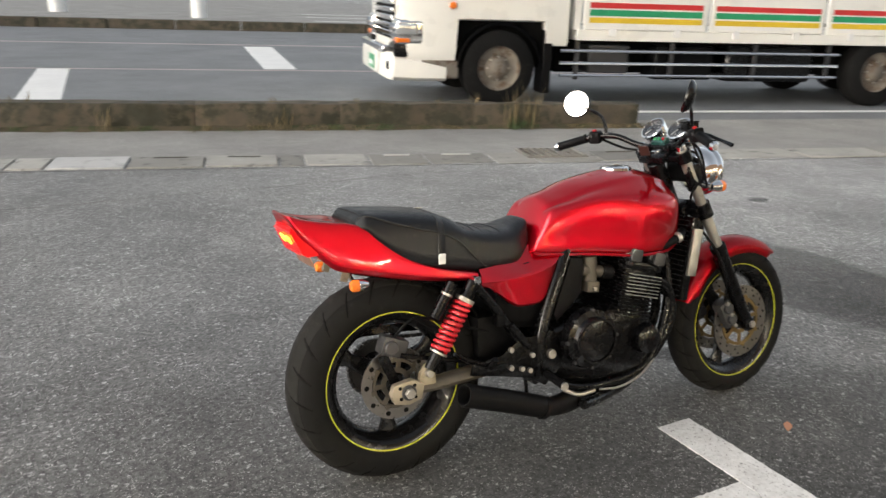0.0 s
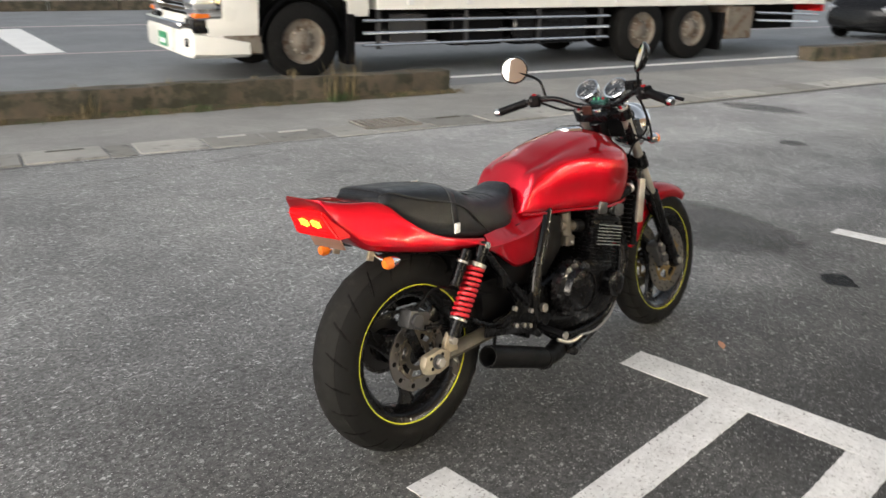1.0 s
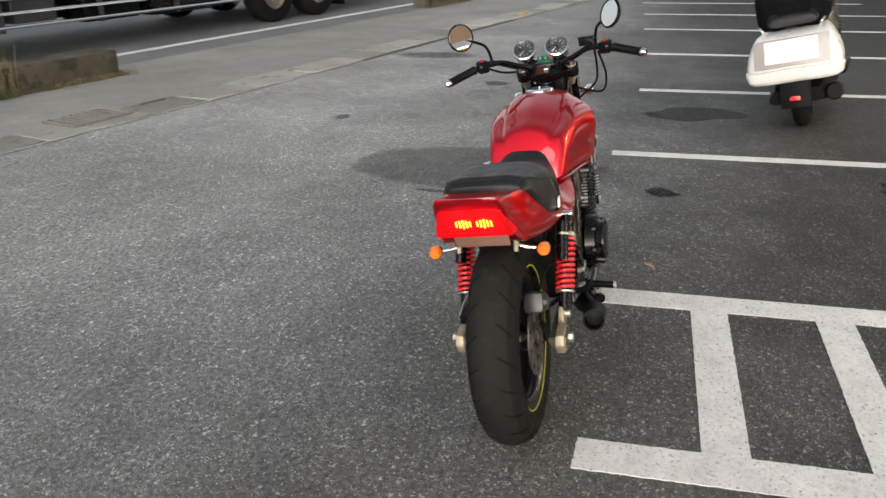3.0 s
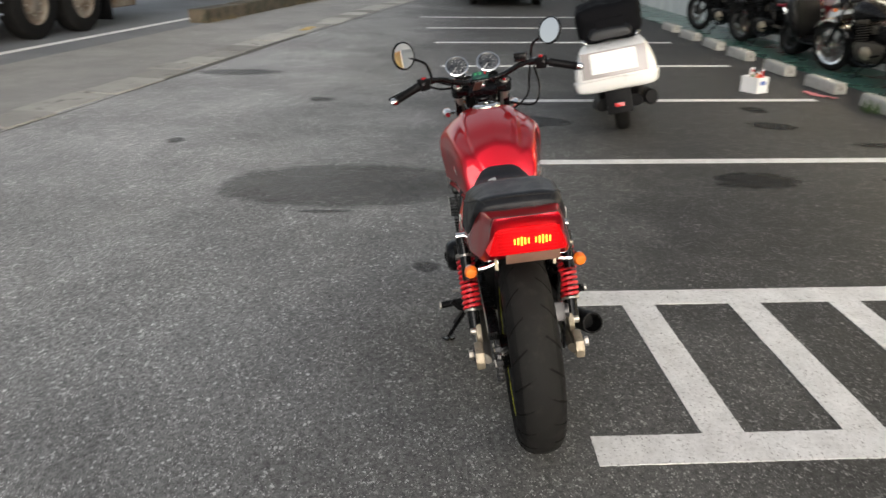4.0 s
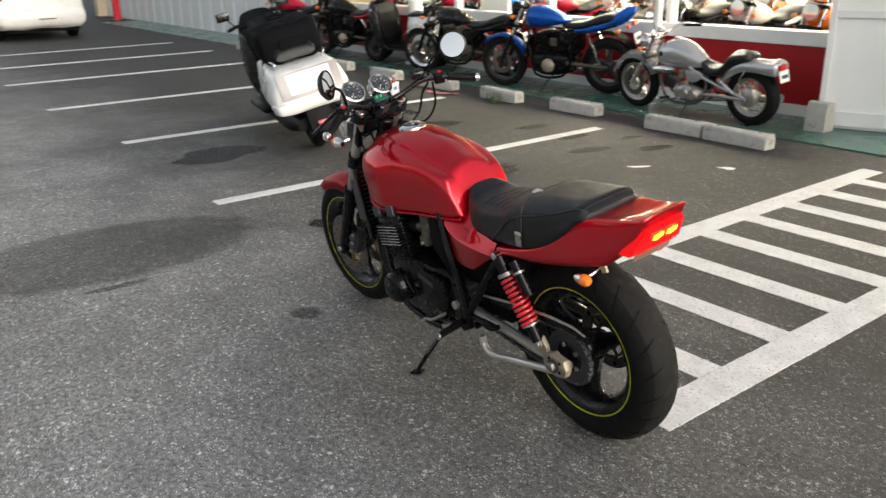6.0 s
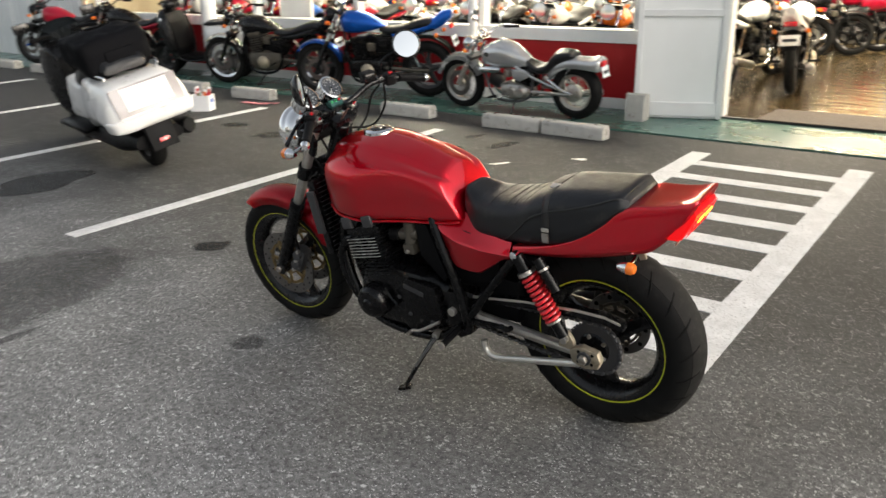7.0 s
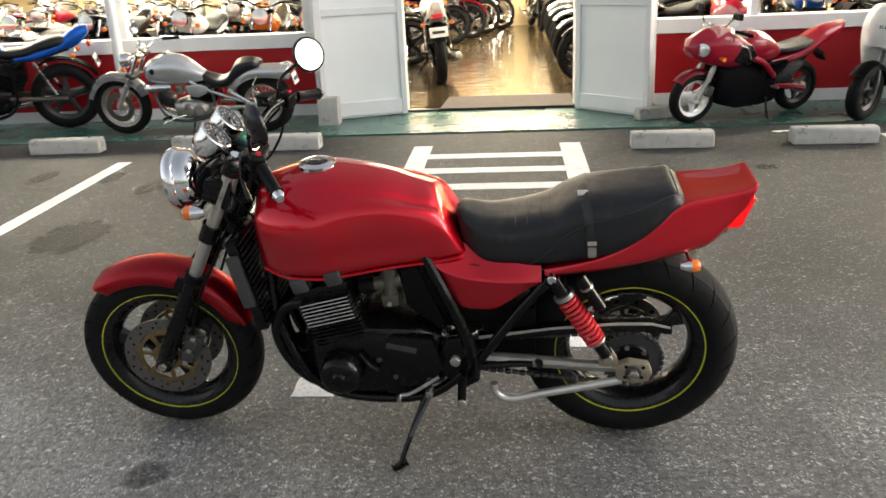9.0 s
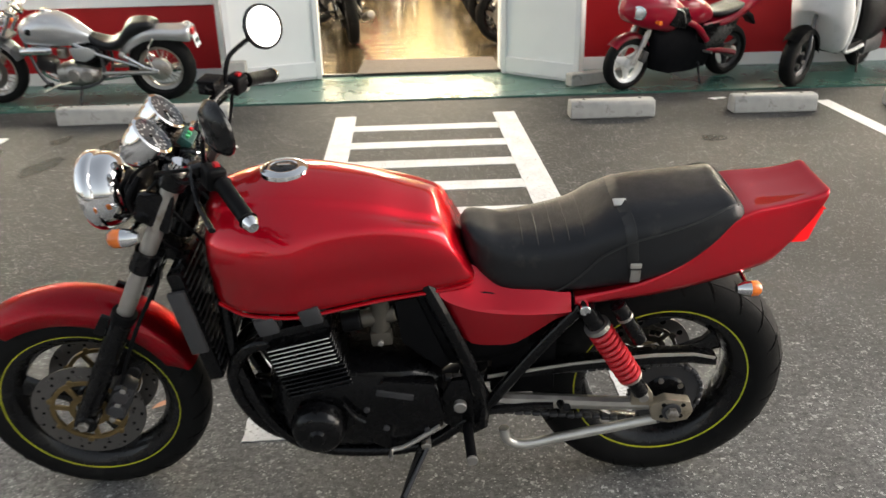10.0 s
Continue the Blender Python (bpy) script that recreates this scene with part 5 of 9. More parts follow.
# radiator
rad = bp("radiator", box(0.035, 0.30, 0.30, pose(1.125, 0, 0.60, 0, 10, 0), 0.006), BLACK, "black radiator with bare side tank")
for s in (1, -1):
    bp("side_tank", box(0.040, 0.014, 0.17, pose(1.135, s * 0.158, 0.625, 0, 10, 0), 0.004), STEEL if s < 0 else GREYM, "scuffed alloy end tank", rad)
for i in range(16):
    bp("cooling_fin", box(0.040, 0.28, 0.003, pose(1.125, 0, 0.60, 0, 10, 0) @ Matrix.Translation((0, 0, -0.135 + i * 0.018)), 0), GREYM, "", rad)
bp("radiator_hose", tube([(1.11, -0.12, 0.70), (1.05, -0.165, 0.690), (0.97, -0.165, 0.668), (0.93, -0.12, 0.655)], 0.016, 10), PLASTIC, "", rad)
bp("hose_clip", drum((1.035, -0.172, 0.690), (1.050, -0.172, 0.694), 0.019, 12), STEEL, "", rad)

# exhaust
for i, y in enumerate((0.125, 0.045, -0.045, -0.125)):
    yy = -0.06 + y * 0.35
    bp("exhaust_header", tube([(0.955, y, 0.540), (1.02, y, 0.525), (1.062, y, 0.46), (1.050, y, 0.36), (0.985, y * 0.9, 0.255), (0.88, y * 0.7 - 0.03, 0.185), (0.74, yy - 0.05, 0.165), (0.62, yy - 0.10, 0.175)], 0.0175, 12), BLACK, "sooty black exhaust header")
    bp("header_flange", drum((0.945, y, 0.545), (0.962, y, 0.540), 0.027, 14), BLACK)
bp("collector", tube([(0.66, -0.115, 0.168), (0.58, -0.15, 0.172), (0.50, -0.185, 0.186), (0.455, -0.2, 0.196)], [0.038, 0.036, 0.031, 0.030], 14), SOOT, "black exhaust collector")
muf = bp("muffler", tube([(0.475, -0.196, 0.195), (0.462, -0.198, 0.198), (0.455, -0.2, 0.201), (0.44, -0.202, 0.206), (0.34, -0.2113, 0.2437), (0.30, -0.216, 0.258), (0.262, -0.2205, 0.2716)], [0.028, 0.029, 0.034, 0.037, 0.037, 0.037, 0.0365], 22, 2), SOOT, "short sooty black muffler")
out_d = Vector((0.300, -0.216, 0.258)) - Vector((0.152, -0.2335, 0.311))
bp("muffler_outlet", lathe([(0, 0.085), (0.027, 0.085), (0.029, 0.004), (0.031, 0.0), (0.0345, 0.0), (0.037, 0.007), (0.037, 0.15), (0, 0.15)], 24, Matrix.Translation((0.152, -0.2335, 0.311)) @ out_d.to_track_quat("Y", "Z").to_matrix().to_4x4()), SOOT, "open dark muffler outlet", muf)
bp("muffler_clamp", tube([(0.452, -0.2, 0.199), (0.466, -0.199, 0.194)], 0.0385, 20), SOOT, "", muf)
bp("heel_guard", tube([(0.66, -0.21, 0.22), (0.60, -0.205, 0.215), (0.55, -0.19, 0.235)], 0.007, 8), STEEL, "bright brake pedal")
bp("header_edge", tube([(0.72, -0.16, 0.195), (0.80, -0.165, 0.19), (0.90, -0.16, 0.215), (0.965, -0.15, 0.26)], 0.004, 6), STEEL, "worn bare pedal rod")


# swing arm
def arm(s):
    a = bp("swing_arm", tube([(0.52, s * 0.125, 0.352), (0.42, s * 0.130, 0.348), (0.25, s * 0.136, 0.340), (0.10, s * 0.138, 0.330), (-0.035, s * 0.138, 0.328)], [0.026, 0.027, 0.026, 0.025, 0.022], 10, flat=0.7), CARBM if s < 0 else STEEL, "dull alloy swing arm")
    bp("axle_block", slab([(0.045, 0.300), (0.055, 0.345), (0.015, 0.366), (-0.045, 0.356), (-0.056, 0.325), (-0.045, 0.297), (0.0, 0.288)], s * 0.142, s * 0.170, 0.006), ALLOY, "weathered alloy axle block", a)
    bp("axle_nut", drum((0.0, s * 0.168, 0.329), (0.0, s * 0.190, 0.329), 0.016, 6), STEEL, "", a)
    bp("axle_washer", drum((0.0, s * 0.168, 0.329), (0.0, s * 0.176, 0.329), 0.024, 16), GREYM, "", a)
    for q in ((0.02, 0.348), (0.022, 0.312), (-0.025, 0.312), (-0.028, 0.346)):
        bp("block_hole", drum((q[0], s * 0.1695, q[1]), (q[0], s * 0.1715, q[1]), 0.006, 8, 0.0004), BLACKHOLE, "", a)
    bp("shock_mount", slab([(0.10, 0.335), (0.095, 0.395), (0.065, 0.400), (0.045, 0.370), (0.04, 0.335)], s * 0.140, s * 0.158, 0.004), ALLOY, "", a)


sides(arm)
bp("arm_brace", tube([(0.408, 0.140, 0.262), (0.400, 0.142, 0.228), (0.368, 0.144, 0.209), (0.25, 0.146, 0.234), (0.03, 0.152, 0.290)], 0.0130, 12), POLISH, "polished steel tube along the swing arm")
bp("peg_hanger", tube([(0.46, 0.15, 0.33), (0.40, 0.153, 0.340), (0.34, 0.156, 0.346), (0.29, 0.158, 0.348)], [0.012, 0.012, 0.011, 0.009], 8), BLACK, "black footpeg hanger")
bp("peg_hanger", tube([(0.44, -0.15, 0.35), (0.36, -0.155, 0.360), (0.27, -0.16, 0.365), (0.19, -0.165, 0.400), (0.16, -0.165, 0.42)], [0.011, 0.011, 0.010, 0.008, 0.007], 8), BLACK, "black footpeg hanger")
bp("chain_guard", slab([(0.46, 0.398), (0.45, 0.420), (0.24, 0.452), (0.05, 0.470), (-0.05, 0.470), (-0.11, 0.455), (-0.11, 0.430), (-0.04, 0.440), (0.06, 0.438), (0.24, 0.425)], 0.090, 0.125, 0.003), BLACK, "black chain guard with a bare top edge")
bp("guard_edge", slab([(0.45, 0.412), (0.45, 0.422), (0.24, 0.454), (0.05, 0.472), (-0.05, 0.472), (-0.105, 0.458), (-0.102, 0.452), (-0.05, 0.464), (0.05, 0.463), (0.24, 0.446)], 0.124, 0.1275, 0.0005), POLISH, "bare metal edge")
bp("hugger", loft([(x, [(0, z), (0.06, z - 0.004), (0.084, z - 0.022), (0.086, z - 0.018), (0.062, z + 0.003), (0, z + 0.006)]) for x, z in ((0.30, 0.50), (0.23, 0.60), (0.16, 0.64), (0.06, 0.665))], 3, 2), PLASTIC, "black tyre hugger")

# chain and sprocket
teeth = []
for i in range(42):
    a0 = 2 * math.pi * i / 42
    for f, r in ((0.0, 0.088), (0.25, 0.088), (0.45, 0.095), (0.7, 0.095)):
        a = a0 + f * 2 * math.pi / 42
        teeth.append((r * math.cos(a), 0.329 + r * math.sin(a)))
spr = bp("sprocket", slab(teeth, 0.096, 0.102), GREYM, "oily rear sprocket")
bp("sprocket_hub", drum((0, 0.05, 0.329), (0, 0.108, 0.329), 0.055, 20), BLACK, "", spr)
for i in range(5):
    a = 2 * math.pi * i / 5
    bp("sprocket_bolt", drum((0.045 * math.cos(a), 0.10, 0.329 + 0.045 * math.sin(a)), (0.045 * math.cos(a), 0.112, 0.329 + 0.045 * math.sin(a)), 0.008, 6), STEEL, "", spr)
links = []
path = []
for i in range(15):
    a = math.pi / 2 + math.pi * i / 14
    path.append((0.093 * math.cos(a), 0.329 + 0.093 * math.sin(a)))
for i in range(1, 27):
    path.append((0.60 * i / 27, 0.236 + (0.305 - 0.236) * i / 27))
for i in range(26, -1, -1):
    path.append((0.60 * i / 27, 0.422 - (0.422 - 0.395) * i / 27))
for i in range(len(path) - 1):
    (ax, az), (bx_, bz) = path[i], path[i + 1]
    L = math.hypot(bx_ - ax, bz - az)
    if L < 1e-4:
        continue
    links.append(box(L * 0.92, 0.016 if i % 2 else 0.021, 0.012, pose((ax + bx_) / 2, 0.099, (az + bz) / 2, 0, -math.degrees(math.atan2(bz - az, bx_ - ax)), 0), 0.003, 1))
bp("drive_chain", merge(*links), GREYM, "oily drive chain")


# shocks
def shock(s):
    top, bot = Vector((0.236, s * 0.165, 0.645)), Vector((0.073, s * 0.158, 0.375))
    d = (bot - top)
    at_ = lambda f: tuple(top + d * f)
    k = bp("shock_absorber", tube([at_(0.05), at_(0.95)], 0.014, 12), BLACK, "shock absorber with a red coil spring")
    side = d.cross(Vector((0, 1, 0))).normalized()
    up = d.cross(side).normalized()
    pts = []
    for i in range(10 * 12 + 1):
        a = 2 * math.pi * i / 12
        f = 0.24 + 0.53 * i / 120
        pts.append(top + d * f + 0.0255 * (math.cos(a) * side + math.sin(a) * up))
    bp("spring", tube(pts, 0.0062, 8, smooth=False), SPRING, "red coil spring", k)
    bp("spring_cap", tube([at_(0.195), at_(0.235)], 0.031, 18), STEEL, "bare spring collar", k)
    bp("spring_cap", tube([at_(0.775), at_(0.795)], 0.029, 18), STEEL, "bare spring collar", k)
    bp("shock_body", tube([at_(0.79), at_(0.97)], 0.020, 14), BLACK, "", k)
    bp("shock_head", tube([at_(0.02), at_(0.20)], 0.022, 14), BLACK, "", k)
    bp("top_bolt", drum((0.236, s * 0.150, 0.645), (0.236, s * 0.186, 0.645), 0.013, 10), CHROME, "bright top bolt", k)
    bp("low_bolt", drum((0.073, s * 0.145, 0.375), (0.073, s * 0.176, 0.375), 0.013, 10), STEEL, "", k)
    r0, r1 = top + d * 0.10 + Vector((-0.060, 0, 0.028)), top + d * 0.48 + Vector((-0.060, 0, 0.028))
    bp("reservoir", tube([tuple(r0), tuple(r1)], 0.018, 14), BLACK, "black gas reservoir", k)
    bp("reservoir_band", tube([tuple(r0.lerp(r1, 0.3)), tuple(r0.lerp(r1, 0.36))], 0.0195, 14), STEEL, "", k)


sides(shock)

# rear brake, pegs, stand
cal = bp("rear_caliper", merge(box(0.085, 0.055, 0.060, pose(-0.015, -0.090, 0.455, 0, 20, 0), 0.010), drum((-0.03, -0.13, 0.46), (-0.03, -0.06, 0.46), 0.022, 14)), GREYM, "grey rear brake caliper")
bp("caliper_stay", slab([(0.0, 0.34), (-0.04, 0.44), (-0.07, 0.43), (-0.03, 0.33)], -0.112, -0.104), BLACK, "", cal)
bp("torque_arm", tube([(0.0, -0.12, 0.43), (0.13, -0.135, 0.40), (0.28, -0.14, 0.365)], 0.008, 8), BLACK, "", cal)
bp("brake_hose", tube([(-0.02, -0.10, 0.48), (0.05, -0.12, 0.54), (0.18, -0.12, 0.50), (0.3, -0.13, 0.46)], 0.005, 6), PLASTIC, "", cal)
bp("master_cylinder", tube([(0.43, -0.165, 0.40), (0.36, -0.165, 0.48)], 0.014, 10), BLACK)
bp("peg_plate", slab([(0.46, 0.43), (0.48, 0.33), (0.44, 0.29), (0.31, 0.320), (0.215, 0.338), (0.225, 0.372), (0.33, 0.385), (0.40, 0.43)], -0.158, -0.166, 0.003), BLACK, "black footpeg hanger plate")
bp("master_reservoir", box(0.03, 0.03, 0.04, pose(0.33, -0.15, 0.50), 0.006), PLASTIC)
for q in ((0.44, 0.37), (0.40, 0.33), (0.43, 0.32), (0.36, 0.34), (0.36, 0.40)):
    bp("hanger_bolt", drum((q[0], -0.165, q[1]), (q[0], -0.178, q[1]), 0.009, 8), STEEL)


def peg(s):
    p = bp("footpeg", tube([(0.50, s * 0.15, 0.292), (0.50, s * 0.18, 0.290), (0.495, s * 0.27, 0.284)], [0.009, 0.013, 0.013], 10), PLASTIC, "black rubber footpeg")
    bp("peg_tip", drum((0.495, s * 0.268, 0.284), (0.495, s * 0.276, 0.284), 0.014, 10), STEEL, "", p)
    bp("passenger_peg", tube([(0.275, s * 0.165, 0.36), (0.27, s * 0.20, 0.372), (0.27, s * 0.225, 0.40)], 0.010, 8), PLASTIC)


sides(peg)
bp("shift_lever", tube([(0.57, 0.18, 0.31), (0.66, 0.19, 0.255), (0.69, 0.195, 0.25), (0.69, 0.225, 0.25)], 0.006, 8), STEEL, "bright gear lever")
stand = bp("side_stand", tube([(0.605, 0.150, 0.240), (0.632, 0.178, 0.190), (0.672, 0.232, 0.100), (0.694, 0.262, 0.048)], [0.012, 0.010, 0.0085, 0.008], 8), BLACK, "black side stand folded down")
bp("stand_foot", box(0.05, 0.035, 0.008, pose(0.697, 0.264, 0.0400, -7.4 + 15, 10, 30), 0.002), BLACK, "", stand)
bp("stand_bolt", drum((0.605, 0.14, 0.240), (0.605, 0.175, 0.236), 0.013, 8), STEEL, "", stand)
bp("stand_spring", tube([(0.60, 0.168, 0.235), (0.662, 0.232, 0.125)], 0.006, 8), GREYM, "", stand)
bp("centre_link", tube([(0.50, 0.10, 0.25), (0.50, -0.10, 0.25)], 0.014, 8), BLACK)


# front end
def fork_at(z):
    return 1.19 + (0.836 - z) * 0.52


def fork(s):
    f = bp("fork_leg", tube([(fork_at(0.60), s * 0.098, 0.60), (fork_at(0.985), s * 0.098, 0.985)], 0.0195, 16), STEEL, "worn steel fork tube", steer=True)
    bp("fork_slider", tube([(fork_at(0.275) + 0.004, s * 0.098, 0.275), (fork_at(0.30), s * 0.098, 0.30), (fork_at(0.56), s * 0.098, 0.56), (fork_at(0.605), s * 0.098, 0.605)], [0.020, 0.026, 0.027, 0.029], 16, smooth=False), BLACK, "black fork slider", f, True)
    bp("dust_seal", tube([(fork_at(0.603), s * 0.098, 0.603), (fork_at(0.622), s * 0.098, 0.622)], 0.030, 16), PLASTIC, "", f, True)
    bp("fork_cap", tube([(fork_at(0.985), s * 0.098, 0.985), (fork_at(1.0), s * 0.098, 1.0)], 0.018, 12), CHROME, "", f, True)
    bp("axle_clamp", drum((1.462, s * 0.075, 0.298), (1.462, s * 0.125, 0.298), 0.026, 16), BLACK, "", f, True)
    bp("axle_end", drum((1.468, s * 0.122, 0.298), (1.468, s * 0.134, 0.298), 0.014, 6), STEEL, "", f, True)
    bp("headlight_ear", slab([(fork_at(0.86) - 0.02, 0.83), (fork_at(0.86) + 0.05, 0.875), (fork_at(0.90) + 0.05, 0.935), (fork_at(0.93) - 0.015, 0.93)], s * 0.088, s * 0.116, 0.008), BLACK, "black headlight bracket", f, True)
    cal2 = bp("front_caliper", merge(box(0.055, 0.050, 0.11, pose(1.375, s * 0.075, 0.345, 0, -27, 0), 0.012), drum((1.365, s * 0.04, 0.37), (1.365, s * 0.112, 0.37), 0.021, 14), drum((1.385, s * 0.04, 0.325), (1.385, s * 0.112, 0.325), 0.021, 14)), GREYM, "grey front brake caliper", steer=True)
    for zz in (0.30, 0.345, 0.39):
        bp("caliper_bolt", drum((1.40 - (zz - 0.30) * 0.5, s * 0.098, zz), (1.40 - (zz - 0.30) * 0.5, s * 0.112, zz), 0.008, 8), STEEL, "", cal2, True)
    bp("brake_line", tube([(1.36, s * 0.09, 0.40), (1.325, s * 0.125, 0.48), (1.27, s * 0.13, 0.60), (1.215, s * 0.09, 0.70), (1.19, s * 0.04, 0.78)], 0.005, 6), PLASTIC, "", cal2, True)


sides(fork)
bp("front_axle", drum((1.468, -0.10, 0.298), (1.468, 0.10, 0.298), 0.012, 12), STEEL, "", steer=True)
for z, h in ((0.762, 0.040), (0.962, 0.030)):
    bp("triple_clamp", merge(box(0.075, 0.12, h, pose(fork_at(z) - 0.030, 0, z, 0, -27, 0), 0.010), *[tube([(fork_at(z - h * 0.6), s * 0.098, z - h * 0.6), (fork_at(z + h * 0.6), s * 0.098, z + h * 0.6)], 0.029, 16) for s in (1, -1)], *[box(0.05, 0.07, h * 0.8, pose(fork_at(z) - 0.012, s * 0.065, z, 0, -27, 0), 0.006) for s in (1, -1)]), BLACK, "black fork yoke", steer=True)
bp("stem_nut", drum((1.095, 0, 0.965), (1.089, 0, 0.985), 0.020, 6), CHROME, "chrome stem nut", steer=True)
bp("ignition", drum((1.150, 0, 0.975), (1.138, 0, 1.000), 0.019, 14), BLACK, "", steer=True)

# front mudguard
fm = bmesh.new()
grid = []
fpath = spline([(a, r, 0) for a, r in ((53, 0.333), (60, 0.333), (72, 0.331), (92, 0.328), (112, 0.325), (132, 0.321), (146, 0.317), (158, 0.314))], 4)
for i, q in enumerate(fpath):
    f = i / (len(fpath) - 1)
    ease = min(1.0, 6 * f + 0.35, 6 * (1 - f) + 0.35)
    a = radians(q.x)
    row = []
    for y, dr in ((-0.066, -0.050), (-0.070, -0.040), (-0.066, -0.014), (-0.045, 0.004), (-0.02, 0.011), (0, 0.013), (0.02, 0.011), (0.045, 0.004), (0.066, -0.014), (0.070, -0.040), (0.066, -0.050)):
        rr = q.y - 0.010 + dr * ease
        row.append(fm.verts.new((1.470 + rr * math.cos(a), y * (0.80 + 0.20 * ease), 0.298 + rr * math.sin(a))))
    grid.append(row)
for p, q in zip(grid, grid[1:]):
    for k in range(len(p) - 1):
        fm.faces.new((p[k], p[k + 1], q[k + 1], q[k]))
bmesh.ops.solidify(fm, geom=fm.faces[:], thickness=0.004)
ff = bp("front_mudguard", fm, RED, "red front mudguard", steer=True, angle=55)
for s in (1, -1):
    bp("mudguard_stay", slab([(1.335, 0.52), (1.40, 0.55), (1.37, 0.60), (1.31, 0.57)], s * 0.066, s * 0.080, 0.004), BLACK, "", ff, True)

# headlight
HL = pose(1.268, 0, 0.900, 0, 8, 0) @ pose(0, 0, 0, 0, 0, -90)


def hl(bm):
    bm.transform(HL)
    return bm


head = bp("headlight", hl(lathe([(0, -0.020), (0.04, -0.018), (0.066, -0.008), (0.080, 0.010), (0.086, 0.030), (0.086, 0.045)], 36)), CHROME, "round chrome headlight", steer=True)
bp("wiring", merge(box(0.05, 0.13, 0.075, pose(1.225, 0, 0.895, 0, 8, 0), 0.018, 3), tube([(1.21, 0.06, 0.95), (1.235, 0.085, 0.91), (1.225, 0.07, 0.85)], 0.008, 8), tube([(1.21, -0.06, 0.95), (1.235, -0.085, 0.91), (1.225, -0.07, 0.85)], 0.008, 8)), PLASTIC, "black wiring behind the headlight", head, True)
bp("headlight_rim", hl(lathe([(0.086, 0.040), (0.092, 0.046), (0.094, 0.060), (0.088, 0.072), (0.080, 0.074), (0.080, 0.066)], 36, close=True)), CHROME, "chrome rim", head, True)
bp("headlight_lens", hl(lathe([(0.083, 0.066), (0.070, 0.078), (0.040, 0.087), (0, 0.090)], 36)), GLASS, "clear ribbed lens", head, True)


def front_signal(s):
    a = bp("turn_signal", tube([(1.215, s * 0.085, 0.862), (1.228, s * 0.11, 0.855), (1.232, s * 0.132, 0.851)], 0.007, 8, 3), CHROME, "chrome front turn signal stalk", steer=True)
    bp("housing", at(lathe([(0, 0.018), (0.010, 0.018), (0.019, 0.0), (0.021, -0.018), (0, -0.020)], 18, pose(0, 0, 0, 0, 0, 90)), 1.228, s * 0.150, 0.850), CHROME, "", a, True)
    bp("lens", at(lathe([(0.021, -0.018), (0.021, -0.034), (0.014, -0.044), (0, -0.047)], 18, pose(0, 0, 0, 0, 0, 90)), 1.228, s * 0.150, 0.850), AMBER, "amber lens", a, True)
    bp("horn", lathe([(0, 0.02), (0.036, 0.012), (0.038, 0), (0.02, -0.02), (0, -0.02)], 18, pose(1.235, s * 0.05, 0.70, 0, 0, -90)), BLACK, "", None, True)


sides(front_signal)

# gauges
GA = pose(1.174, 0.022, 1.040, 0, -48, 0)


def gauge(s):
    m = GA @ pose(0, s * 0.066, 0.004) @ pose(0, 0, 0, 90) @ Matrix.Scale(1.07, 4)

    def gg(bm):
        bm.transform(m)
        return bm
    c = bp("gauge", gg(lathe([(0, -0.055), (0.022, -0.052), (0.038, -0.030), (0.042, 0.0), (0.042, 0.014)], 32)), CHROME, "round chrome-cased gauge", steer=True)
    bp("gauge_ring", gg(lathe([(0.042, 0.010), (0.0455, 0.012), (0.0455, 0.022), (0.040, 0.024), (0.039, 0.018)], 32, close=True)), CHROME, "chrome bezel", c, True)
    bp("dial", gg(lathe([(0.0395, 0.017), (0, 0.017)], 32)), DIAL, "black dial", c, True)
    ticks = []
    for i in range(14):
        a = radians(225 - 270 * i / 13)
        ln = 0.007 if i % 3 == 0 else 0.004
        b = box(ln, 0.0008, 0.0014, Matrix.Identity(4))
        b.transform(pose(0, 0, 0, 0, -math.degrees(a), 0) @ Matrix.Translation((0.034 - ln / 2, 0.0178, 0)))
        ticks.append(b)
    for i in range(8):
        a = radians(225 - 270 * i / 7)
        ticks.append(box(0.004, 0.0008, 0.004, Matrix.Translation((0.0225 * math.cos(a), 0.0178, 0.0225 * math.sin(a)))))
    bp("dial_marks", gg(merge(*ticks)), DIALW, "", c, True)
    nd = box(0.036, 0.001, 0.0022, pose(0, 0, 0, 0, -215, 0) @ Matrix.Translation((0.012, 0.0195, 0)))
    bp("needle", gg(nd), DIALW, "", c, True)
    bp("needle_hub", gg(lathe([(0.004, 0.0175), (0.004, 0.021), (0, 0.021)], 12)), BLACKP, "", c, True)


sides(gauge)
pan = bp("indicator_panel", box(0.030, 0.065, 0.020, pose(1.108, 0, 1.012, 0, -42, 0), 0.004), TEAL, "small teal warning-lamp panel", steer=True)
for k in (-0.02, 0, 0.02):
    bp("warning_lamp", drum((1.104, k, 1.018), (1.100, k, 1.026), 0.005, 8), REDREF if k < 0 else LIME, "", pan, True)
bp("gauge_bracket", box(0.03, 0.16, 0.012, pose(1.145, 0, 0.998, 0, -42, 0), 0.003), BLACK, "", steer=True)


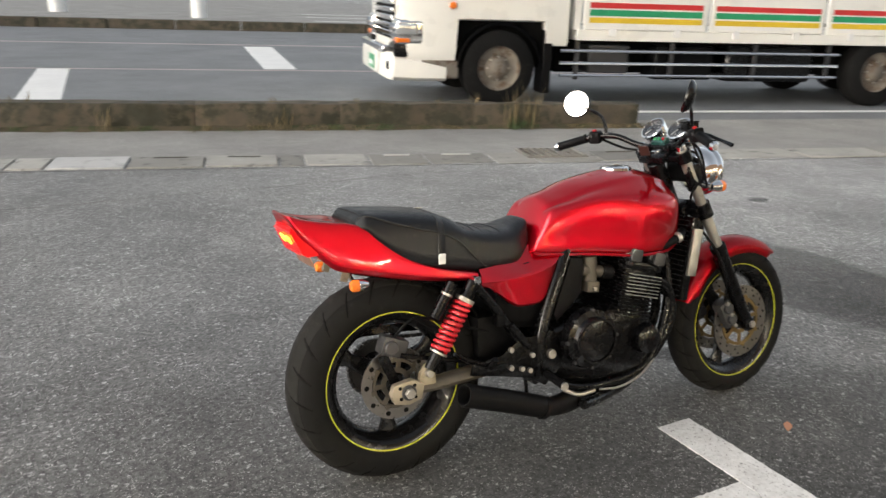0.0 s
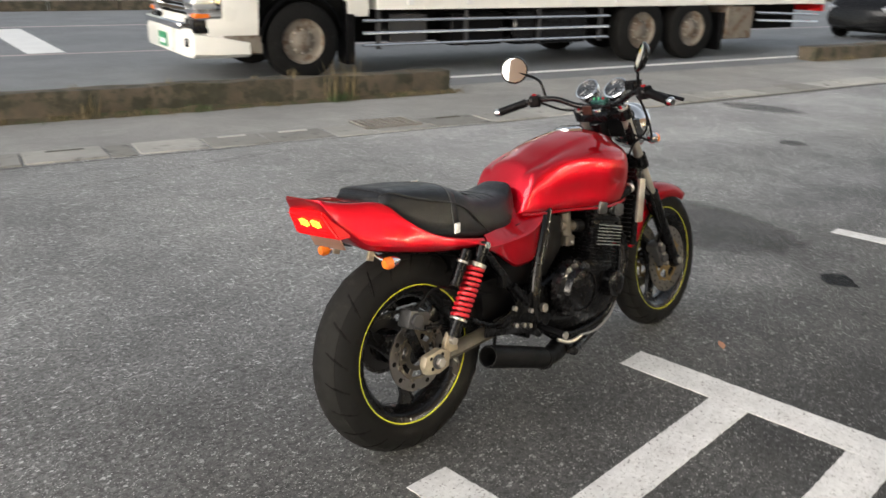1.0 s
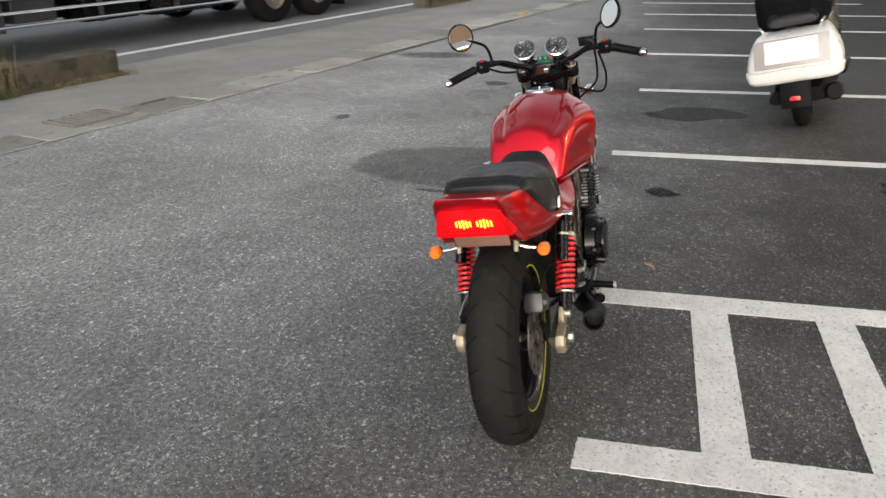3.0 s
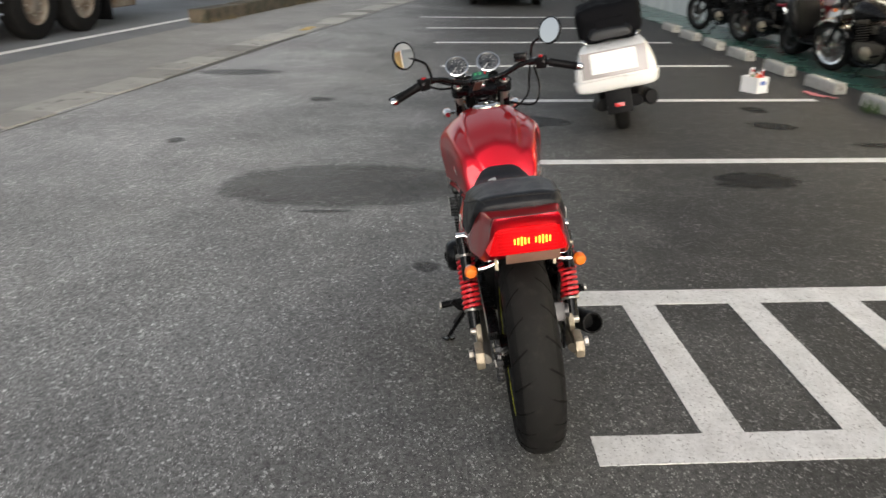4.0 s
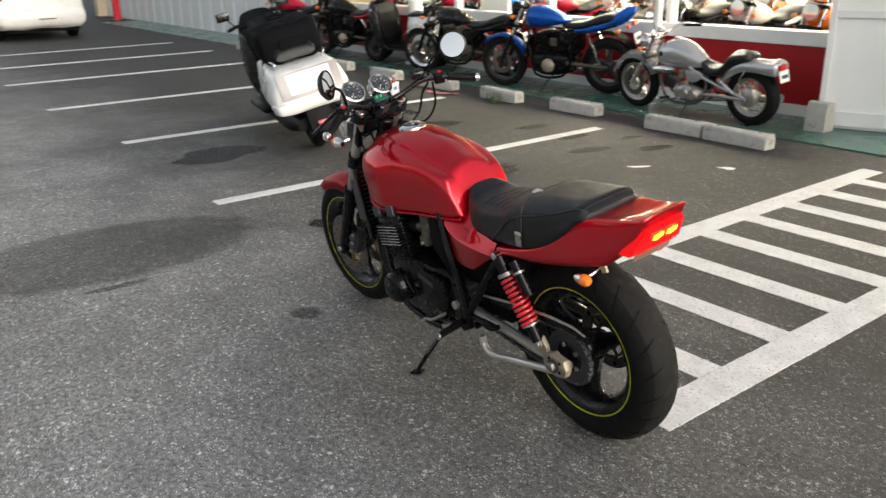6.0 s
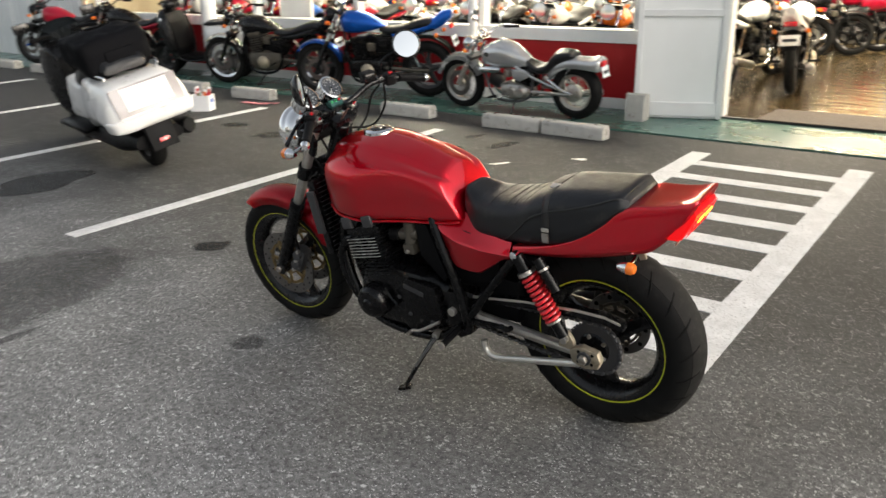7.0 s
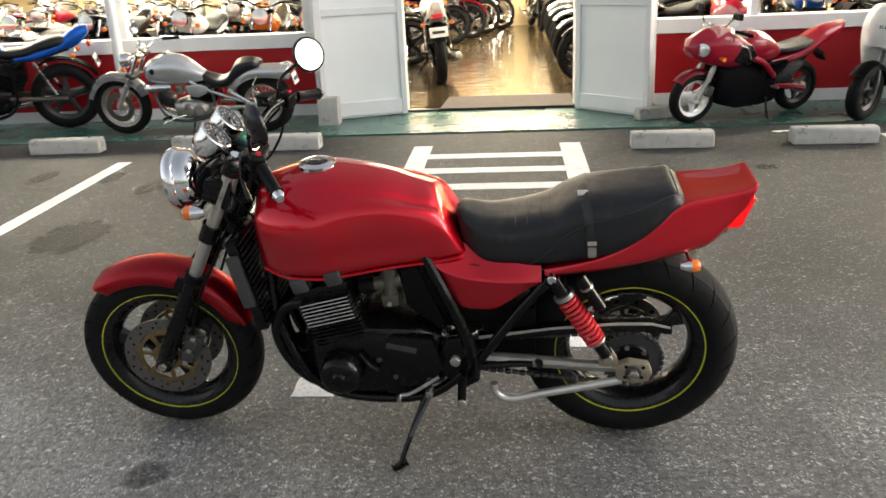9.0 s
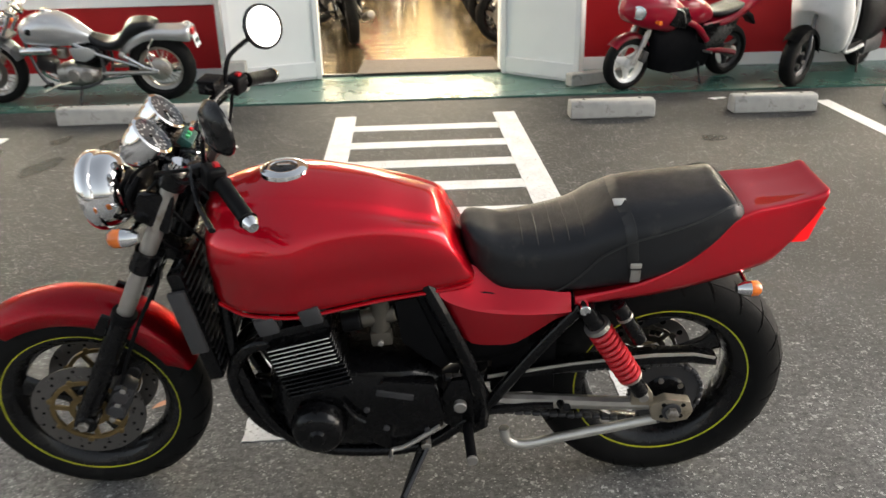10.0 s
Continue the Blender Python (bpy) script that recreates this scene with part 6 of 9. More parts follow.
# bars, controls, mirrors
BARP = [(1.105, 0, 0.992), (1.105, 0.045, 0.992), (1.092, 0.10, 1.004), (1.062, 0.165, 1.034), (1.035, 0.215, 1.040), (1.005, 0.265, 1.034), (0.945, 0.372, 1.004)]
bar = bp("handlebar", tube([(x, -y, z) for x, y, z in reversed(BARP[1:])] + BARP, 0.0112, 12), BLACK, "black handlebar", steer=2)
for s in (1, -1):
    bp("bar_clamp", box(0.035, 0.026, 0.034, pose(1.105, s * 0.045, 0.988, 0, -15, 0), 0.006), BLACK, "", bar, 2)
    e0, e1 = Vector((1.000, s * 0.272, 1.032)), Vector((0.948, s * 0.368, 1.005))
    grip = bp("grip", tube([tuple(e0), tuple(e0.lerp(e1, 0.03)), tuple(e0.lerp(e1, 0.97)), tuple(e1)], [0.019, 0.0165, 0.016, 0.019], 14, smooth=False), PLASTIC, "black rubber grip", bar, 2)
    bp("bar_end", tube([tuple(e1), tuple(e1.lerp(e0, -0.10)), tuple(e1.lerp(e0, -0.20))], [0.015, 0.0165, 0.011], 14, smooth=False), CHROME, "chrome bar end", bar, 2)
    sw = bp("switch_box", box(0.040, 0.045, 0.046, pose(1.020, s * 0.242, 1.036, 0, -10, s * 28), 0.009, 3), PLASTIC, "black switch box with a red button", steer=2)
    bp("red_switch", box(0.012, 0.016, 0.010, pose(1.012, s * 0.240, 1.060, 0, -10, s * 28), 0.003), RED_PANEL, "red switch", sw, 2)
    bp("switch_knob", box(0.010, 0.012, 0.010, pose(0.998, s * 0.246, 1.040), 0.003), GREYM, "", sw, 2)
    lev = bp("lever", tube([(1.062, s * 0.225, 1.036), (1.058, s * 0.255, 1.034), (1.045, s * 0.31, 1.020), (1.012, s * 0.39, 1.002)], [0.009, 0.007, 0.006, 0.008], 8, flat=0.7), BLACK, "black hand lever", steer=2)
    bp("perch", box(0.04, 0.035, 0.025, pose(1.050, s * 0.212, 1.040, 0, 0, s * 25), 0.006), BLACK, "", lev, 2)
    mc = Vector((0.985, 0.305, 1.165)) if s > 0 else BARTURN.inverted() @ Vector((0.968, -0.280, 1.176))
    root = Vector((1.040, s * 0.205, 1.050))
    stem = bp("mirror", tube([tuple(root), tuple(root.lerp(mc, 0.06) + Vector((0, 0, 0.030))), tuple(root.lerp(mc, 0.18) + Vector((0, 0, 0.044))), tuple(root.lerp(mc, 0.58) + Vector((0, 0, 0.024))), tuple(root.lerp(mc, 0.86) + Vector((0, 0, 0.004)))], 0.0058, 8), BLACK, "round bar mirror on a black stem", steer=2)
    aim = Vector((-0.84, -0.545, 0.085)) if s > 0 else Vector((-0.62, 0.74, 0.34))
    tiltm = Matrix.Translation(mc) @ aim.to_track_quat("Y", "Z").to_matrix().to_4x4()
    bp("mirror_shell", (lambda b: (b.transform(tiltm), b)[1])(lathe([(0.048, 0.008), (0.053, 0.006), (0.0545, 0.0), (0.051, -0.006), (0.040, -0.018), (0.018, -0.024), (0, -0.025)], 32)), BLACKP, "black mirror shell", stem, 2)
    bp("mirror_glass", (lambda b: (b.transform(tiltm), b)[1])(lathe([(0.0485, 0.0052), (0, 0.0062)], 32)), MIRROR, "mirror glass", stem, 2)
bp("key_tag", box(0.006, 0.036, 0.044, pose(1.049, 0.020, 0.982, 0, -38, 25), 0.002), KEYTAG, "brown leather key tag", None, True)
res = bp("brake_reservoir", box(0.045, 0.050, 0.030, pose(1.068, -0.170, 1.062, 0, 0, -20), 0.006), BLACK, "brake fluid reservoir", steer=2)
bp("reservoir_lid", box(0.047, 0.052, 0.006, pose(1.068, -0.170, 1.079, 0, 0, -20), 0.002), PLASTIC, "black reservoir lid", res, 2)
for i, pts in enumerate((
    [(1.055, 0.20, 1.03), (1.12, 0.15, 1.00), (1.17, 0.08, 0.96), (1.17, 0.03, 0.86), (1.08, 0.06, 0.75), (0.95, 0.10, 0.60)],
    [(1.05, -0.20, 1.03), (1.10, -0.20, 0.98), (1.13, -0.19, 0.90), (1.15, -0.12, 0.84), (1.20, -0.06, 0.78)],
    [(1.04, -0.215, 1.03), (1.07, -0.235, 0.93), (1.12, -0.21, 0.86), (1.16, -0.10, 0.88)],
    [(1.03, 0.23, 1.02), (1.09, 0.17, 0.985), (1.13, 0.09, 0.97), (1.12, 0.03, 0.93), (1.02, 0.05, 0.80)],
    [(1.16, 0.03, 0.99), (1.24, 0.05, 0.93), (1.20, 0.06, 0.80), (1.12, 0.05, 0.70)],
    [(1.16, -0.06, 0.99), (1.22, -0.08, 0.95), (1.20, -0.05, 0.86)],
    [(1.14, 0.06, 0.97), (1.19, 0.10, 0.93), (1.22, 0.04, 0.88)],
)):
    bp("cable", tube(pts, 0.0045, 6), PLASTIC, "", None, True)

# ---- other motorcycles ----
def simple_wheel(top, x, R, w, rim_r, rim_mat, spokes, disc=True):
    t = part("tyre", at(lathe(tyre_profile(R, rim_r, w, 10), 36, None, close=True), x, 0, R), RUBBER, top)
    hw = 0.36 * w
    r = part("rim", at(lathe([(rim_r + 0.002, -hw), (rim_r - 0.02, -hw * 0.6), (rim_r - 0.02, hw * 0.6), (rim_r + 0.002, hw), (rim_r - 0.03, hw * 0.5), (rim_r - 0.03, -hw * 0.5)], 36, None, close=True), x, 0, R), rim_mat, top)
    if spokes > 8:
        bms = []
        for i in range(spokes):
            a = 2 * math.pi * i / spokes
            b = a + (0.25 if i % 2 else -0.25)
            s = 0.03 if i % 4 < 2 else -0.03
            bms.append(tube([(0.03 * math.cos(b), s, 0.03 * math.sin(b)), ((rim_r - 0.02) * math.cos(a), 0, (rim_r - 0.02) * math.sin(a))], 0.0022, 4, smooth=False))
        part("spokes", at(merge(*bms), x, 0, R), CHROME, r)
    else:
        for sp in cast_spokes(0.03, rim_r - 0.02, spokes, 0.018, 0.4):
            part("spoke", at(sp, x, 0, R), rim_mat, r)
    part("hub", at(drum((0, -0.055, 0), (0, 0.055, 0), 0.038, 16), x, 0, R), rim_mat, r)
    if disc:
        part("brake_disc", at(ring_mesh(0.08, 0.13, 0.062, 0.066, 32), x, 0, R), DISCM, r)
    return t


def arc_guard(cx, cz, r, a0, a1, w, n=14, drop=0.03):
    bm = bmesh.new()
    rows = []
    for i in range(n + 1):
        a = radians(a0 + (a1 - a0) * i / n)
        row = []
        for y, d in ((-w, -drop), (-w * 0.92, -drop * 0.3), (-w * 0.55, 0), (0, drop * 0.25), (w * 0.55, 0), (w * 0.92, -drop * 0.3), (w, -drop)):
            row.append(bm.verts.new((cx + (r + d) * math.cos(a), y, cz + (r + d) * math.sin(a))))
        rows.append(row)
    for p, q in zip(rows, rows[1:]):
        for k in range(len(p) - 1):
            bm.faces.new((p[k], p[k + 1], q[k + 1], q[k]))
    bmesh.ops.solidify(bm, geom=bm.faces[:], thickness=0.004)
    return bm


def road_bike(m, label, group="", wb=1.35, Rf=0.30, Rr=0.31, wf=0.09, wr=0.12, tank_mat=BLACKP, guard_mat=BLACKP, tail_mat=BLACKP, rim_mat=BLACK, engine_mat=BLACK, seat_z=0.76, style="naked", spokes=5, low=False, plate=True):
    """A parked motorcycle: rear contact at the origin, x ahead."""
    top = thing("motorcycle", m, label, "motorcycle", group)
    P = lambda n, bm, mt, parent=None, lab="", ang=38: part(n, bm, mt, parent or top, lab, ang)
    simple_wheel(top, 0, Rr, wr, Rr - 0.09, rim_mat, spokes, False)
    simple_wheel(top, wb, Rf, wf, Rf - 0.075, rim_mat, spokes, True)
    rake = 0.62 if style == "cruiser" else 0.5
    fx = lambda z: wb - (z - Rf) * rake
    hz = seat_z + (0.20 if style != "cruiser" else 0.30)
    for s in (1, -1):
        f = P("fork_leg", tube([(fx(Rf + 0.3), s * 0.09, Rf + 0.3), (fx(hz), s * 0.09, hz)], 0.019, 10), CHROME)
        P("fork_slider", tube([(fx(Rf), s * 0.09, Rf), (fx(Rf + 0.32), s * 0.09, Rf + 0.32)], 0.026, 10), STEEL if style == "cruiser" else BLACK, f)
        P("frame_tube", tube([(wb - 0.36, s * 0.05, seat_z - 0.04), (wb - 0.40, s * 0.11, 0.45), (wb - 0.48, s * 0.13, 0.20), (0.50, s * 0.13, 0.20), (0.40, s * 0.13, 0.35), (0.42, s * 0.12, seat_z - 0.14)], 0.016, 8), BLACK)
        P("seat_rail", tube([(0.55, s * 0.09, seat_z - 0.10), (0.2, s * 0.11, seat_z - 0.09), (-0.12, s * 0.09, seat_z - 0.03)], 0.013, 8), BLACK)
        P("swing_arm", tube([(0.46, s * 0.11, 0.34), (0.2, s * 0.11, Rr + 0.01), (-0.03, s * 0.11, Rr)], 0.022, 8), CARBM)
        k = P("shock_absorber", tube([(0.20 if style != "cruiser" else 0.30, s * 0.14, seat_z - 0.12), (0.05, s * 0.135, Rr + 0.05)], 0.016, 8), CHROME)
        pts = []
        a, b = Vector((0.20 if style != "cruiser" else 0.30, s * 0.14, seat_z - 0.12)), Vector((0.05, s * 0.135, Rr + 0.05))
        for i in range(61):
            q = a.lerp(b, 0.15 + 0.6 * i / 60)
            pts.append((q.x + 0.022 * math.cos(i * 0.9), q.y + 0.022 * math.sin(i * 0.9), q.z))
        P("spring", tube(pts, 0.004, 5, smooth=False), CHROME if style == "cruiser" else BLACK, k)
        mt = [(fx(hz) - 0.06, s * 0.19, hz + 0.07), (fx(hz) - 0.05, s * 0.22, hz + 0.14), (fx(hz) - 0.06, s * 0.27, hz + 0.18)]
        mi = P("mirror", tube(mt, 0.005, 6), BLACK)
        P("mirror_shell", lathe([(0.045, 0.005), (0.05, 0.0), (0.035, -0.016), (0, -0.02)], 20, Matrix.Translation((fx(hz) - 0.065, s * 0.285, hz + 0.20)) @ pose(0, 0, 0, 0, 0, 90 - s * 12)), BLACKP, mi)
        P("mirror_glass", lathe([(0.045, 0.0045), (0, 0.006)], 20, Matrix.Translation((fx(hz) - 0.065, s * 0.285, hz + 0.20)) @ pose(0, 0, 0, 0, 0, 90 - s * 12)), MIRROR, mi)
        g = P("grip", tube([(fx(hz) - 0.10, s * 0.24, hz + 0.035), (fx(hz) - 0.16, s * 0.35, hz + 0.02)], 0.017, 8), PLASTIC)
        P("lever", tube([(fx(hz) - 0.05, s * 0.22, hz + 0.04), (fx(hz) - 0.09, s * 0.36, hz + 0.02)], 0.006, 6), STEEL, g)
        i1 = P("turn_signal", tube([(fx(hz - 0.15) + 0.04, s * 0.08, hz - 0.15), (fx(hz - 0.15) + 0.04, s * 0.16, hz - 0.15)], 0.007, 6), CHROME)
        P("lens", lathe([(0, -0.03), (0.022, -0.02), (0.024, 0.01), (0, 0.02)], 14, Matrix.Translation((fx(hz - 0.15) + 0.045, s * 0.18, hz - 0.15)) @ pose(0, 0, 0, 0, 0, 90)), AMBER, i1)
        i2 = P("turn_signal", tube([(-0.14, s * 0.06, seat_z - 0.08), (-0.15, s * 0.14, seat_z - 0.08)], 0.007, 6), CHROME)
        P("lens", lathe([(0, -0.02), (0.022, -0.01), (0.024, 0.02), (0, 0.03)], 14, Matrix.Translation((-0.15, s * 0.16, seat_z - 0.08)) @ pose(0, 0, 0, 0, 0, 90)), AMBER, i2)
        P("footpeg", tube([(0.50, s * 0.13, 0.30), (0.50, s * 0.25, 0.30)], 0.012, 8), PLASTIC)
    P("handlebar", tube([(fx(hz) - 0.16, -0.34, hz + 0.02), (fx(hz) - 0.07, -0.19, hz + 0.05), (fx(hz) - 0.02, -0.07, hz), (fx(hz) - 0.02, 0.07, hz), (fx(hz) - 0.07, 0.19, hz + 0.05), (fx(hz) - 0.16, 0.34, hz + 0.02)], 0.011, 8), CHROME if style == "cruiser" else BLACK)
    P("triple_clamp", box(0.08, 0.24, 0.03, pose(fx(hz - 0.05), 0, hz - 0.05, 0, -27, 0), 0.006), BLACK)
    P("triple_clamp", box(0.08, 0.24, 0.04, pose(fx(hz - 0.26), 0, hz - 0.26, 0, -27, 0), 0.006), BLACK)
    # tank, seat, tail
    tx0, tx1 = wb - 0.36, wb - 0.80
    tz = seat_z + 0.16 if style != "cruiser" else seat_z + 0.12

    def sec(w, z0, z1):
        h = z1 - z0
        return [(0, z0), (w * 0.7, z0), (w, z0 + 0.35 * h), (w * 0.86, z0 + 0.75 * h), (w * 0.45, z1 - 0.01), (0, z1)]
    P("fuel_tank", loft([(tx0 + 0.03, sec(0.07, seat_z - 0.02, tz - 0.05)), (tx0 - 0.02, sec(0.125, seat_z - 0.06, tz - 0.01)), (tx0 - 0.16, sec(0.15, seat_z - 0.07, tz)), (tx0 - 0.32, sec(0.125, seat_z - 0.05, tz - 0.05)), (tx1 - 0.02, sec(0.08, seat_z - 0.02, seat_z + 0.03)), (tx1 - 0.05, sec(0.05, seat_z - 0.01, seat_z + 0.01))], 3, 2), tank_mat, None, "", 60)
    P("filler_cap", drum((tx0 - 0.12, 0, tz - 0.004), (tx0 - 0.12, 0, tz + 0.008), 0.035, 16), CHROME)

    def ssec(w, z0, z1):
        return [(0, z0), (w * 0.85, z0), (w, z0 + 0.4 * (z1 - z0)), (w * 0.8, z1 - 0.012), (0, z1)]
    up = 0.10 if style != "cruiser" else 0.04
    P("seat", loft([(tx1 + 0.02, ssec(0.07, seat_z - 0.06, seat_z + 0.005)), (tx1 - 0.1, ssec(0.12, seat_z - 0.08, seat_z - 0.005)), (tx1 - 0.25, ssec(0.135, seat_z - 0.07, seat_z + 0.01)), (tx1 - 0.36, ssec(0.13, seat_z - 0.04, seat_z + 0.05)), (-0.02, ssec(0.12, seat_z - 0.01, seat_z + 0.06 + up * 0.3)), (-0.12, ssec(0.09, seat_z + 0.01, seat_z + 0.05 + up * 0.3))], 3, 2), VINYL, None, "", 60)
    if style == "cruiser":
        P("rear_mudguard", arc_guard(0, Rr, Rr + 0.05, 40, 165, 0.085, 14, 0.05), tail_mat)
    else:
        P("tail_cowl", loft([(0.36, sec(0.12, seat_z - 0.13, seat_z - 0.05)), (0.15, sec(0.135, seat_z - 0.11, seat_z - 0.01)), (-0.05, sec(0.11, seat_z - 0.06, seat_z + 0.04 + up * 0.3)), (-0.2, sec(0.085, seat_z + 0.0, seat_z + 0.06 + up)), (-0.30, sec(0.05, seat_z + 0.04 + up * 0.5, seat_z + 0.07 + up))], 3, 2), tail_mat, None, "", 60)
        P("rear_mudguard", arc_guard(0, Rr, Rr + 0.06, 60, 150, 0.07, 12, 0.02), PLASTIC)
    P("tail_lamp", box(0.03, 0.13, 0.05, pose(-0.29 if style != "cruiser" else -0.27, 0, seat_z - 0.0 if style != "cruiser" else seat_z - 0.12, 0, 20, 0), 0.008), REDREF)
    if plate:
        pl = P("plate", box(0.004, 0.20, 0.11, pose(-0.33, 0, seat_z - 0.16, 0, 18, 0), 0.002), STICKER)
        P("plate_bar", box(0.003, 0.14, 0.03, pose(-0.336, 0, seat_z - 0.16, 0, 18, 0)), GREYM, pl)
    for s in (1, -1):
        P("side_cover", slab([(0.54, seat_z - 0.11), (0.53, seat_z - 0.20), (0.44, seat_z - 0.25), (0.28, seat_z - 0.11)], s * 0.09, s * 0.128, 0.012), tank_mat if style != "naked" else BLACKP)
    P("front_mudguard", arc_guard(wb, Rf, Rf + 0.025, 20 if style == "sport" else 40, 165, 0.055 + wf * 0.1, 14, 0.03), guard_mat)
    # engine
    e = P("engine", loft([(wb - 0.42, [(0, 0.24), (0.09, 0.24), (0.12, 0.3), (0.1, 0.4), (0, 0.42)]), (wb - 0.55, [(0, 0.19), (0.12, 0.2), (0.155, 0.28), (0.14, 0.42), (0, 0.44)]), (wb - 0.75, [(0, 0.20), (0.11, 0.2), (0.145, 0.28), (0.13, 0.42), (0, 0.44)]), (wb - 0.86, [(0, 0.24), (0.09, 0.24), (0.11, 0.3), (0.1, 0.40), (0, 0.42)])], 2, 2), engine_mat)
    for i in range(7):
        P("fin", box(0.16, 0.26, 0.008, pose(wb - 0.54, 0, 0.44 + 0.028 * i, 0, 10, 0), 0.002, 1), engine_mat, e)
    P("cylinder", box(0.15, 0.24, 0.22, pose(wb - 0.54, 0, 0.52, 0, 10, 0), 0.01), BLACK, e)
    P("radiator", box(0.04, 0.26, 0.26, pose(wb - 0.37, 0, 0.50, 0, -16, 0), 0.01), BLACK)
    P("inner_panel", loft([(wb - 0.60, [(0, 0.40), (0.06, 0.40), (0.075, 0.44), (0.07, seat_z - 0.12), (0, seat_z - 0.10)]), (0.40, [(0, 0.38), (0.06, 0.38), (0.075, 0.42), (0.075, seat_z - 0.13), (0, seat_z - 0.10)]), (0.30, [(0, 0.48), (0.05, 0.48), (0.06, 0.51), (0.06, seat_z - 0.13), (0, seat_z - 0.11)])], 2, 1), BLACK)
    P("carburettor", box(0.09, 0.20, 0.09, pose(wb - 0.68, 0, 0.56), 0.015), CARBM)
    P("cylinder_head", box(0.17, 0.28, 0.05, pose(wb - 0.535, 0, 0.645, 0, 10, 0), 0.015), engine_mat, e)
    for s in (1, -1):
        P("engine_cover", lathe([(0, s * 0.05), (0.05, s * 0.045), (0.075, s * 0.025), (0.08, 0), (0, 0)], 22, Matrix.Translation((wb - 0.64, s * 0.14, 0.31))), ALLOY if engine_mat in (CARBM, BLACK) else CARBM, e)
    P("air_box", box(0.2, 0.2, 0.18, pose(0.48, 0, seat_z - 0.2), 0.02), PLASTIC)
    for s in ((1, -1) if style == "cruiser" else (-1,)):
        P("exhaust_header", tube([(wb - 0.47, s * 0.06, 0.60), (wb - 0.37, s * 0.09, 0.52), (wb - 0.36, s * 0.12, 0.35), (wb - 0.46, s * 0.15, 0.22), (0.5, s * 0.16, 0.20), (0.3, s * 0.17, 0.23)], 0.019, 10), CHROME)
        P("muffler", tube([(0.36, s * 0.17, 0.215), (0.30, s * 0.175, 0.225), (-0.05, s * 0.19, 0.29), (-0.20, s * 0.195, 0.315), (-0.21, s * 0.195, 0.317)], [0.025, 0.044, 0.044, 0.042, 0.03], 14, 2), CHROME if style == "cruiser" else STEEL)
    hx = fx(hz - 0.10) + 0.09
    if style != "sport":
        h = P("headlight", lathe([(0, -0.08), (0.06, -0.06), (0.085, 0.0), (0.09, 0.03), (0.085, 0.04)], 24, Matrix.Translation((hx, 0, hz - 0.09)) @ pose(0, 0, 0, 0, 0, -90)), CHROME if style == "cruiser" else BLACKP)
        P("headlight_lens", lathe([(0.085, 0.036), (0.05, 0.052), (0, 0.058)], 24, Matrix.Translation((hx, 0, hz - 0.09)) @ pose(0, 0, 0, 0, 0, -90)), GLASS, h)
        for y in (0.045, -0.045):
            P("gauge", drum((fx(hz) + 0.03, y, hz + 0.02), (fx(hz) + 0.0, y, hz + 0.07), 0.036, 16), CHROME)
    else:
        fa = P("fairing", loft([(wb + 0.10, [(0, 0.70), (0.03, 0.70), (0.05, 0.73), (0.04, 0.77), (0, 0.78)]), (wb + 0.03, [(0, 0.64), (0.09, 0.64), (0.13, 0.70), (0.11, 0.80), (0, 0.84)]), (wb - 0.10, [(0, 0.62), (0.12, 0.62), (0.175, 0.71), (0.15, 0.84), (0, 0.90)]), (wb - 0.22, [(0, 0.62), (0.13, 0.60), (0.19, 0.69), (0.17, 0.84), (0, 0.89)]), (wb - 0.32, [(0, 0.66), (0.12, 0.60), (0.17, 0.68), (0.15, 0.78), (0, 0.82)])], 4, 3), tank_mat, None, "", 60)
        P("headlight_lens", lathe([(0.07, 0), (0.05, 0.02), (0, 0.03)], 20, pose(wb + 0.062, 0, 0.735, 0, -12, 0) @ pose(0, 0, 0, 0, 0, -90)), GLASS, fa)
        P("windscreen", loft([(wb + 0.00, [(0, 0.85), (0.07, 0.84), (0.10, 0.82)]), (wb - 0.11, [(0, 0.97), (0.10, 0.95), (0.14, 0.88)]), (wb - 0.18, [(0, 1.02), (0.11, 0.99), (0.145, 0.92)])], 3, 3, cap=False), WINDOW, fa)
        for s in (1, -1):
            P("belly_fairing", slab([(wb - 0.22, 0.66), (wb - 0.28, 0.36), (wb - 0.42, 0.20), (0.45, 0.19), (0.50, 0.30), (wb - 0.62, 0.46), (wb - 0.50, 0.66)], s * 0.155, s * 0.195, 0.015), BLACKP)
    P("side_stand", tube([(0.60, 0.13, 0.22), (0.68, 0.20, 0.11), (0.72, 0.26, 0.03)], 0.010, 8), BLACK)
    return top


def line_pose(fx, fy, rx, ry, lean, z=0.014):
    a = math.degrees(math.atan2(fy - ry, fx - rx))
    return pose(rx, ry, z, -lean, 0, a), math.hypot(fx - rx, fy - ry)


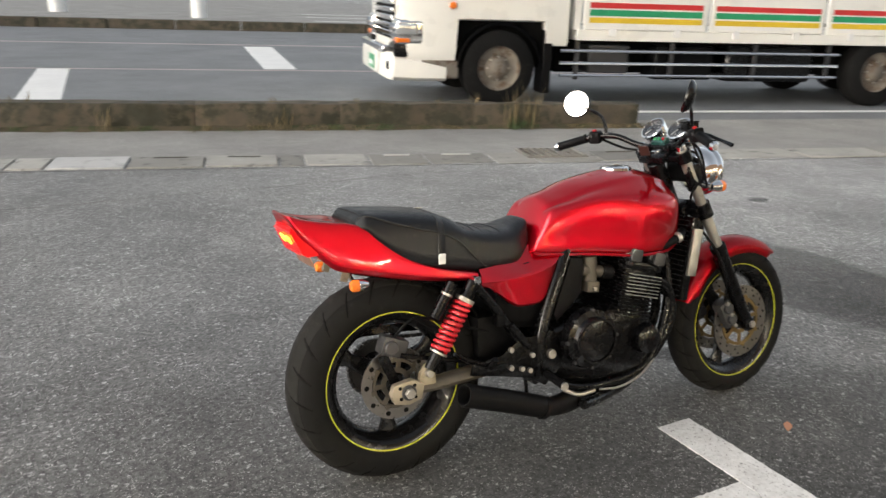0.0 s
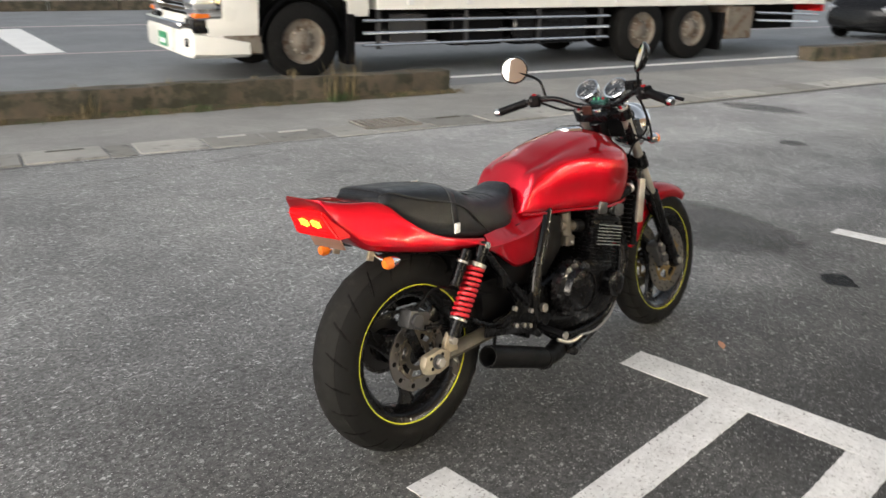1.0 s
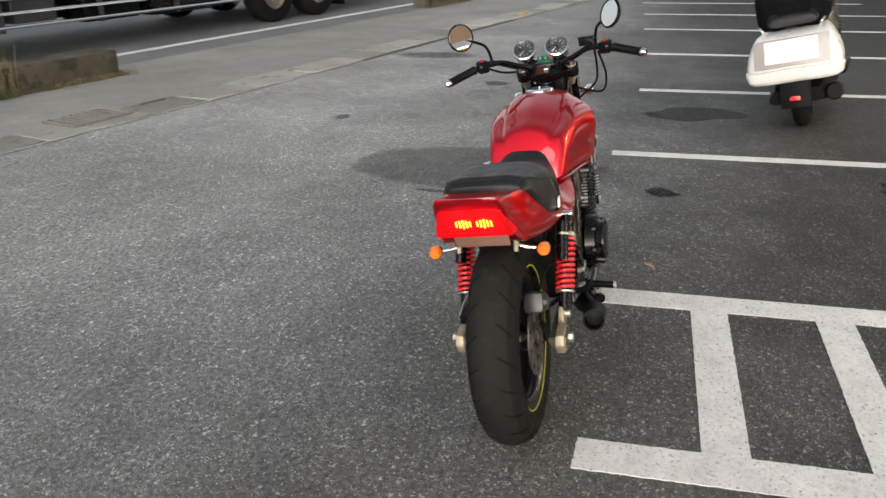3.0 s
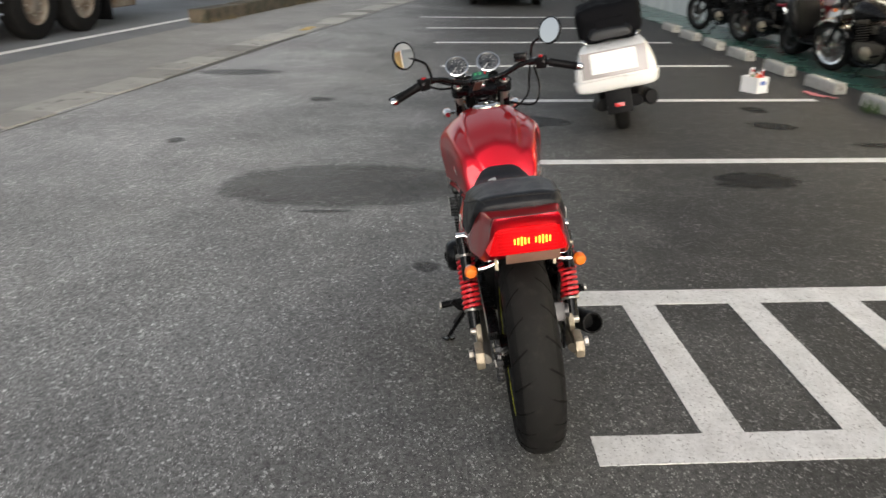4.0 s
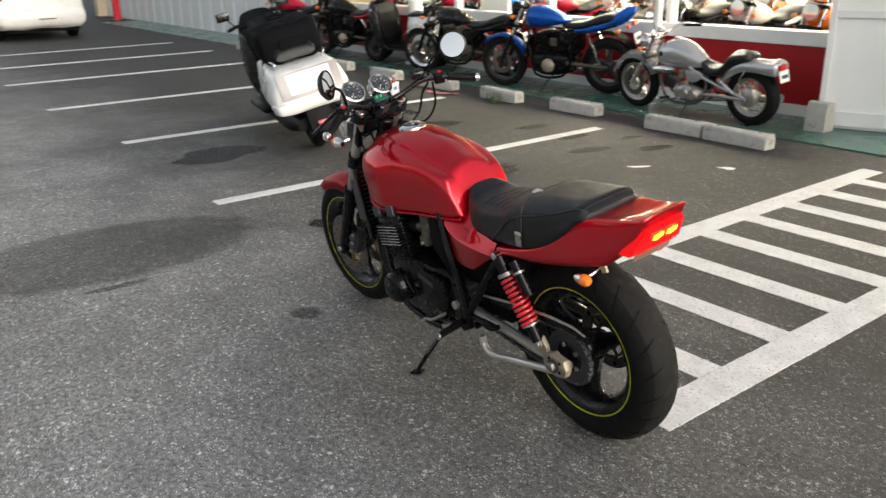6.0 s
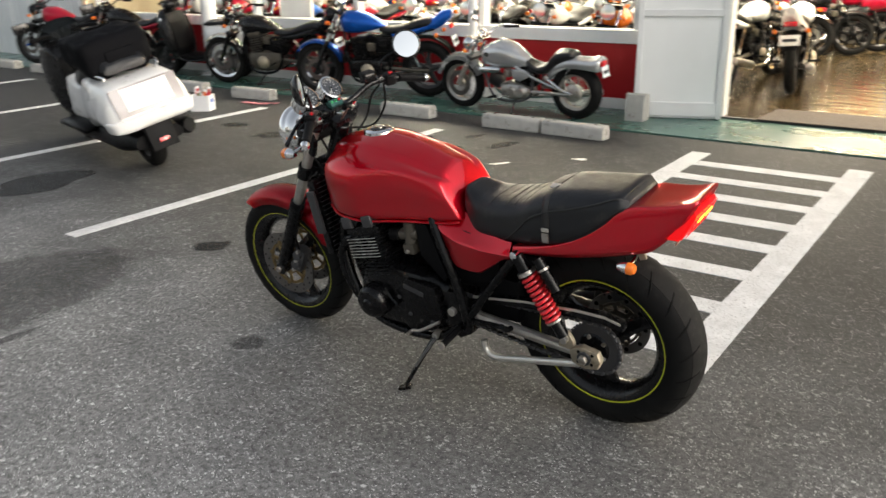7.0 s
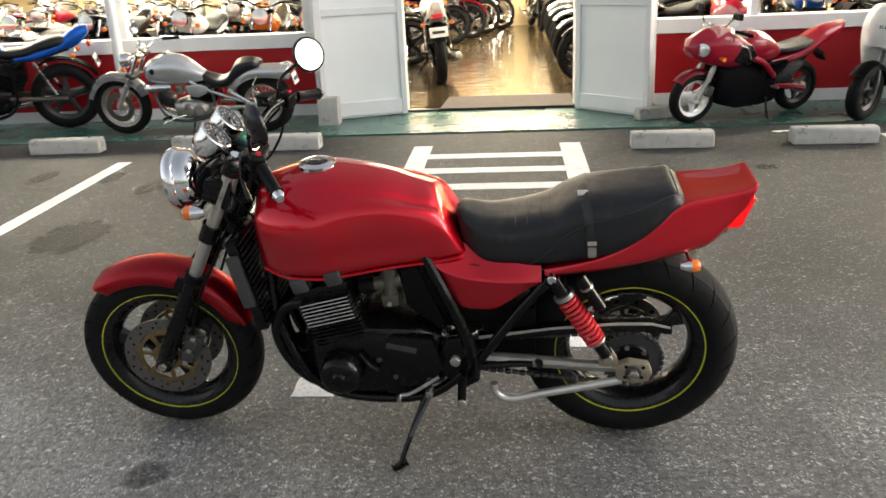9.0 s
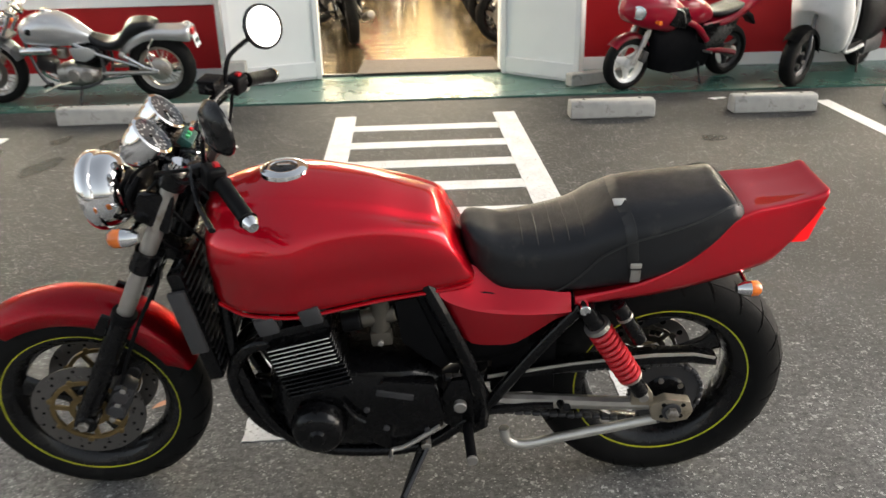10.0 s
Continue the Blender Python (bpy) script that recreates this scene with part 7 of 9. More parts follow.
GR = "motorcycles parked before the shop"
def small_cruiser(m, label, group, wb):
    """A low cruiser with a teardrop tank, scooped seat and flared rear mudguard; rear contact at the origin, x ahead."""
    top = thing("motorcycle", m, label, "motorcycle", group)
    P = lambda n, bm, mt, parent=None, lab="", ang=50: part(n, bm, mt, parent or top, lab, ang)
    R = 0.262
    simple_wheel(top, 0, R, 0.135, R - 0.085, STEEL, 28, False)
    simple_wheel(top, wb, R, 0.105, R - 0.068, STEEL, 28, True)
    P("hub_drum", drum((0, 0.03, R), (0, 0.085, R), 0.085, 24), STEEL, None, "bare drum brake")

    def sec(w, z0, z1):
        h = z1 - z0
        return [(0, z0), (w * 0.75, z0), (w, z0 + 0.38 * h), (w * 0.90, z0 + 0.70 * h), (w * 0.5, z1 - 0.02 * min(1, h * 8)), (0, z1)]
    tank = P("fuel_tank", loft([(1.04, sec(0.05, 0.54, 0.62)), (1.00, sec(0.095, 0.49, 0.655)), (0.90, sec(0.125, 0.475, 0.70)), (0.78, sec(0.13, 0.47, 0.725)), (0.65, sec(0.118, 0.47, 0.685)), (0.55, sec(0.09, 0.475, 0.61)), (0.48, sec(0.055, 0.48, 0.55))], 4, 4), SILVER, None, "silver teardrop tank", 60)
    P("filler_cap", drum((0.82, 0, 0.715), (0.82, 0, 0.735), 0.032, 18), CHROME, tank)
    P("tank_badge", lathe([(0, 0.006), (0.022, 0.004), (0.026, 0)], 18, pose(0.93, 0.122, 0.585)), BLACKP, tank)
    P("seat", loft([(0.53, sec(0.05, 0.50, 0.575)), (0.46, sec(0.095, 0.45, 0.545)), (0.36, sec(0.125, 0.425, 0.515)), (0.27, sec(0.13, 0.44, 0.545)), (0.19, sec(0.125, 0.50, 0.645)), (0.10, sec(0.115, 0.54, 0.668)), (0.02, sec(0.105, 0.57, 0.655)), (-0.01, sec(0.08, 0.585, 0.625))], 4, 4), VINYL, None, "black scooped two-step seat", 60)
    P("rear_mudguard", loft([(0.27, sec(0.075, 0.36, 0.47)), (0.20, sec(0.095, 0.42, 0.53)), (0.08, sec(0.105, 0.48, 0.595)), (-0.06, sec(0.11, 0.49, 0.605)), (-0.18, sec(0.11, 0.48, 0.605)), (-0.26, sec(0.105, 0.475, 0.615)), (-0.275, sec(0.09, 0.50, 0.60))], 4, 3), SILVER, None, "flared silver rear mudguard", 60)
    P("tail_lamp", box(0.03, 0.11, 0.05, pose(-0.28, 0, 0.545), 0.01), REDREF)
    pl = P("plate", box(0.004, 0.13, 0.10, pose(-0.30, 0, 0.47, 0, 12, 0), 0.002), STICKER)
    P("plate_bar", box(0.003, 0.09, 0.03, pose(-0.305, 0, 0.47, 0, 12, 0)), GREYM, pl)
    P("front_mudguard", arc_guard(wb, R, R + 0.035, 18, 158, 0.075, 18, 0.055), SILVER, None, "deep silver front mudguard")
    fx = lambda z: wb - (z - R) * 0.60
    for s in (1, -1):
        f = P("fork_leg", tube([(fx(R), s * 0.085, R), (fx(0.46), s * 0.085, 0.46)], 0.024, 10), STEEL)
        P("fork_tube", tube([(fx(0.44), s * 0.085, 0.44), (fx(0.74), s * 0.085, 0.74)], 0.017, 10), CHROME, f)
        P("frame_tube", tube([(1.02, s * 0.04, 0.60), (0.97, s * 0.09, 0.40), (0.86, s * 0.11, 0.17), (0.55, s * 0.115, 0.155), (0.44, s * 0.11, 0.22), (0.42, s * 0.10, 0.42)], 0.014, 8), GREYM)
        P("frame_rail", tube([(0.62, s * 0.09, 0.48), (0.44, s * 0.11, 0.40), (0.16, s * 0.12, 0.31), (0.0, s * 0.115, R)], 0.014, 8), SILVER, None, "silver rear frame tube")
        P("swing_arm", tube([(0.44, s * 0.105, 0.25), (0.0, s * 0.11, R - 0.01)], 0.018, 8), STEEL)
        sh = P("shock_absorber", tube([(0.26, s * 0.13, 0.40), (0.10, s * 0.13, 0.30)], 0.017, 10), CHROME)
        P("shock_cap", tube([(0.27, s * 0.13, 0.406), (0.24, s * 0.13, 0.388)], 0.024, 12), STEEL, sh)
        P("side_cover", slab([(0.66, 0.455), (0.63, 0.36), (0.55, 0.345), (0.47, 0.38), (0.45, 0.43), (0.52, 0.46)], s * 0.085, s * 0.125, 0.015), SILVER, None, "silver side cover")
        P("guard_strut", tube([(0.03, s * 0.12, R), (0.06, s * 0.125, 0.40), (0.0, s * 0.115, 0.52)], 0.006, 6), CHROME)
        P("footpeg", tube([(0.84, s * 0.11, 0.18), (0.86, s * 0.22, 0.19)], 0.012, 8), PLASTIC)
        g = P("grip", tube([(0.93, s * 0.22, 0.80), (0.83, s * 0.34, 0.785)], 0.016, 8), PLASTIC)
        P("lever", tube([(0.97, s * 0.21, 0.80), (0.90, s * 0.35, 0.78)], 0.006, 6), STEEL, g)
        mi = P("mirror", tube([(0.95, s * 0.18, 0.80), (0.95, s * 0.20, 0.90), (0.94, s * 0.26, 0.96)], 0.005, 6), CHROME)
        P("mirror_shell", lathe([(0.05, 0.004), (0.055, 0.0), (0.035, -0.02), (0, -0.024)], 20, pose(0.93, s * 0.28, 0.99, 0, 0, 90 - s * 12)), CHROME, mi)
        i1 = P("turn_signal", tube([(1.16, s * 0.07, 0.62), (1.165, s * 0.14, 0.62)], 0.007, 6), CHROME)
        P("lens", lathe([(0, -0.02), (0.018, -0.014), (0.020, 0.01), (0, 0.02)], 14, pose(1.165, s * 0.155, 0.62, 0, 0, 90)), AMBER, i1)
    P("handlebar", tube([(0.82, -0.35, 0.785), (0.95, -0.20, 0.815), (1.03, -0.08, 0.75), (1.03, 0.08, 0.75), (0.95, 0.20, 0.815), (0.82, 0.35, 0.785)], 0.011, 8), CHROME)
    P("triple_clamp", box(0.07, 0.21, 0.03, pose(fx(0.72), 0, 0.72, 0, -30, 0), 0.006), CHROME)
    P("triple_clamp", box(0.07, 0.21, 0.035, pose(fx(0.54), 0, 0.54, 0, -30, 0), 0.006), GREYM)
    h = P("headlight", lathe([(0, -0.07), (0.045, -0.055), (0.068, 0.0), (0.074, 0.03), (0.07, 0.04)], 24, pose(1.19, 0, 0.665, 0, 0, -90)), CHROME, None, "chrome headlight")
    P("headlight_lens", lathe([(0.07, 0.036), (0.04, 0.05), (0, 0.055)], 24, pose(1.19, 0, 0.665, 0, 0, -90)), GLASS, h)
    P("gauge", drum((1.05, 0, 0.765), (1.03, 0, 0.80), 0.038, 18), CHROME)
    for s in (1, -1):
        P("chrome_canister", tube([(1.03, s * 0.10, 0.432), (1.0, s * 0.105, 0.435), (0.82, s * 0.105, 0.44), (0.79, s * 0.10, 0.44)], [0.02, 0.033, 0.033, 0.02], 14, smooth=False), CHROME, None, "polished chrome canister under the tank")
    e = P("engine", loft([(0.80, [(0, 0.17), (0.06, 0.17), (0.085, 0.21), (0.07, 0.29), (0, 0.30)]), (0.70, [(0, 0.15), (0.09, 0.155), (0.125, 0.21), (0.10, 0.31), (0, 0.33)]), (0.54, [(0, 0.16), (0.085, 0.16), (0.115, 0.21), (0.095, 0.29), (0, 0.31)]), (0.48, [(0, 0.19), (0.06, 0.19), (0.08, 0.22), (0.06, 0.27), (0, 0.28)])], 3, 3), STEEL, None, "dull alloy engine")
    for y, x in ((0.115, 0.66), (0.115, 0.555), (-0.115, 0.63)):
        P("engine_cover", lathe([(0, 0.03), (0.045, 0.026), (0.056, 0.0), (0, 0)], 22, pose(x, y, 0.235, 0, 0, 0 if y > 0 else 180)), STEEL, e)
    for i in range(8):
        P("fin", box(0.006, 0.13, 0.11, pose(0.84 + 0.015 * i, 0, 0.30 + 0.006 * i, 0, -12, 0), 0.002, 1), GREYM, e)
    P("cylinder", box(0.13, 0.09, 0.08, pose(0.88, 0, 0.305, 0, -12, 0), 0.01), GREYM, e)
    P("carburettor", box(0.07, 0.07, 0.08, pose(0.74, 0.03, 0.40), 0.015), STEEL)
    P("inner_panel", bx(0.42, 0.66, -0.07, 0.07, 0.28, 0.47, 0.02), BLACK)
    P("exhaust_header", tube([(0.94, -0.04, 0.28), (0.98, -0.08, 0.22), (0.90, -0.12, 0.14), (0.6, -0.14, 0.13), (0.3, -0.15, 0.16)], 0.016, 10), CHROME)
    P("muffler", tube([(0.32, -0.15, 0.16), (0.26, -0.155, 0.17), (-0.18, -0.165, 0.23)], [0.02, 0.036, 0.036], 12), CHROME)
    P("side_stand", tube([(0.62, 0.11, 0.16), (0.62, 0.17, 0.08), (0.62, 0.22, 0.01)], 0.010, 8), BLACK)
    P("shift_lever", tube([(0.68, 0.14, 0.20), (0.80, 0.15, 0.17), (0.90, 0.16, 0.13)], 0.007, 6), CHROME)
    return top


m, w = line_pose(4.90, -2.80, 3.58, -2.76, 6)
small_cruiser(m, "small silver cruiser motorcycle with chrome fittings", GR, w)


def mini_racer(m, label, group, wb):
    """A small faired racer on white three-spoke wheels; rear contact at the origin, x ahead."""
    top = thing("motorcycle", m, label, "motorcycle", group)
    P = lambda n, bm, mt, parent=None, lab="", ang=55: part(n, bm, mt, parent or top, lab, ang)
    R = 0.215
    simple_wheel(top, 0, R, 0.105, R - 0.062, GREYM, 3, False)
    simple_wheel(top, wb, R, 0.095, R - 0.058, WHITEB, 3, False)

    def sec(w, z0, z1):
        h = z1 - z0
        return [(0, z0), (w * 0.72, z0), (w, z0 + 0.40 * h), (w * 0.88, z0 + 0.75 * h), (w * 0.5, z1 - 0.03 * min(1, h * 4)), (0, z1)]
    fa = P("fairing", loft([(1.19, sec(0.035, 0.60, 0.655)), (1.15, sec(0.095, 0.56, 0.715)), (1.05, sec(0.150, 0.515, 0.770)), (0.92, sec(0.178, 0.49, 0.795)), (0.80, sec(0.182, 0.47, 0.77)), (0.70, sec(0.165, 0.50, 0.70)), (0.62, sec(0.14, 0.54, 0.64))], 4, 4), RED2, None, "red nose fairing", 60)
    for s in (1, -1):
        hl_ = P("headlight", lathe([(0.052, -0.02), (0.054, 0.012), (0.046, 0.016), (0.044, 0.010)], 22, pose(1.118, s * 0.108, 0.630, 0, 0, -90 + s * 36)), CHROME, fa, "round headlight")
        P("headlight_lens", lathe([(0.046, 0.010), (0.03, 0.018), (0, 0.022)], 20, pose(1.118, s * 0.108, 0.630, 0, 0, -90 + s * 36)), GLASS, hl_)
        P("fork_leg", tube([(wb, s * 0.075, R), (wb - 0.14, s * 0.075, 0.52)], 0.019, 10), STEEL)
        P("fork_guard", tube([(wb - 0.07, s * 0.078, 0.36), (wb - 0.11, s * 0.078, 0.46)], 0.024, 10), STEEL, None, "bright fork sleeve")
        P("side_vent", slab([(0.86, 0.53), (0.80, 0.66), (0.70, 0.65), (0.64, 0.56), (0.70, 0.49)], s * 0.13, s * 0.186, 0.008), BLACK, fa, "black opening in the fairing")
        P("vent_edge", tube([(0.83, s * 0.188, 0.66), (0.75, s * 0.189, 0.63), (0.70, s * 0.187, 0.54)], 0.006, 6), STEEL, fa, "bright strip")
        P("swing_arm", tube([(0.36, s * 0.09, 0.27), (0.16, s * 0.10, 0.25), (0.0, s * 0.10, R)], 0.024, 8), RED2, None, "dark red swing arm")
        P("rear_panel", slab([(0.50, 0.46), (0.46, 0.27), (0.30, 0.24), (0.16, 0.30), (0.06, 0.42), (0.02, 0.53), (0.24, 0.50)], s * 0.075, s * 0.110, 0.012), BLACK, None, "black panel under the seat")
        P("seat_stay", tube([(0.40, s * 0.09, 0.47), (0.2, s * 0.10, 0.50), (-0.12, s * 0.085, 0.58)], 0.014, 8), RED2)
        P("frame_spar", tube([(0.90, s * 0.09, 0.58), (0.55, s * 0.13, 0.50), (0.37, s * 0.12, 0.36)], 0.026, 8), RED2, None, "red frame spar")
        g = P("grip", tube([(0.86, s * 0.14, 0.76), (0.79, s * 0.27, 0.745)], 0.016, 8), PLASTIC)
        P("lever", tube([(0.90, s * 0.15, 0.755), (0.85, s * 0.27, 0.74)], 0.006, 6), STEEL, g)
        mi = P("mirror", tube([(0.96, s * 0.13, 0.80), (0.95, s * 0.20, 0.88)], 0.006, 6), BLACK)
        P("mirror_shell", box(0.03, 0.10, 0.055, pose(0.94, s * 0.235, 0.90), 0.01), BLACKP, mi)
        P("turn_signal", tube([(0.98, s * 0.15, 0.56), (0.985, s * 0.21, 0.565)], [0.012, 0.018], 10), AMBER)
        P("footpeg", tube([(0.38, s * 0.12, 0.27), (0.38, s * 0.21, 0.28)], 0.010, 8), STEEL)
    P("windscreen", loft([(1.02, [(0, 0.775), (0.08, 0.762), (0.13, 0.72)]), (0.92, [(0, 0.89), (0.10, 0.87), (0.15, 0.78)]), (0.84, [(0, 0.95), (0.10, 0.925), (0.155, 0.83)])], 3, 3, cap=False), SCREEN, fa, "clear windscreen")
    P("belly_fairing", loft([(0.92, sec(0.10, 0.30, 0.52)), (0.88, sec(0.12, 0.16, 0.54)), (0.70, sec(0.125, 0.11, 0.53)), (0.46, sec(0.12, 0.11, 0.50)), (0.30, sec(0.11, 0.13, 0.46)), (0.26, sec(0.09, 0.16, 0.42))], 1, 1), TARP, None, "black engine and belly")
    P("fuel_tank", loft([(0.74, sec(0.07, 0.54, 0.62)), (0.68, sec(0.12, 0.51, 0.70)), (0.54, sec(0.14, 0.49, 0.725)), (0.40, sec(0.12, 0.49, 0.68)), (0.32, sec(0.09, 0.50, 0.60)), (0.29, sec(0.06, 0.51, 0.56))], 4, 4), RED2, None, "red tank", 60)
    P("filler_cap", drum((0.58, 0, 0.715), (0.58, 0, 0.732), 0.03, 16), CHROME)
    P("seat", loft([(0.31, sec(0.07, 0.52, 0.58)), (0.22, sec(0.11, 0.52, 0.585)), (0.08, sec(0.12, 0.54, 0.61)), (-0.02, sec(0.10, 0.57, 0.63))], 3, 3), VINYL, None, "black solo seat", 60)
    P("tail_cowl", loft([(0.30, sec(0.10, 0.42, 0.51)), (0.15, sec(0.125, 0.45, 0.545)), (-0.03, sec(0.12, 0.51, 0.64)), (-0.15, sec(0.10, 0.57, 0.71)), (-0.30, sec(0.08, 0.64, 0.74)), (-0.38, sec(0.05, 0.69, 0.75))], 4, 3), RED2, None, "red swept tail cowl", 60)
    P("tail_lamp", box(0.03, 0.08, 0.04, pose(-0.375, 0, 0.705, 0, 20, 0), 0.008), REDREF)
    P("rear_mudguard", slab([(-0.08, 0.56), (-0.20, 0.50), (-0.25, 0.42), (-0.235, 0.415), (-0.18, 0.47), (-0.05, 0.52)], -0.05, 0.05, 0.004), PLASTIC)
    P("front_mudguard", arc_guard(wb, R, R + 0.02, 40, 160, 0.055, 14, 0.03), RED2, None, "red front mudguard")
    P("brake_caliper", box(0.05, 0.05, 0.09, pose(wb - 0.10, 0.075, R + 0.06, 0, -20, 0), 0.01), GREYM)
    P("muffler", tube([(0.34, -0.12, 0.16), (0.2, -0.14, 0.22), (-0.16, -0.15, 0.34)], [0.02, 0.034, 0.03], 12), STEEL)
    P("chain", tube([(0.30, 0.065, 0.30), (0.0, 0.065, R + 0.06)], 0.008, 6), GREYM)
    P("rear_hub", drum((0, -0.06, R), (0, 0.085, R), 0.05, 18), STEEL)
    P("side_stand", tube([(0.40, 0.10, 0.18), (0.42, 0.15, 0.09), (0.43, 0.20, 0.012)], 0.009, 8), BLACK)
    return top


m, w = line_pose(6.87, -2.74, 5.64, -3.18, 6)
road_bike(m, "blue naked motorcycle with dark wheels and a black engine", GR, wb=w, tank_mat=BLUE, guard_mat=BLUE, tail_mat=BLUE, rim_mat=RIMBLK, engine_mat=BLACK, spokes=5, seat_z=0.79)
m, w = line_pose(8.44, -2.84, 7.34, -3.18, 6)
road_bike(m, "black classic motorcycle with a chrome front mudguard", GR, wb=1.3, tank_mat=BLACKP, guard_mat=CHROME, tail_mat=BLACKP, rim_mat=CHROME, engine_mat=CARBM, spokes=32, seat_z=0.70)
m, w = line_pose(-0.06, -2.58, -1.03, -3.06, 7)
mini_racer(m, "small red racing motorcycle with fairing and white wheels", GR, w)


def scooter(m, label, group, body, wb=1.2, R=0.22, rear=None):
    """A small step-through scooter, rear contact at the origin, x ahead."""
    top = thing("scooter", m, label, "scooter", group)
    P = lambda n, bm, mt, parent=None, lab="", ang=50: part(n, bm, mt, parent or top, lab, ang)
    simple_wheel(top, 0, R, 0.11, R - 0.085, RIMBLK, 5, False)
    simple_wheel(top, wb, R, 0.11, R - 0.085, RIMBLK, 5, False)

    def sec(w, z0, z1):
        h = z1 - z0
        return [(0, z0), (w * 0.8, z0), (w, z0 + 0.3 * h), (w * 0.95, z0 + 0.7 * h), (w * 0.6, z1 - 0.01), (0, z1)]
    P("rear_body", loft([(-0.34, sec(0.06, 0.56, 0.66)), (-0.26, sec(0.13, 0.46, 0.70)), (-0.05, sec(0.19, 0.36, 0.72)), (0.18, sec(0.19, 0.28, 0.72)), (0.36, sec(0.15, 0.24, 0.70)), (0.42, sec(0.12, 0.24, 0.66))], 4, 3), rear or body)
    P("seat", loft([(-0.30, sec(0.09, 0.70, 0.77)), (-0.1, sec(0.145, 0.71, 0.79)), (0.15, sec(0.145, 0.71, 0.77)), (0.34, sec(0.11, 0.69, 0.76)), (0.43, sec(0.06, 0.69, 0.73))], 4, 3), VINYL)
    P("floor_board", bx(0.38, 0.86, -0.16, 0.16, 0.24, 0.30, 0.02, 2), PLASTIC)
    sh = P("leg_shield", loft([(0.82, sec(0.17, 0.24, 0.40)), (0.88, sec(0.235, 0.27, 0.72)), (0.97, sec(0.235, 0.42, 0.88)), (1.06, sec(0.20, 0.53, 0.90)), (1.12, sec(0.11, 0.58, 0.88))], 4, 3), body)
    P("inner_panel", slab([(0.815, 0.30), (0.80, 0.40), (0.86, 0.74), (0.92, 0.86), (0.95, 0.86), (0.90, 0.60), (0.86, 0.30)], -0.19, 0.19, 0.01), PLASTIC, sh, "black inner panel")
    for s in (1, -1):
        P("shield_edge", tube([(0.90, s * 0.20, 0.86), (0.86, s * 0.232, 0.66), (0.82, s * 0.225, 0.42), (0.80, s * 0.19, 0.27), (0.60, s * 0.17, 0.24), (0.40, s * 0.17, 0.26)], 0.016, 8), body, sh)
    for k in range(4):
        P("horn_slot", box(0.006, 0.006, 0.05, pose(1.118, -0.03 + 0.02 * k, 0.74, 0, -10, 0)), BLACK, sh)
    P("head_cover", loft([(0.84, sec(0.06, 0.93, 1.0)), (0.90, sec(0.13, 0.90, 1.03)), (0.99, sec(0.10, 0.90, 1.01)), (1.03, sec(0.06, 0.92, 0.98))], 3, 3), body)
    h = P("headlight", lathe([(0.07, 0), (0.055, 0.03), (0, 0.04)], 20, pose(1.03, 0, 0.955) @ pose(0, 0, 0, 0, 0, -90)), GLASS)
    P("front_mudguard", arc_guard(wb, R, R + 0.03, 40, 172, 0.070, 16, 0.05), PLASTIC, None, "black front mudguard")
    P("fork", tube([(wb, 0.07, R), (wb - 0.02, 0.07, R + 0.10), (wb - 0.06, 0.04, R + 0.22), (1.02, 0.0, 0.66)], 0.018, 8), GREYM)
    P("muffler", tube([(0.22, -0.14, 0.20), (0.1, -0.17, 0.21), (-0.2, -0.18, 0.27)], [0.02, 0.05, 0.05], 12), BLACK)
    P("engine", box(0.36, 0.14, 0.16, pose(0.12, 0.09, 0.24, 0, 0, 0), 0.03), GREYM)
    P("tail_lamp", box(0.03, 0.12, 0.06, pose(-0.335, 0, 0.61), 0.01), REDREF)
    P("rear_mudguard", slab([(-0.25, 0.52), (-0.36, 0.40), (-0.40, 0.22), (-0.385, 0.22), (-0.32, 0.40), (-0.18, 0.50)], -0.07, 0.07, 0.004), PLASTIC)
    P("stand", tube([(0.35, 0.13, 0.2), (0.36, 0.16, 0.02)], 0.01, 6), BLACK)
    for s in (1, -1):
        g = P("grip", tube([(0.93, s * 0.12, 1.0), (0.90, s * 0.22, 1.02), (0.86, s * 0.33, 1.01)], 0.016, 8), PLASTIC)
        mi = P("mirror", tube([(0.93, s * 0.14, 1.02), (0.92, s * 0.20, 1.12), (0.91, s * 0.24, 1.18)], 0.005, 6), BLACK)
        P("mirror_shell", box(0.015, 0.12, 0.07, pose(0.90, s * 0.26, 1.21, 0, 0, 0), 0.007), BLACKP, mi)
        P("turn_signal", box(0.035, 0.155, 0.115, pose(1.045, s * 0.160, 0.745, 0, -8, s * 46), 0.022, 3), GLASS, None, "clear rounded lamp lens")
    return top


scooter(pose(-1.40 - 1.2 * math.cos(radians(40)), -2.50 - 1.2 * math.sin(radians(40)), 0.014, -5, 0, 40), "white scooter with a dark seat before the shop window", "scooters before the shop", WHITEB, 1.2, 0.22, PLASTIC)
m, w = line_pose(11.35, -2.88, 10.25, -3.20, 5)
road_bike(m, "black motorcycle with a red tank and white side cover", GR, wb=1.25, tank_mat=BLACKP, guard_mat=BLACKP, tail_mat=RED2, rim_mat=RIMBLK, spokes=24, seat_z=0.72)
m, w = line_pose(12.95, -2.85, 11.95, -3.25, 5)
road_bike(m, "black and red motorcycle before the shop", GR, wb=1.25, tank_mat=RED2, guard_mat=BLACKP, tail_mat=BLACKP, rim_mat=RIMBLK, spokes=24, seat_z=0.72)
m, w = line_pose(9.95, -2.95, 8.85, -3.25, 6)
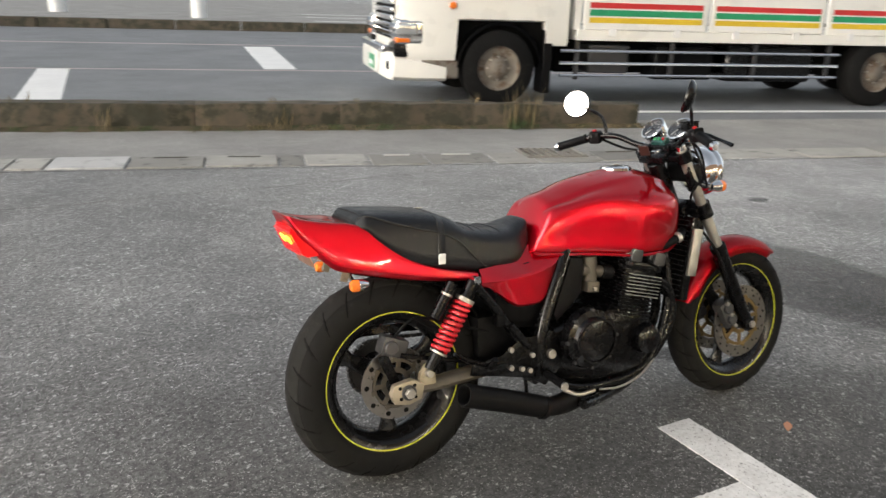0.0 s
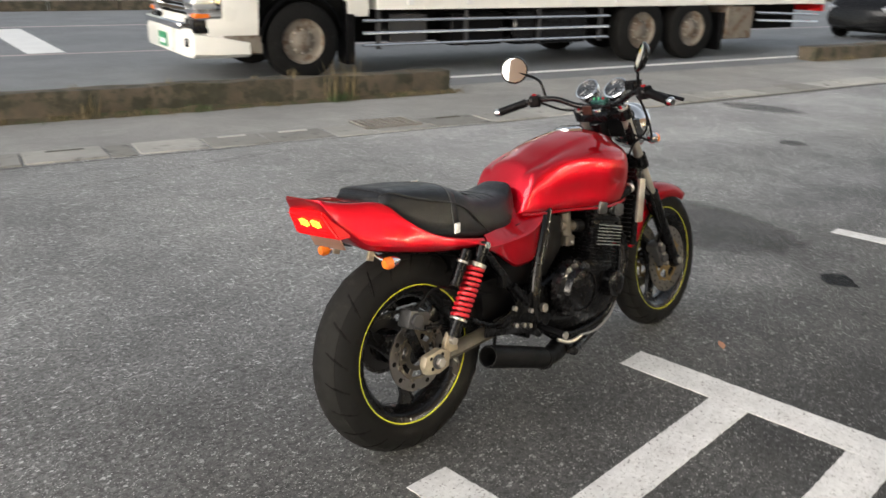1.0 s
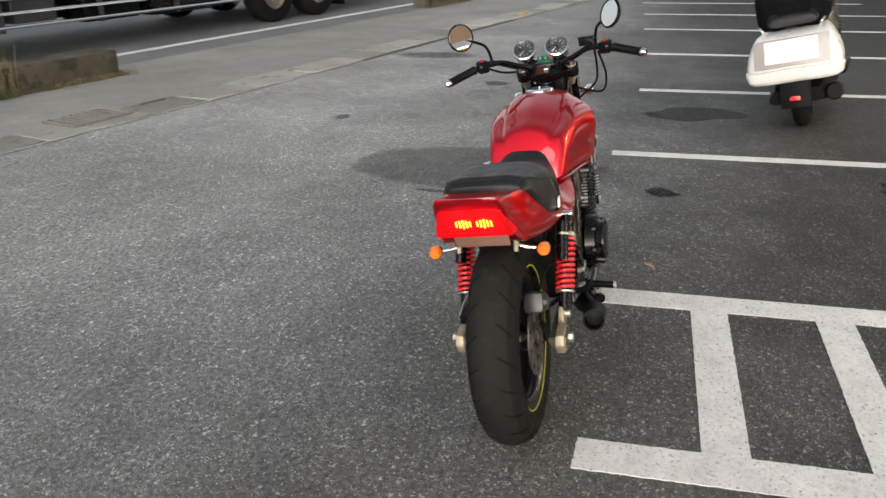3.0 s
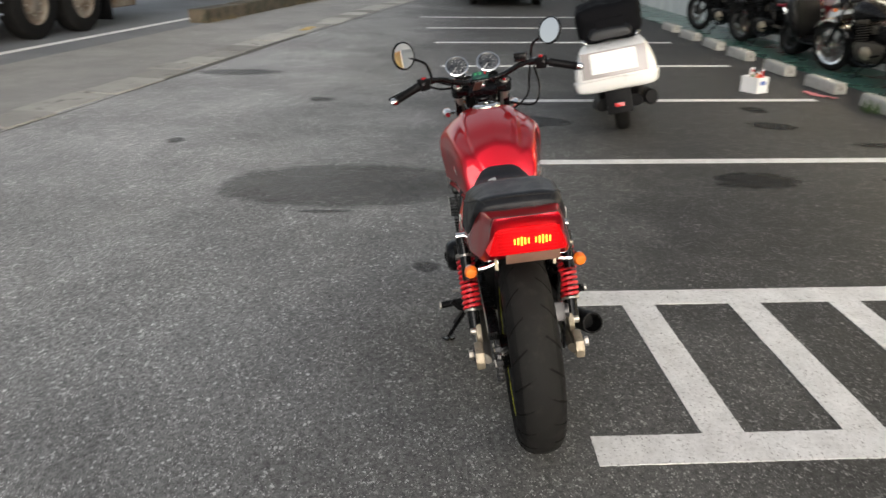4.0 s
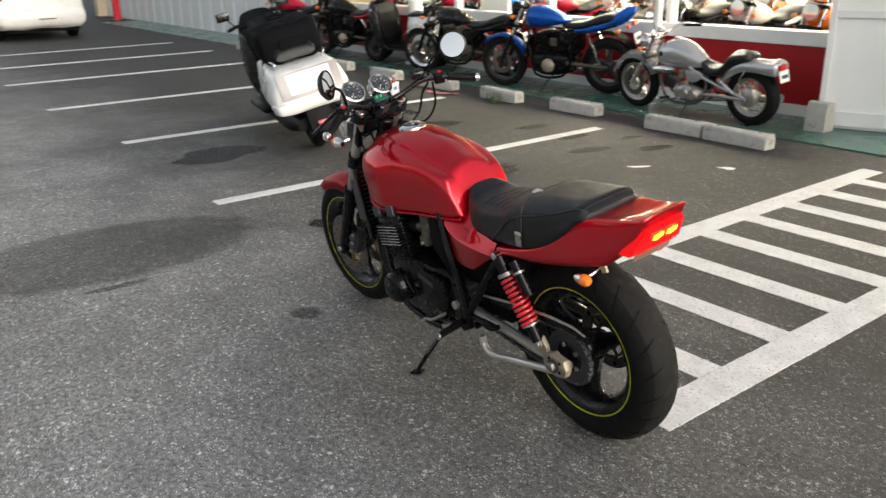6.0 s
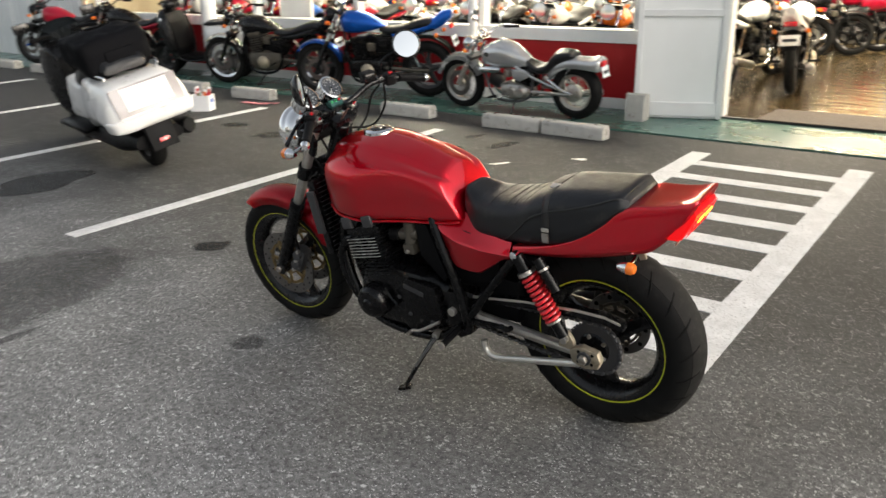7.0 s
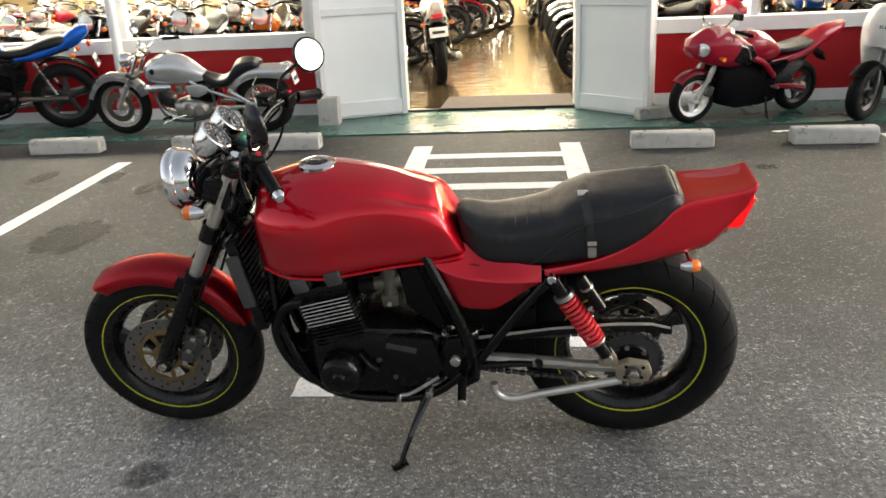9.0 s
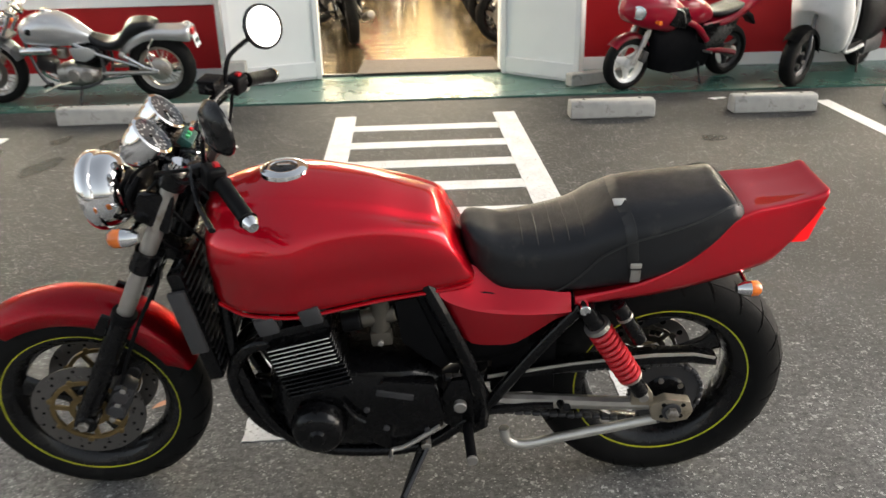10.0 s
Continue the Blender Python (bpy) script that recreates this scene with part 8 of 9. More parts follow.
scooter(m, "black scooter with a white rear body before the shop", "scooters before the shop", BLACKP, 1.15, 0.22, WHITEB)

# ---- the white touring scooter in the bay ----
TOUR = pose(5.54, 0.555, 0, -13.0, 0, -14) @ Matrix.Diagonal((1, 0.94, 1.045, 1))
big = thing("touring_scooter", TOUR, "large white scooter with a wide tail and a black bag", "scooter")
BG = lambda n, bm, mt, parent=None, lab="", ang=50: part(n, bm, mt, parent or big, lab, ang)
simple_wheel(big, 0, 0.235, 0.13, 0.15, GREYM, 5, False)
simple_wheel(big, 1.50, 0.235, 0.11, 0.16, GREYM, 5, True)


def bsec(w, z0, z1, tw=0.72):
    h = z1 - z0
    return [(0, z0), (w * 0.78, z0), (w * 0.97, z0 + 0.16 * h), (w, z0 + 0.40 * h), (w * (tw + 0.12), z0 + 0.86 * h), (w * tw, z1 - 0.008), (0, z1)]


BG("rear_body", loft([(-0.355, bsec(0.24, 0.43, 0.50)), (-0.335, bsec(0.30, 0.395, 0.56)), (-0.28, bsec(0.335, 0.385, 0.665)), (-0.20, bsec(0.345, 0.385, 0.695)), (0.05, bsec(0.335, 0.40, 0.71)), (0.30, bsec(0.29, 0.36, 0.71)), (0.50, bsec(0.24, 0.30, 0.66)), (0.62, bsec(0.20, 0.26, 0.56))], 4, 3), WHITEB, None, "wide white tail body")
SMOKED = mat("smoked_lamp", (0.33, 0.30, 0.29), 0.18, vary=0.2, scale=14, coat=0.6)
lens = BG("tail_lamp", box(0.010, 0.54, 0.200, pose(-0.331, 0.0, 0.585, 0, 22, 0), 0.004), SMOKED, None, "smoked tail lamp across the tail")
BG("sheet", box(0.004, 0.38, 0.158, pose(-0.3365, 0.0, 0.594, 0, 22, 0), 0.001), STICKER, lens, "plain white sheet over the tail lamp")
for s in (1, -1):
    BG("grab_rail", tube([(-0.16, s * 0.20, 0.705), (-0.18, s * 0.22, 0.745), (0.02, s * 0.23, 0.755), (0.22, s * 0.20, 0.735)], 0.011, 8), CHROME, None, "chrome grab rail")
BG("bumper", loft([(-0.372, bsec(0.23, 0.405, 0.475, 0.9)), (-0.345, bsec(0.32, 0.38, 0.48, 0.9)), (-0.25, bsec(0.35, 0.375, 0.485, 0.9))], 3, 3), WHITEB, None, "white rear bumper")
BG("rear_mudguard", slab([(-0.22, 0.42), (-0.32, 0.38), (-0.365, 0.20), (-0.345, 0.20), (-0.25, 0.36), (0.1, 0.40), (0.1, 0.42)], -0.11, 0.11, 0.006), PLASTIC, None, "black rear mudguard")
BG("reflector", box(0.008, 0.075, 0.030, pose(-0.362, 0, 0.265, 0, 12, 0), 0.003), REDREF, None, "red reflector")
BG("under_cover", loft([(-0.28, bsec(0.20, 0.22, 0.32)), (0.0, bsec(0.24, 0.18, 0.34)), (0.4, bsec(0.22, 0.16, 0.32)), (1.1, bsec(0.20, 0.15, 0.30))], 3, 2), PLASTIC, None, "black underside")
BG("muffler", tube([(0.35, -0.20, 0.20), (0.2, -0.24, 0.21), (-0.22, -0.265, 0.26), (-0.27, -0.268, 0.266)], [0.03, 0.06, 0.064, 0.05], 16), SOOT, None, "dark muffler")
BG("seat", loft([(-0.10, bsec(0.17, 0.74, 0.80)), (-0.02, bsec(0.20, 0.74, 0.86)), (0.25, bsec(0.21, 0.70, 0.84)), (0.40, bsec(0.20, 0.66, 0.82)), (0.55, bsec(0.19, 0.60, 0.73)), (0.78, bsec(0.14, 0.58, 0.70))], 4, 3), VINYL, None, "black stepped seat")
BG("centre_tunnel", loft([(0.6, bsec(0.16, 0.25, 0.62)), (0.9, bsec(0.15, 0.25, 0.56)), (1.1, bsec(0.18, 0.28, 0.66))], 3, 2), WHITEB)
for s in (1, -1):
    BG("floor_board", bx(0.55, 1.15, min(s * 0.14, s * 0.30), max(s * 0.14, s * 0.30), 0.26, 0.31, 0.015), PLASTIC)
BG("front_body", loft([(1.05, bsec(0.17, 0.28, 0.78)), (1.20, bsec(0.23, 0.32, 0.88)), (1.36, bsec(0.22, 0.42, 0.87)), (1.56, bsec(0.16, 0.50, 0.76)), (1.66, bsec(0.08, 0.56, 0.68))], 4, 3), BLACKP, None, "dark front body")
BG("windscreen", loft([(1.30, [(0, 0.89), (0.13, 0.87), (0.18, 0.83)]), (1.20, [(0, 1.00), (0.14, 0.98), (0.19, 0.91)]), (1.14, [(0, 1.05), (0.13, 1.03), (0.18, 0.96)])], 3, 3, cap=False), WINDOW, None, "smoked windscreen")
BG("front_mudguard", arc_guard(1.50, 0.235, 0.27, 20, 165, 0.085, 12, 0.06), BLACKP)
BG("fork", tube([(1.50, 0.08, 0.235), (1.38, 0.06, 0.50)], 0.025, 8), GREYM)
for s in (1, -1):
    g = BG("grip", tube([(1.16, s * 0.10, 0.93), (1.12, s * 0.19, 0.945), (1.05, s * 0.30, 0.935)], 0.016, 8), PLASTIC, None, "black grip")
    BG("lever", tube([(1.17, s * 0.18, 0.94), (1.14, s * 0.31, 0.925)], 0.007, 6), BLUE if s > 0 else STEEL, g, "anodised lever")
    mi = BG("mirror", tube([(1.20, s * 0.20, 0.93), (1.18, s * 0.27, 1.02)], 0.007, 6), BLACK)
    BG("mirror_shell", box(0.02, 0.13, 0.075, pose(1.17, s * 0.30, 1.045), 0.01), BLACKP, mi)
bag = thing("bag", TOUR, "black cloth bag strapped on the scooter seat", "bag")
bag_bm = loft([(-0.06, bsec(0.20, 0.74, 0.90, 0.85)), (-0.02, bsec(0.265, 0.72, 0.975, 0.85)), (0.20, bsec(0.275, 0.77, 1.015, 0.85)), (0.42, bsec(0.27, 0.80, 0.99, 0.85)), (0.49, bsec(0.20, 0.81, 0.92, 0.85))], 6, 5)
for v in bag_bm.verts:
    k = noise.noise(v.co * 7.0) + 0.5 * noise.noise(v.co * 17.0)
    v.co += Vector((0.4 * k, 0.5 * k * (1 if v.co.y > 0 else -1), k)) * 0.022
part("body", bag_bm, TARP, bag, "", 80)
part("pocket", bx(-0.078, -0.04, -0.13, 0.11, 0.77, 0.89, 0.012, 2), TARP, bag)
part("strap", tube([(0.24, -0.280, 0.82), (0.24, -0.235, 0.985), (0.24, 0, 1.022), (0.24, 0.235, 0.985), (0.24, 0.280, 0.82)], 0.012, 8, flat=0.4), PLASTIC, bag)

# ---- bikes inside the shop ----
GI = "motorcycles on show inside the shop"
show = [
    road_bike(pose(6.0, -5.6, 0.03, -5, 0, 88), "black naked motorcycle on show", GI, spokes=5),
    road_bike(pose(7.0, -5.6, 0.03, -5, 0, 92), "silver cruiser motorcycle on show", GI, tank_mat=SILVER, guard_mat=CHROME, tail_mat=SILVER, style="cruiser", seat_z=0.68, spokes=24),
    road_bike(pose(8.0, -5.6, 0.03, -5, 0, 85), "red sports motorcycle on show", GI, tank_mat=RED2, guard_mat=RED2, tail_mat=RED2, style="sport", spokes=3),
    road_bike(pose(5.0, -5.6, 0.03, -5, 0, 90), "cream white motorcycle on show", GI, tank_mat=WHITEB, guard_mat=CHROME, tail_mat=WHITEB, rim_mat=CHROME, spokes=24),
]
show.append(road_bike(pose(9.0, -5.5, 0.03, -5, 0, 86), "blue naked motorcycle on show", GI, tank_mat=BLUE, guard_mat=CHROME, tail_mat=SILVER, rim_mat=CHROME, spokes=24, plate=False))
show.append(road_bike(pose(4.2, -5.5, 0.03, -5, 0, 95), "orange motorcycle with chrome fittings on show", GI, tank_mat=AMBER, guard_mat=CHROME, tail_mat=CHROME, rim_mat=CHROME, engine_mat=STEEL, spokes=24, plate=False))
show.append(road_bike(pose(3.75, -5.45, 0.03, -5, 0, 100), "red classic motorcycle with chrome fittings on show", GI, tank_mat=RED2, guard_mat=CHROME, tail_mat=SILVER, rim_mat=CHROME, engine_mat=STEEL, spokes=24, plate=False))
rnd = random.Random(11)
for x in (9.8, 10.6, 11.4, 12.0, -0.9, -1.7, -2.5, -3.3, -4.1):
    copy_thing(show[rnd.choice((0, 1, 2, 3, 4, 5, 6, 6))], pose(x, -5.6, 0.03, -5, 0, rnd.uniform(80, 100)))
for y in (-6.9, -8.6):
    for i in range(10):
        copy_thing(show[rnd.choice((1, 1, 3, 3, 4, 5, 6, 2))], pose(4.25 + 0.75 * i + rnd.uniform(-0.08, 0.08), y, 0.03, -5, 0, rnd.uniform(75, 105)))
    for i in range(4):
        copy_thing(show[rnd.choice((1, 1, 3, 3, 4, 5, 6, 2))], pose(-1.2 - 0.8 * i, y, 0.03, -5, 0, rnd.uniform(80, 100)))
for i in range(8):
    y = -5.9 - 0.72 * i
    copy_thing(show[(0, 1, 0, 3, 6, 0, 1, 0)[i]], pose(-0.72, y + 0.9, 0.03, -5, 0, rnd.uniform(-4, 10)))
road_bike(pose(2.20, -5.10, 0.03, -4, 0, -82), "cream white motorcycle with a blank white plate inside the entrance", GI, tank_mat=WHITEB, guard_mat=WHITEB, tail_mat=WHITEB, rim_mat=GREYM, spokes=5)
copy_thing(show[3], pose(2.95, -5.25, 0.03, -5, 0, -96))
for x, y, a, k in ((4.05, -6.4, 196, 0), (4.15, -7.2, 200, 0), (4.05, -8.1, 200, 1), (3.62, -8.75, 201, 0), (3.36, -9.45, 202, 2), (3.12, -10.15, 204, 3), (2.86, -10.9, 204, 4), (2.7, -11.6, 206, 6)):
    copy_thing(show[k], pose(x, y, 0.03, -5, 0, a))
copy_thing(show[0], pose(1.62, -12.7, 0.03, -5, 0, -88))
for x, y, a, k in ((0.45, -11.3, 84, 6), (1.05, -11.5, 96, 0), (3.3, -12.2, 92, 2)):
    copy_thing(show[k], pose(x, y - 0.5, 0.03, -5, 0, a))

# ---- traffic and parked vehicles ----
def road_wheel(top, x, y, R, w, rim, side, hubm):
    t = part("wheel", at(lathe([(R * 0.58, -w / 2), (R * 0.9, -w / 2), (R * 0.98, -w * 0.42), (R, -w * 0.3), (R, w * 0.3), (R * 0.98, w * 0.42), (R * 0.9, w / 2), (R * 0.58, w / 2)], 32, None, close=True), x, y, R), RUBBER, top)
    part("rim", at(lathe([(R * 0.60, side * w * 0.48), (R * 0.52, side * w * 0.30), (R * 0.34, side * w * 0.22), (R * 0.24, side * w * 0.40), (R * 0.10, side * w * 0.46), (0, side * w * 0.46)], 28), x, y, R), hubm, t)
    bolts = []
    for i in range(8):
        a = 2 * math.pi * i / 8
        bolts.append(drum((R * 0.30 * math.cos(a), side * w * 0.25, R * 0.30 * math.sin(a)), (R * 0.30 * math.cos(a), side * w * 0.36, R * 0.30 * math.sin(a)), R * 0.03, 6))
    part("wheel_nuts", at(merge(*bolts), x, y, R), STEEL, t)
    return t


truck = thing("truck", ROADM @ pose(5.28, 4.72, 0.008, 0, 0, 180), "cream white flatbed truck with striped side gates on the road", "truck")
T = lambda n, bm, mt, parent=None, lab="", ang=38: part(n, bm, mt, parent or truck, lab, ang)
for s in (1, -1):
    for x in (0, -5.85, -7.0):
        road_wheel(truck, x, s * 1.06, 0.50, 0.30, 0.3, s, DIRTW)
T("chassis_rail", bx(-10.3, 0.9, 0.35, 0.45, 0.62, 0.85), BLACK)
T("chassis_rail", bx(-10.3, 0.9, -0.45, -0.35, 0.62, 0.85), BLACK)
cab = T("cab", loft([(1.32, [(0, 0.62), (1.10, 0.62), (1.17, 0.70), (1.17, 1.6), (1.10, 2.5), (0, 2.55)]), (1.22, [(0, 0.58), (1.20, 0.58), (1.23, 0.7), (1.23, 1.6), (1.18, 2.7), (0, 2.75)]), (0.60, [(0, 0.58), (1.20, 0.58), (1.235, 0.7), (1.235, 1.6), (1.2, 2.8), (0, 2.85)]), (0.58, [(0, 1.10), (1.20, 1.10), (1.235, 1.12), (1.235, 1.6), (1.2, 2.8), (0, 2.85)]), (-0.60, [(0, 1.10), (1.2, 1.10), (1.235, 1.12), (1.235, 1.6), (1.2, 2.8), (0, 2.85)]), (-0.62, [(0, 0.80), (1.2, 0.80), (1.235, 0.86), (1.235, 1.6), (1.2, 2.8), (0, 2.85)]), (-0.92, [(0, 0.80), (1.2, 0.80), (1.235, 0.86), (1.235, 1.6), (1.2, 2.8), (0, 2.85)])], 1, 1), TRUCKW, None, "cream white cab")
for s in (1, -1):
    T("wheel_arch", at(arc_guard(0, 0.50, 0.60, 0, 180, 0.15, 16, 0.05), 0, s * 1.08, 0), PLASTIC, cab, "black wheel arch")
    T("arch_flap", bx(-0.72, -0.60, min(s * 0.88, s * 1.22), max(s * 0.88, s * 1.22), 0.18, 1.0, 0.01), PLASTIC, cab)
    T("door_step", bx(0.55, 1.05, min(s * 1.0, s * 1.22), max(s * 1.0, s * 1.22), 0.36, 0.60, 0.02), DIRTW, cab, "dirty cab step")
    T("side_window", slab([(0.95, 1.75), (0.95, 2.45), (0.0, 2.5), (-0.5, 2.5), (-0.5, 1.75)], s * 1.225, s * 1.243), WINDOW, cab)
    T("headlight_housing", bx(1.02, 1.375, min(s * 0.78, s * 1.235), max(s * 0.78, s * 1.235), 0.78, 1.10, 0.05, 3), CHROME, cab, "chrome headlight housing")
    lamp_ = T("headlight", bx(1.10, 1.39, min(s * 0.84, s * 1.245), max(s * 0.84, s * 1.245), 0.90, 1.06, 0.05, 3), GLASS, cab, "clear headlight")
    for y in (0.93, 1.10):
        T("reflector", lathe([(0.0, 0.02), (0.055, 0.03), (0.062, 0.0)], 16, pose(1.385, s * y, 0.98, 0, 0, -90)), CHROME, lamp_)
    T("side_marker", bx(1.2, 1.385, min(s * 1.04, s * 1.24), max(s * 1.04, s * 1.24), 0.81, 0.87, 0.01), AMBER, cab, "amber corner lamp")
    T("side_signal", drum((0.66, s * 1.23, 1.28), (0.66, s * 1.26, 1.28), 0.045, 12), AMBER, cab, "amber side lamp")
# solid near-black block in place of the shade inside the wheel housing
T("arch_shade_block", bx(-0.60, 0.585, -1.10, 1.10, 0.55, 1.105), BLACKHOLE, cab, "near-black block for the shade in the wheel housing")
for i in range(6):
    T("grille_slat", bx(1.30, 1.37, -0.78, 0.78, 0.86 + i * 0.10, 0.93 + i * 0.10, 0.012), CHROME, cab, "chrome grille slat")
# near-black sheet for the shade between the slats
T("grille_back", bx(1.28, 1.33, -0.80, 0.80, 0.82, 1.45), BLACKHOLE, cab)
T("bumper", loft([(1.50, [(0, 0.36), (0.9, 0.36), (0.98, 0.40), (0.98, 0.60), (0.9, 0.66), (0, 0.66)]), (1.40, [(0, 0.33), (1.12, 0.33), (1.19, 0.38), (1.19, 0.62), (1.12, 0.68), (0, 0.68)]), (0.72, [(0, 0.33), (1.18, 0.33), (1.24, 0.37), (1.24, 0.50), (1.2, 0.52), (0, 0.52)])], 2, 1), TRUCKW, cab, "white bumper")
T("bumper_trim", bx(1.36, 1.515, -0.95, 0.95, 0.66, 0.76, 0.02), CHROME, cab, "chrome bumper trim")
for s in (1, -1):
    T("fog_lamp", bx(1.40, 1.48, min(s * 0.86, s * 1.12), max(s * 0.86, s * 1.12), 0.46, 0.58, 0.02), BLACKP, cab)
pl = T("plate", bx(1.505, 1.515, -0.22, 0.22, 0.40, 0.58), GREENT, cab, "green plate")
T("plate_bar", bx(1.513, 1.519, -0.16, 0.16, 0.44, 0.50), STICKER, pl)
T("windscreen", bx(1.24, 1.29, -1.05, 1.05, 1.65, 2.45, 0.01), WINDOW, cab)
bed = T("bed", bx(-10.4, -1.05, -1.23, 1.23, 0.88, 1.02, 0.01), TRUCKW, None, "white flatbed floor")
for s in (1, -1):
    x = -1.1
    for i in range(5):
        e = x - 1.85
        gt_ = T("side_gate", bx(e + 0.03, x - 0.03, min(s * 1.20, s * 1.245), max(s * 1.20, s * 1.245), 1.02, 1.75, 0.01), TRUCKW, bed, "white side gate")
        for z0, z1, mm in ((1.30, 1.37, REDT), (1.20, 1.28, GREENT), (1.11, 1.18, YELT)):
            T("stripe", bx(e + 0.10, x - 0.10, min(s * 1.244, s * 1.2485), max(s * 1.244, s * 1.2485), z0, z1), mm, gt_)
        T("hinge", bx(e + 0.4, e + 0.5, min(s * 1.22, s * 1.255), max(s * 1.22, s * 1.255), 0.94, 1.05, 0.006), GREYWHITE, bed)
        T("hinge", bx(x - 0.5, x - 0.4, min(s * 1.22, s * 1.255), max(s * 1.22, s * 1.255), 0.94, 1.05, 0.006), GREYWHITE, bed)
        x = e
    for z in (0.42, 0.58, 0.74):
        T("guard_rail", tube([(-0.85, s * 1.18, z), (-5.15, s * 1.18, z)], 0.022, 8), CHROME, None, "steel side guard rail")
    for x in (-1.1, -2.5, -3.8, -5.0):
        T("guard_post", bx(x - 0.03, x + 0.03, min(s * 1.12, s * 1.16), max(s * 1.12, s * 1.16), 0.36, 0.90), GREYM)
    for z in (0.55, 0.68):
        T("rear_guard_rail", tube([(-8.6, s * 1.18, z + 0.06), (-10.3, s * 1.18, z)], 0.022, 8), CHROME)
    T("mud_flap", bx(-7.75, -7.70, min(s * 0.85, s * 1.2), max(s * 0.85, s * 1.2), 0.12, 0.75), PLASTIC)
    T("rear_box", bx(-8.5, -7.85, min(s * 0.7, s * 1.2), max(s * 0.7, s * 1.2), 0.30, 0.86, 0.02), DIRTW, None, "dirty steel side panel")
    T("tank_box", bx(-4.8, -3.4, min(s * 0.6, s * 1.1), max(s * 0.6, s * 1.1), 0.34, 0.84, 0.04), BLACKP, None, "black fuel tank")
    T("tool_box", bx(-3.2, -2.3, min(s * 0.6, s * 1.08), max(s * 0.6, s * 1.08), 0.36, 0.82, 0.03), PLASTIC)
    T("battery_box", bx(-1.9, -1.3, min(s * 0.6, s * 1.08), max(s * 0.6, s * 1.08), 0.44, 0.82, 0.02), GREYM)
    T("arch_rear", at(arc_guard(-6.4, 0.50, 0.62, 60, 120, 0.18, 10, 0.01), 0, s * 1.06, 0), PLASTIC)
for x in (0, -5.85, -7.0):
    T("axle", drum((x, -1.0, 0.5), (x, 1.0, 0.5), 0.09, 12), BLACK)
for s in (1, -1):
    T("rear_lamp", bx(-10.5, -10.42, min(s * 0.5, s * 1.15), max(s * 0.5, s * 1.15), 0.74, 0.86), REDREF)
# solid near-black block in place of the shade below the bed
T("bed_shade_block", bx(-10.2, -0.95, -0.72, 0.72, 0.42, 0.87), BLACKHOLE, None, "near-black block for the shade under the truck bed")
for s in (1, -1):
    T("lamp_recess", bx(0.98, 1.405, min(s * 0.80, s * 1.215), max(s * 0.80, s * 1.215), 0.63, 0.80, 0.03, 2), BLACKP, cab, "dark lamp recess")
T("tail_gate", bx(-10.45, -10.38, -1.2, 1.2, 1.02, 1.75), TRUCKW, bed)
T("head_board", bx(-1.1, -1.0, -1.2, 1.2, 1.02, 2.3), TRUCKW, bed)


def car(m, label, paint, van=False):
    """A parked car: middle of the rear axle at the origin, x ahead."""
    top = thing("car", m, label, "car")
    P = lambda n, bm, mt, parent=None, lab="", ang=45: part(n, bm, mt, parent or top, lab, ang)

    def cs(w, z0, z1, zs, tw):
        return [(0, z0), (w * 0.9, z0), (w, z0 + 0.12), (w, zs), (w * tw, z1 - 0.05), (w * tw * 0.8, z1), (0, z1)]
    h = 1.75 if van else 1.45
    b = P("body", loft([(-0.80, cs(0.74, 0.36, 0.75, 0.55, 0.95)), (-0.74, cs(0.80, 0.26, h - 0.30, 0.85, 0.86)), (-0.60, cs(0.83, 0.22, h - 0.05, 0.92, 0.82)), (0.4, cs(0.84, 0.20, h, 0.92, 0.80)), (1.6, cs(0.84, 0.20, h - 0.03, 0.92, 0.80)), (2.15, cs(0.84, 0.20, 1.05, 0.88, 0.86)), (2.9, cs(0.82, 0.22, 0.90, 0.74, 0.92)), (3.12, cs(0.72, 0.30, 0.66, 0.52, 0.95))], 3, 2), paint)
    for x in (0, 2.5):
        for s in (1, -1):
            road_wheel(top, x, s * 0.74, 0.31, 0.19, 0.2, s, STEEL)
            P("wheel_arch", at(arc_guard(x, 0.31, 0.35, 0, 180, 0.03, 14, 0.01), 0, s * 0.832, 0), BLACKP)
    P("rear_window", box(0.02, 1.25, 0.42, pose(-0.745, 0, h - 0.42, 0, 12, 0), 0.02), WINDOW, b)
    P("windscreen", box(0.02, 1.25, 0.62, pose(1.95, 0, h - 0.28, 0, -52, 0), 0.02), WINDOW, b)
    for s in (1, -1):
        P("side_window", slab([(-0.45, 0.98), (-0.40, h - 0.14), (1.5, h - 0.14), (1.85, 0.98)], s * 0.755, s * 0.795), WINDOW, b)
        P("tail_lamp", box(0.05, 0.14, 0.34, pose(-0.755, s * 0.70, 0.95, 0, 6, s * 12), 0.02), REDREF, b, "red tail lamp")
        P("headlight", box(0.16, 0.30, 0.14, pose(3.02, s * 0.60, 0.66, 0, 15, -s * 20), 0.04), GLASS, b)
    P("bumper", loft([(-0.88, cs(0.62, 0.38, 0.56, 0.5, 0.97)), (-0.80, cs(0.82, 0.28, 0.62, 0.52, 0.97)), (-0.55, cs(0.845, 0.26, 0.64, 0.54, 0.98))], 3, 2), paint, b)
    P("bumper_slot", bx(-0.90, -0.87, -0.22, 0.10, 0.415, 0.43), BLACKP, b)
    # near-black block in place of the shade below the car
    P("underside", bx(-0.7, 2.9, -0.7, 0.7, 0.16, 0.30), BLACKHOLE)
    return top


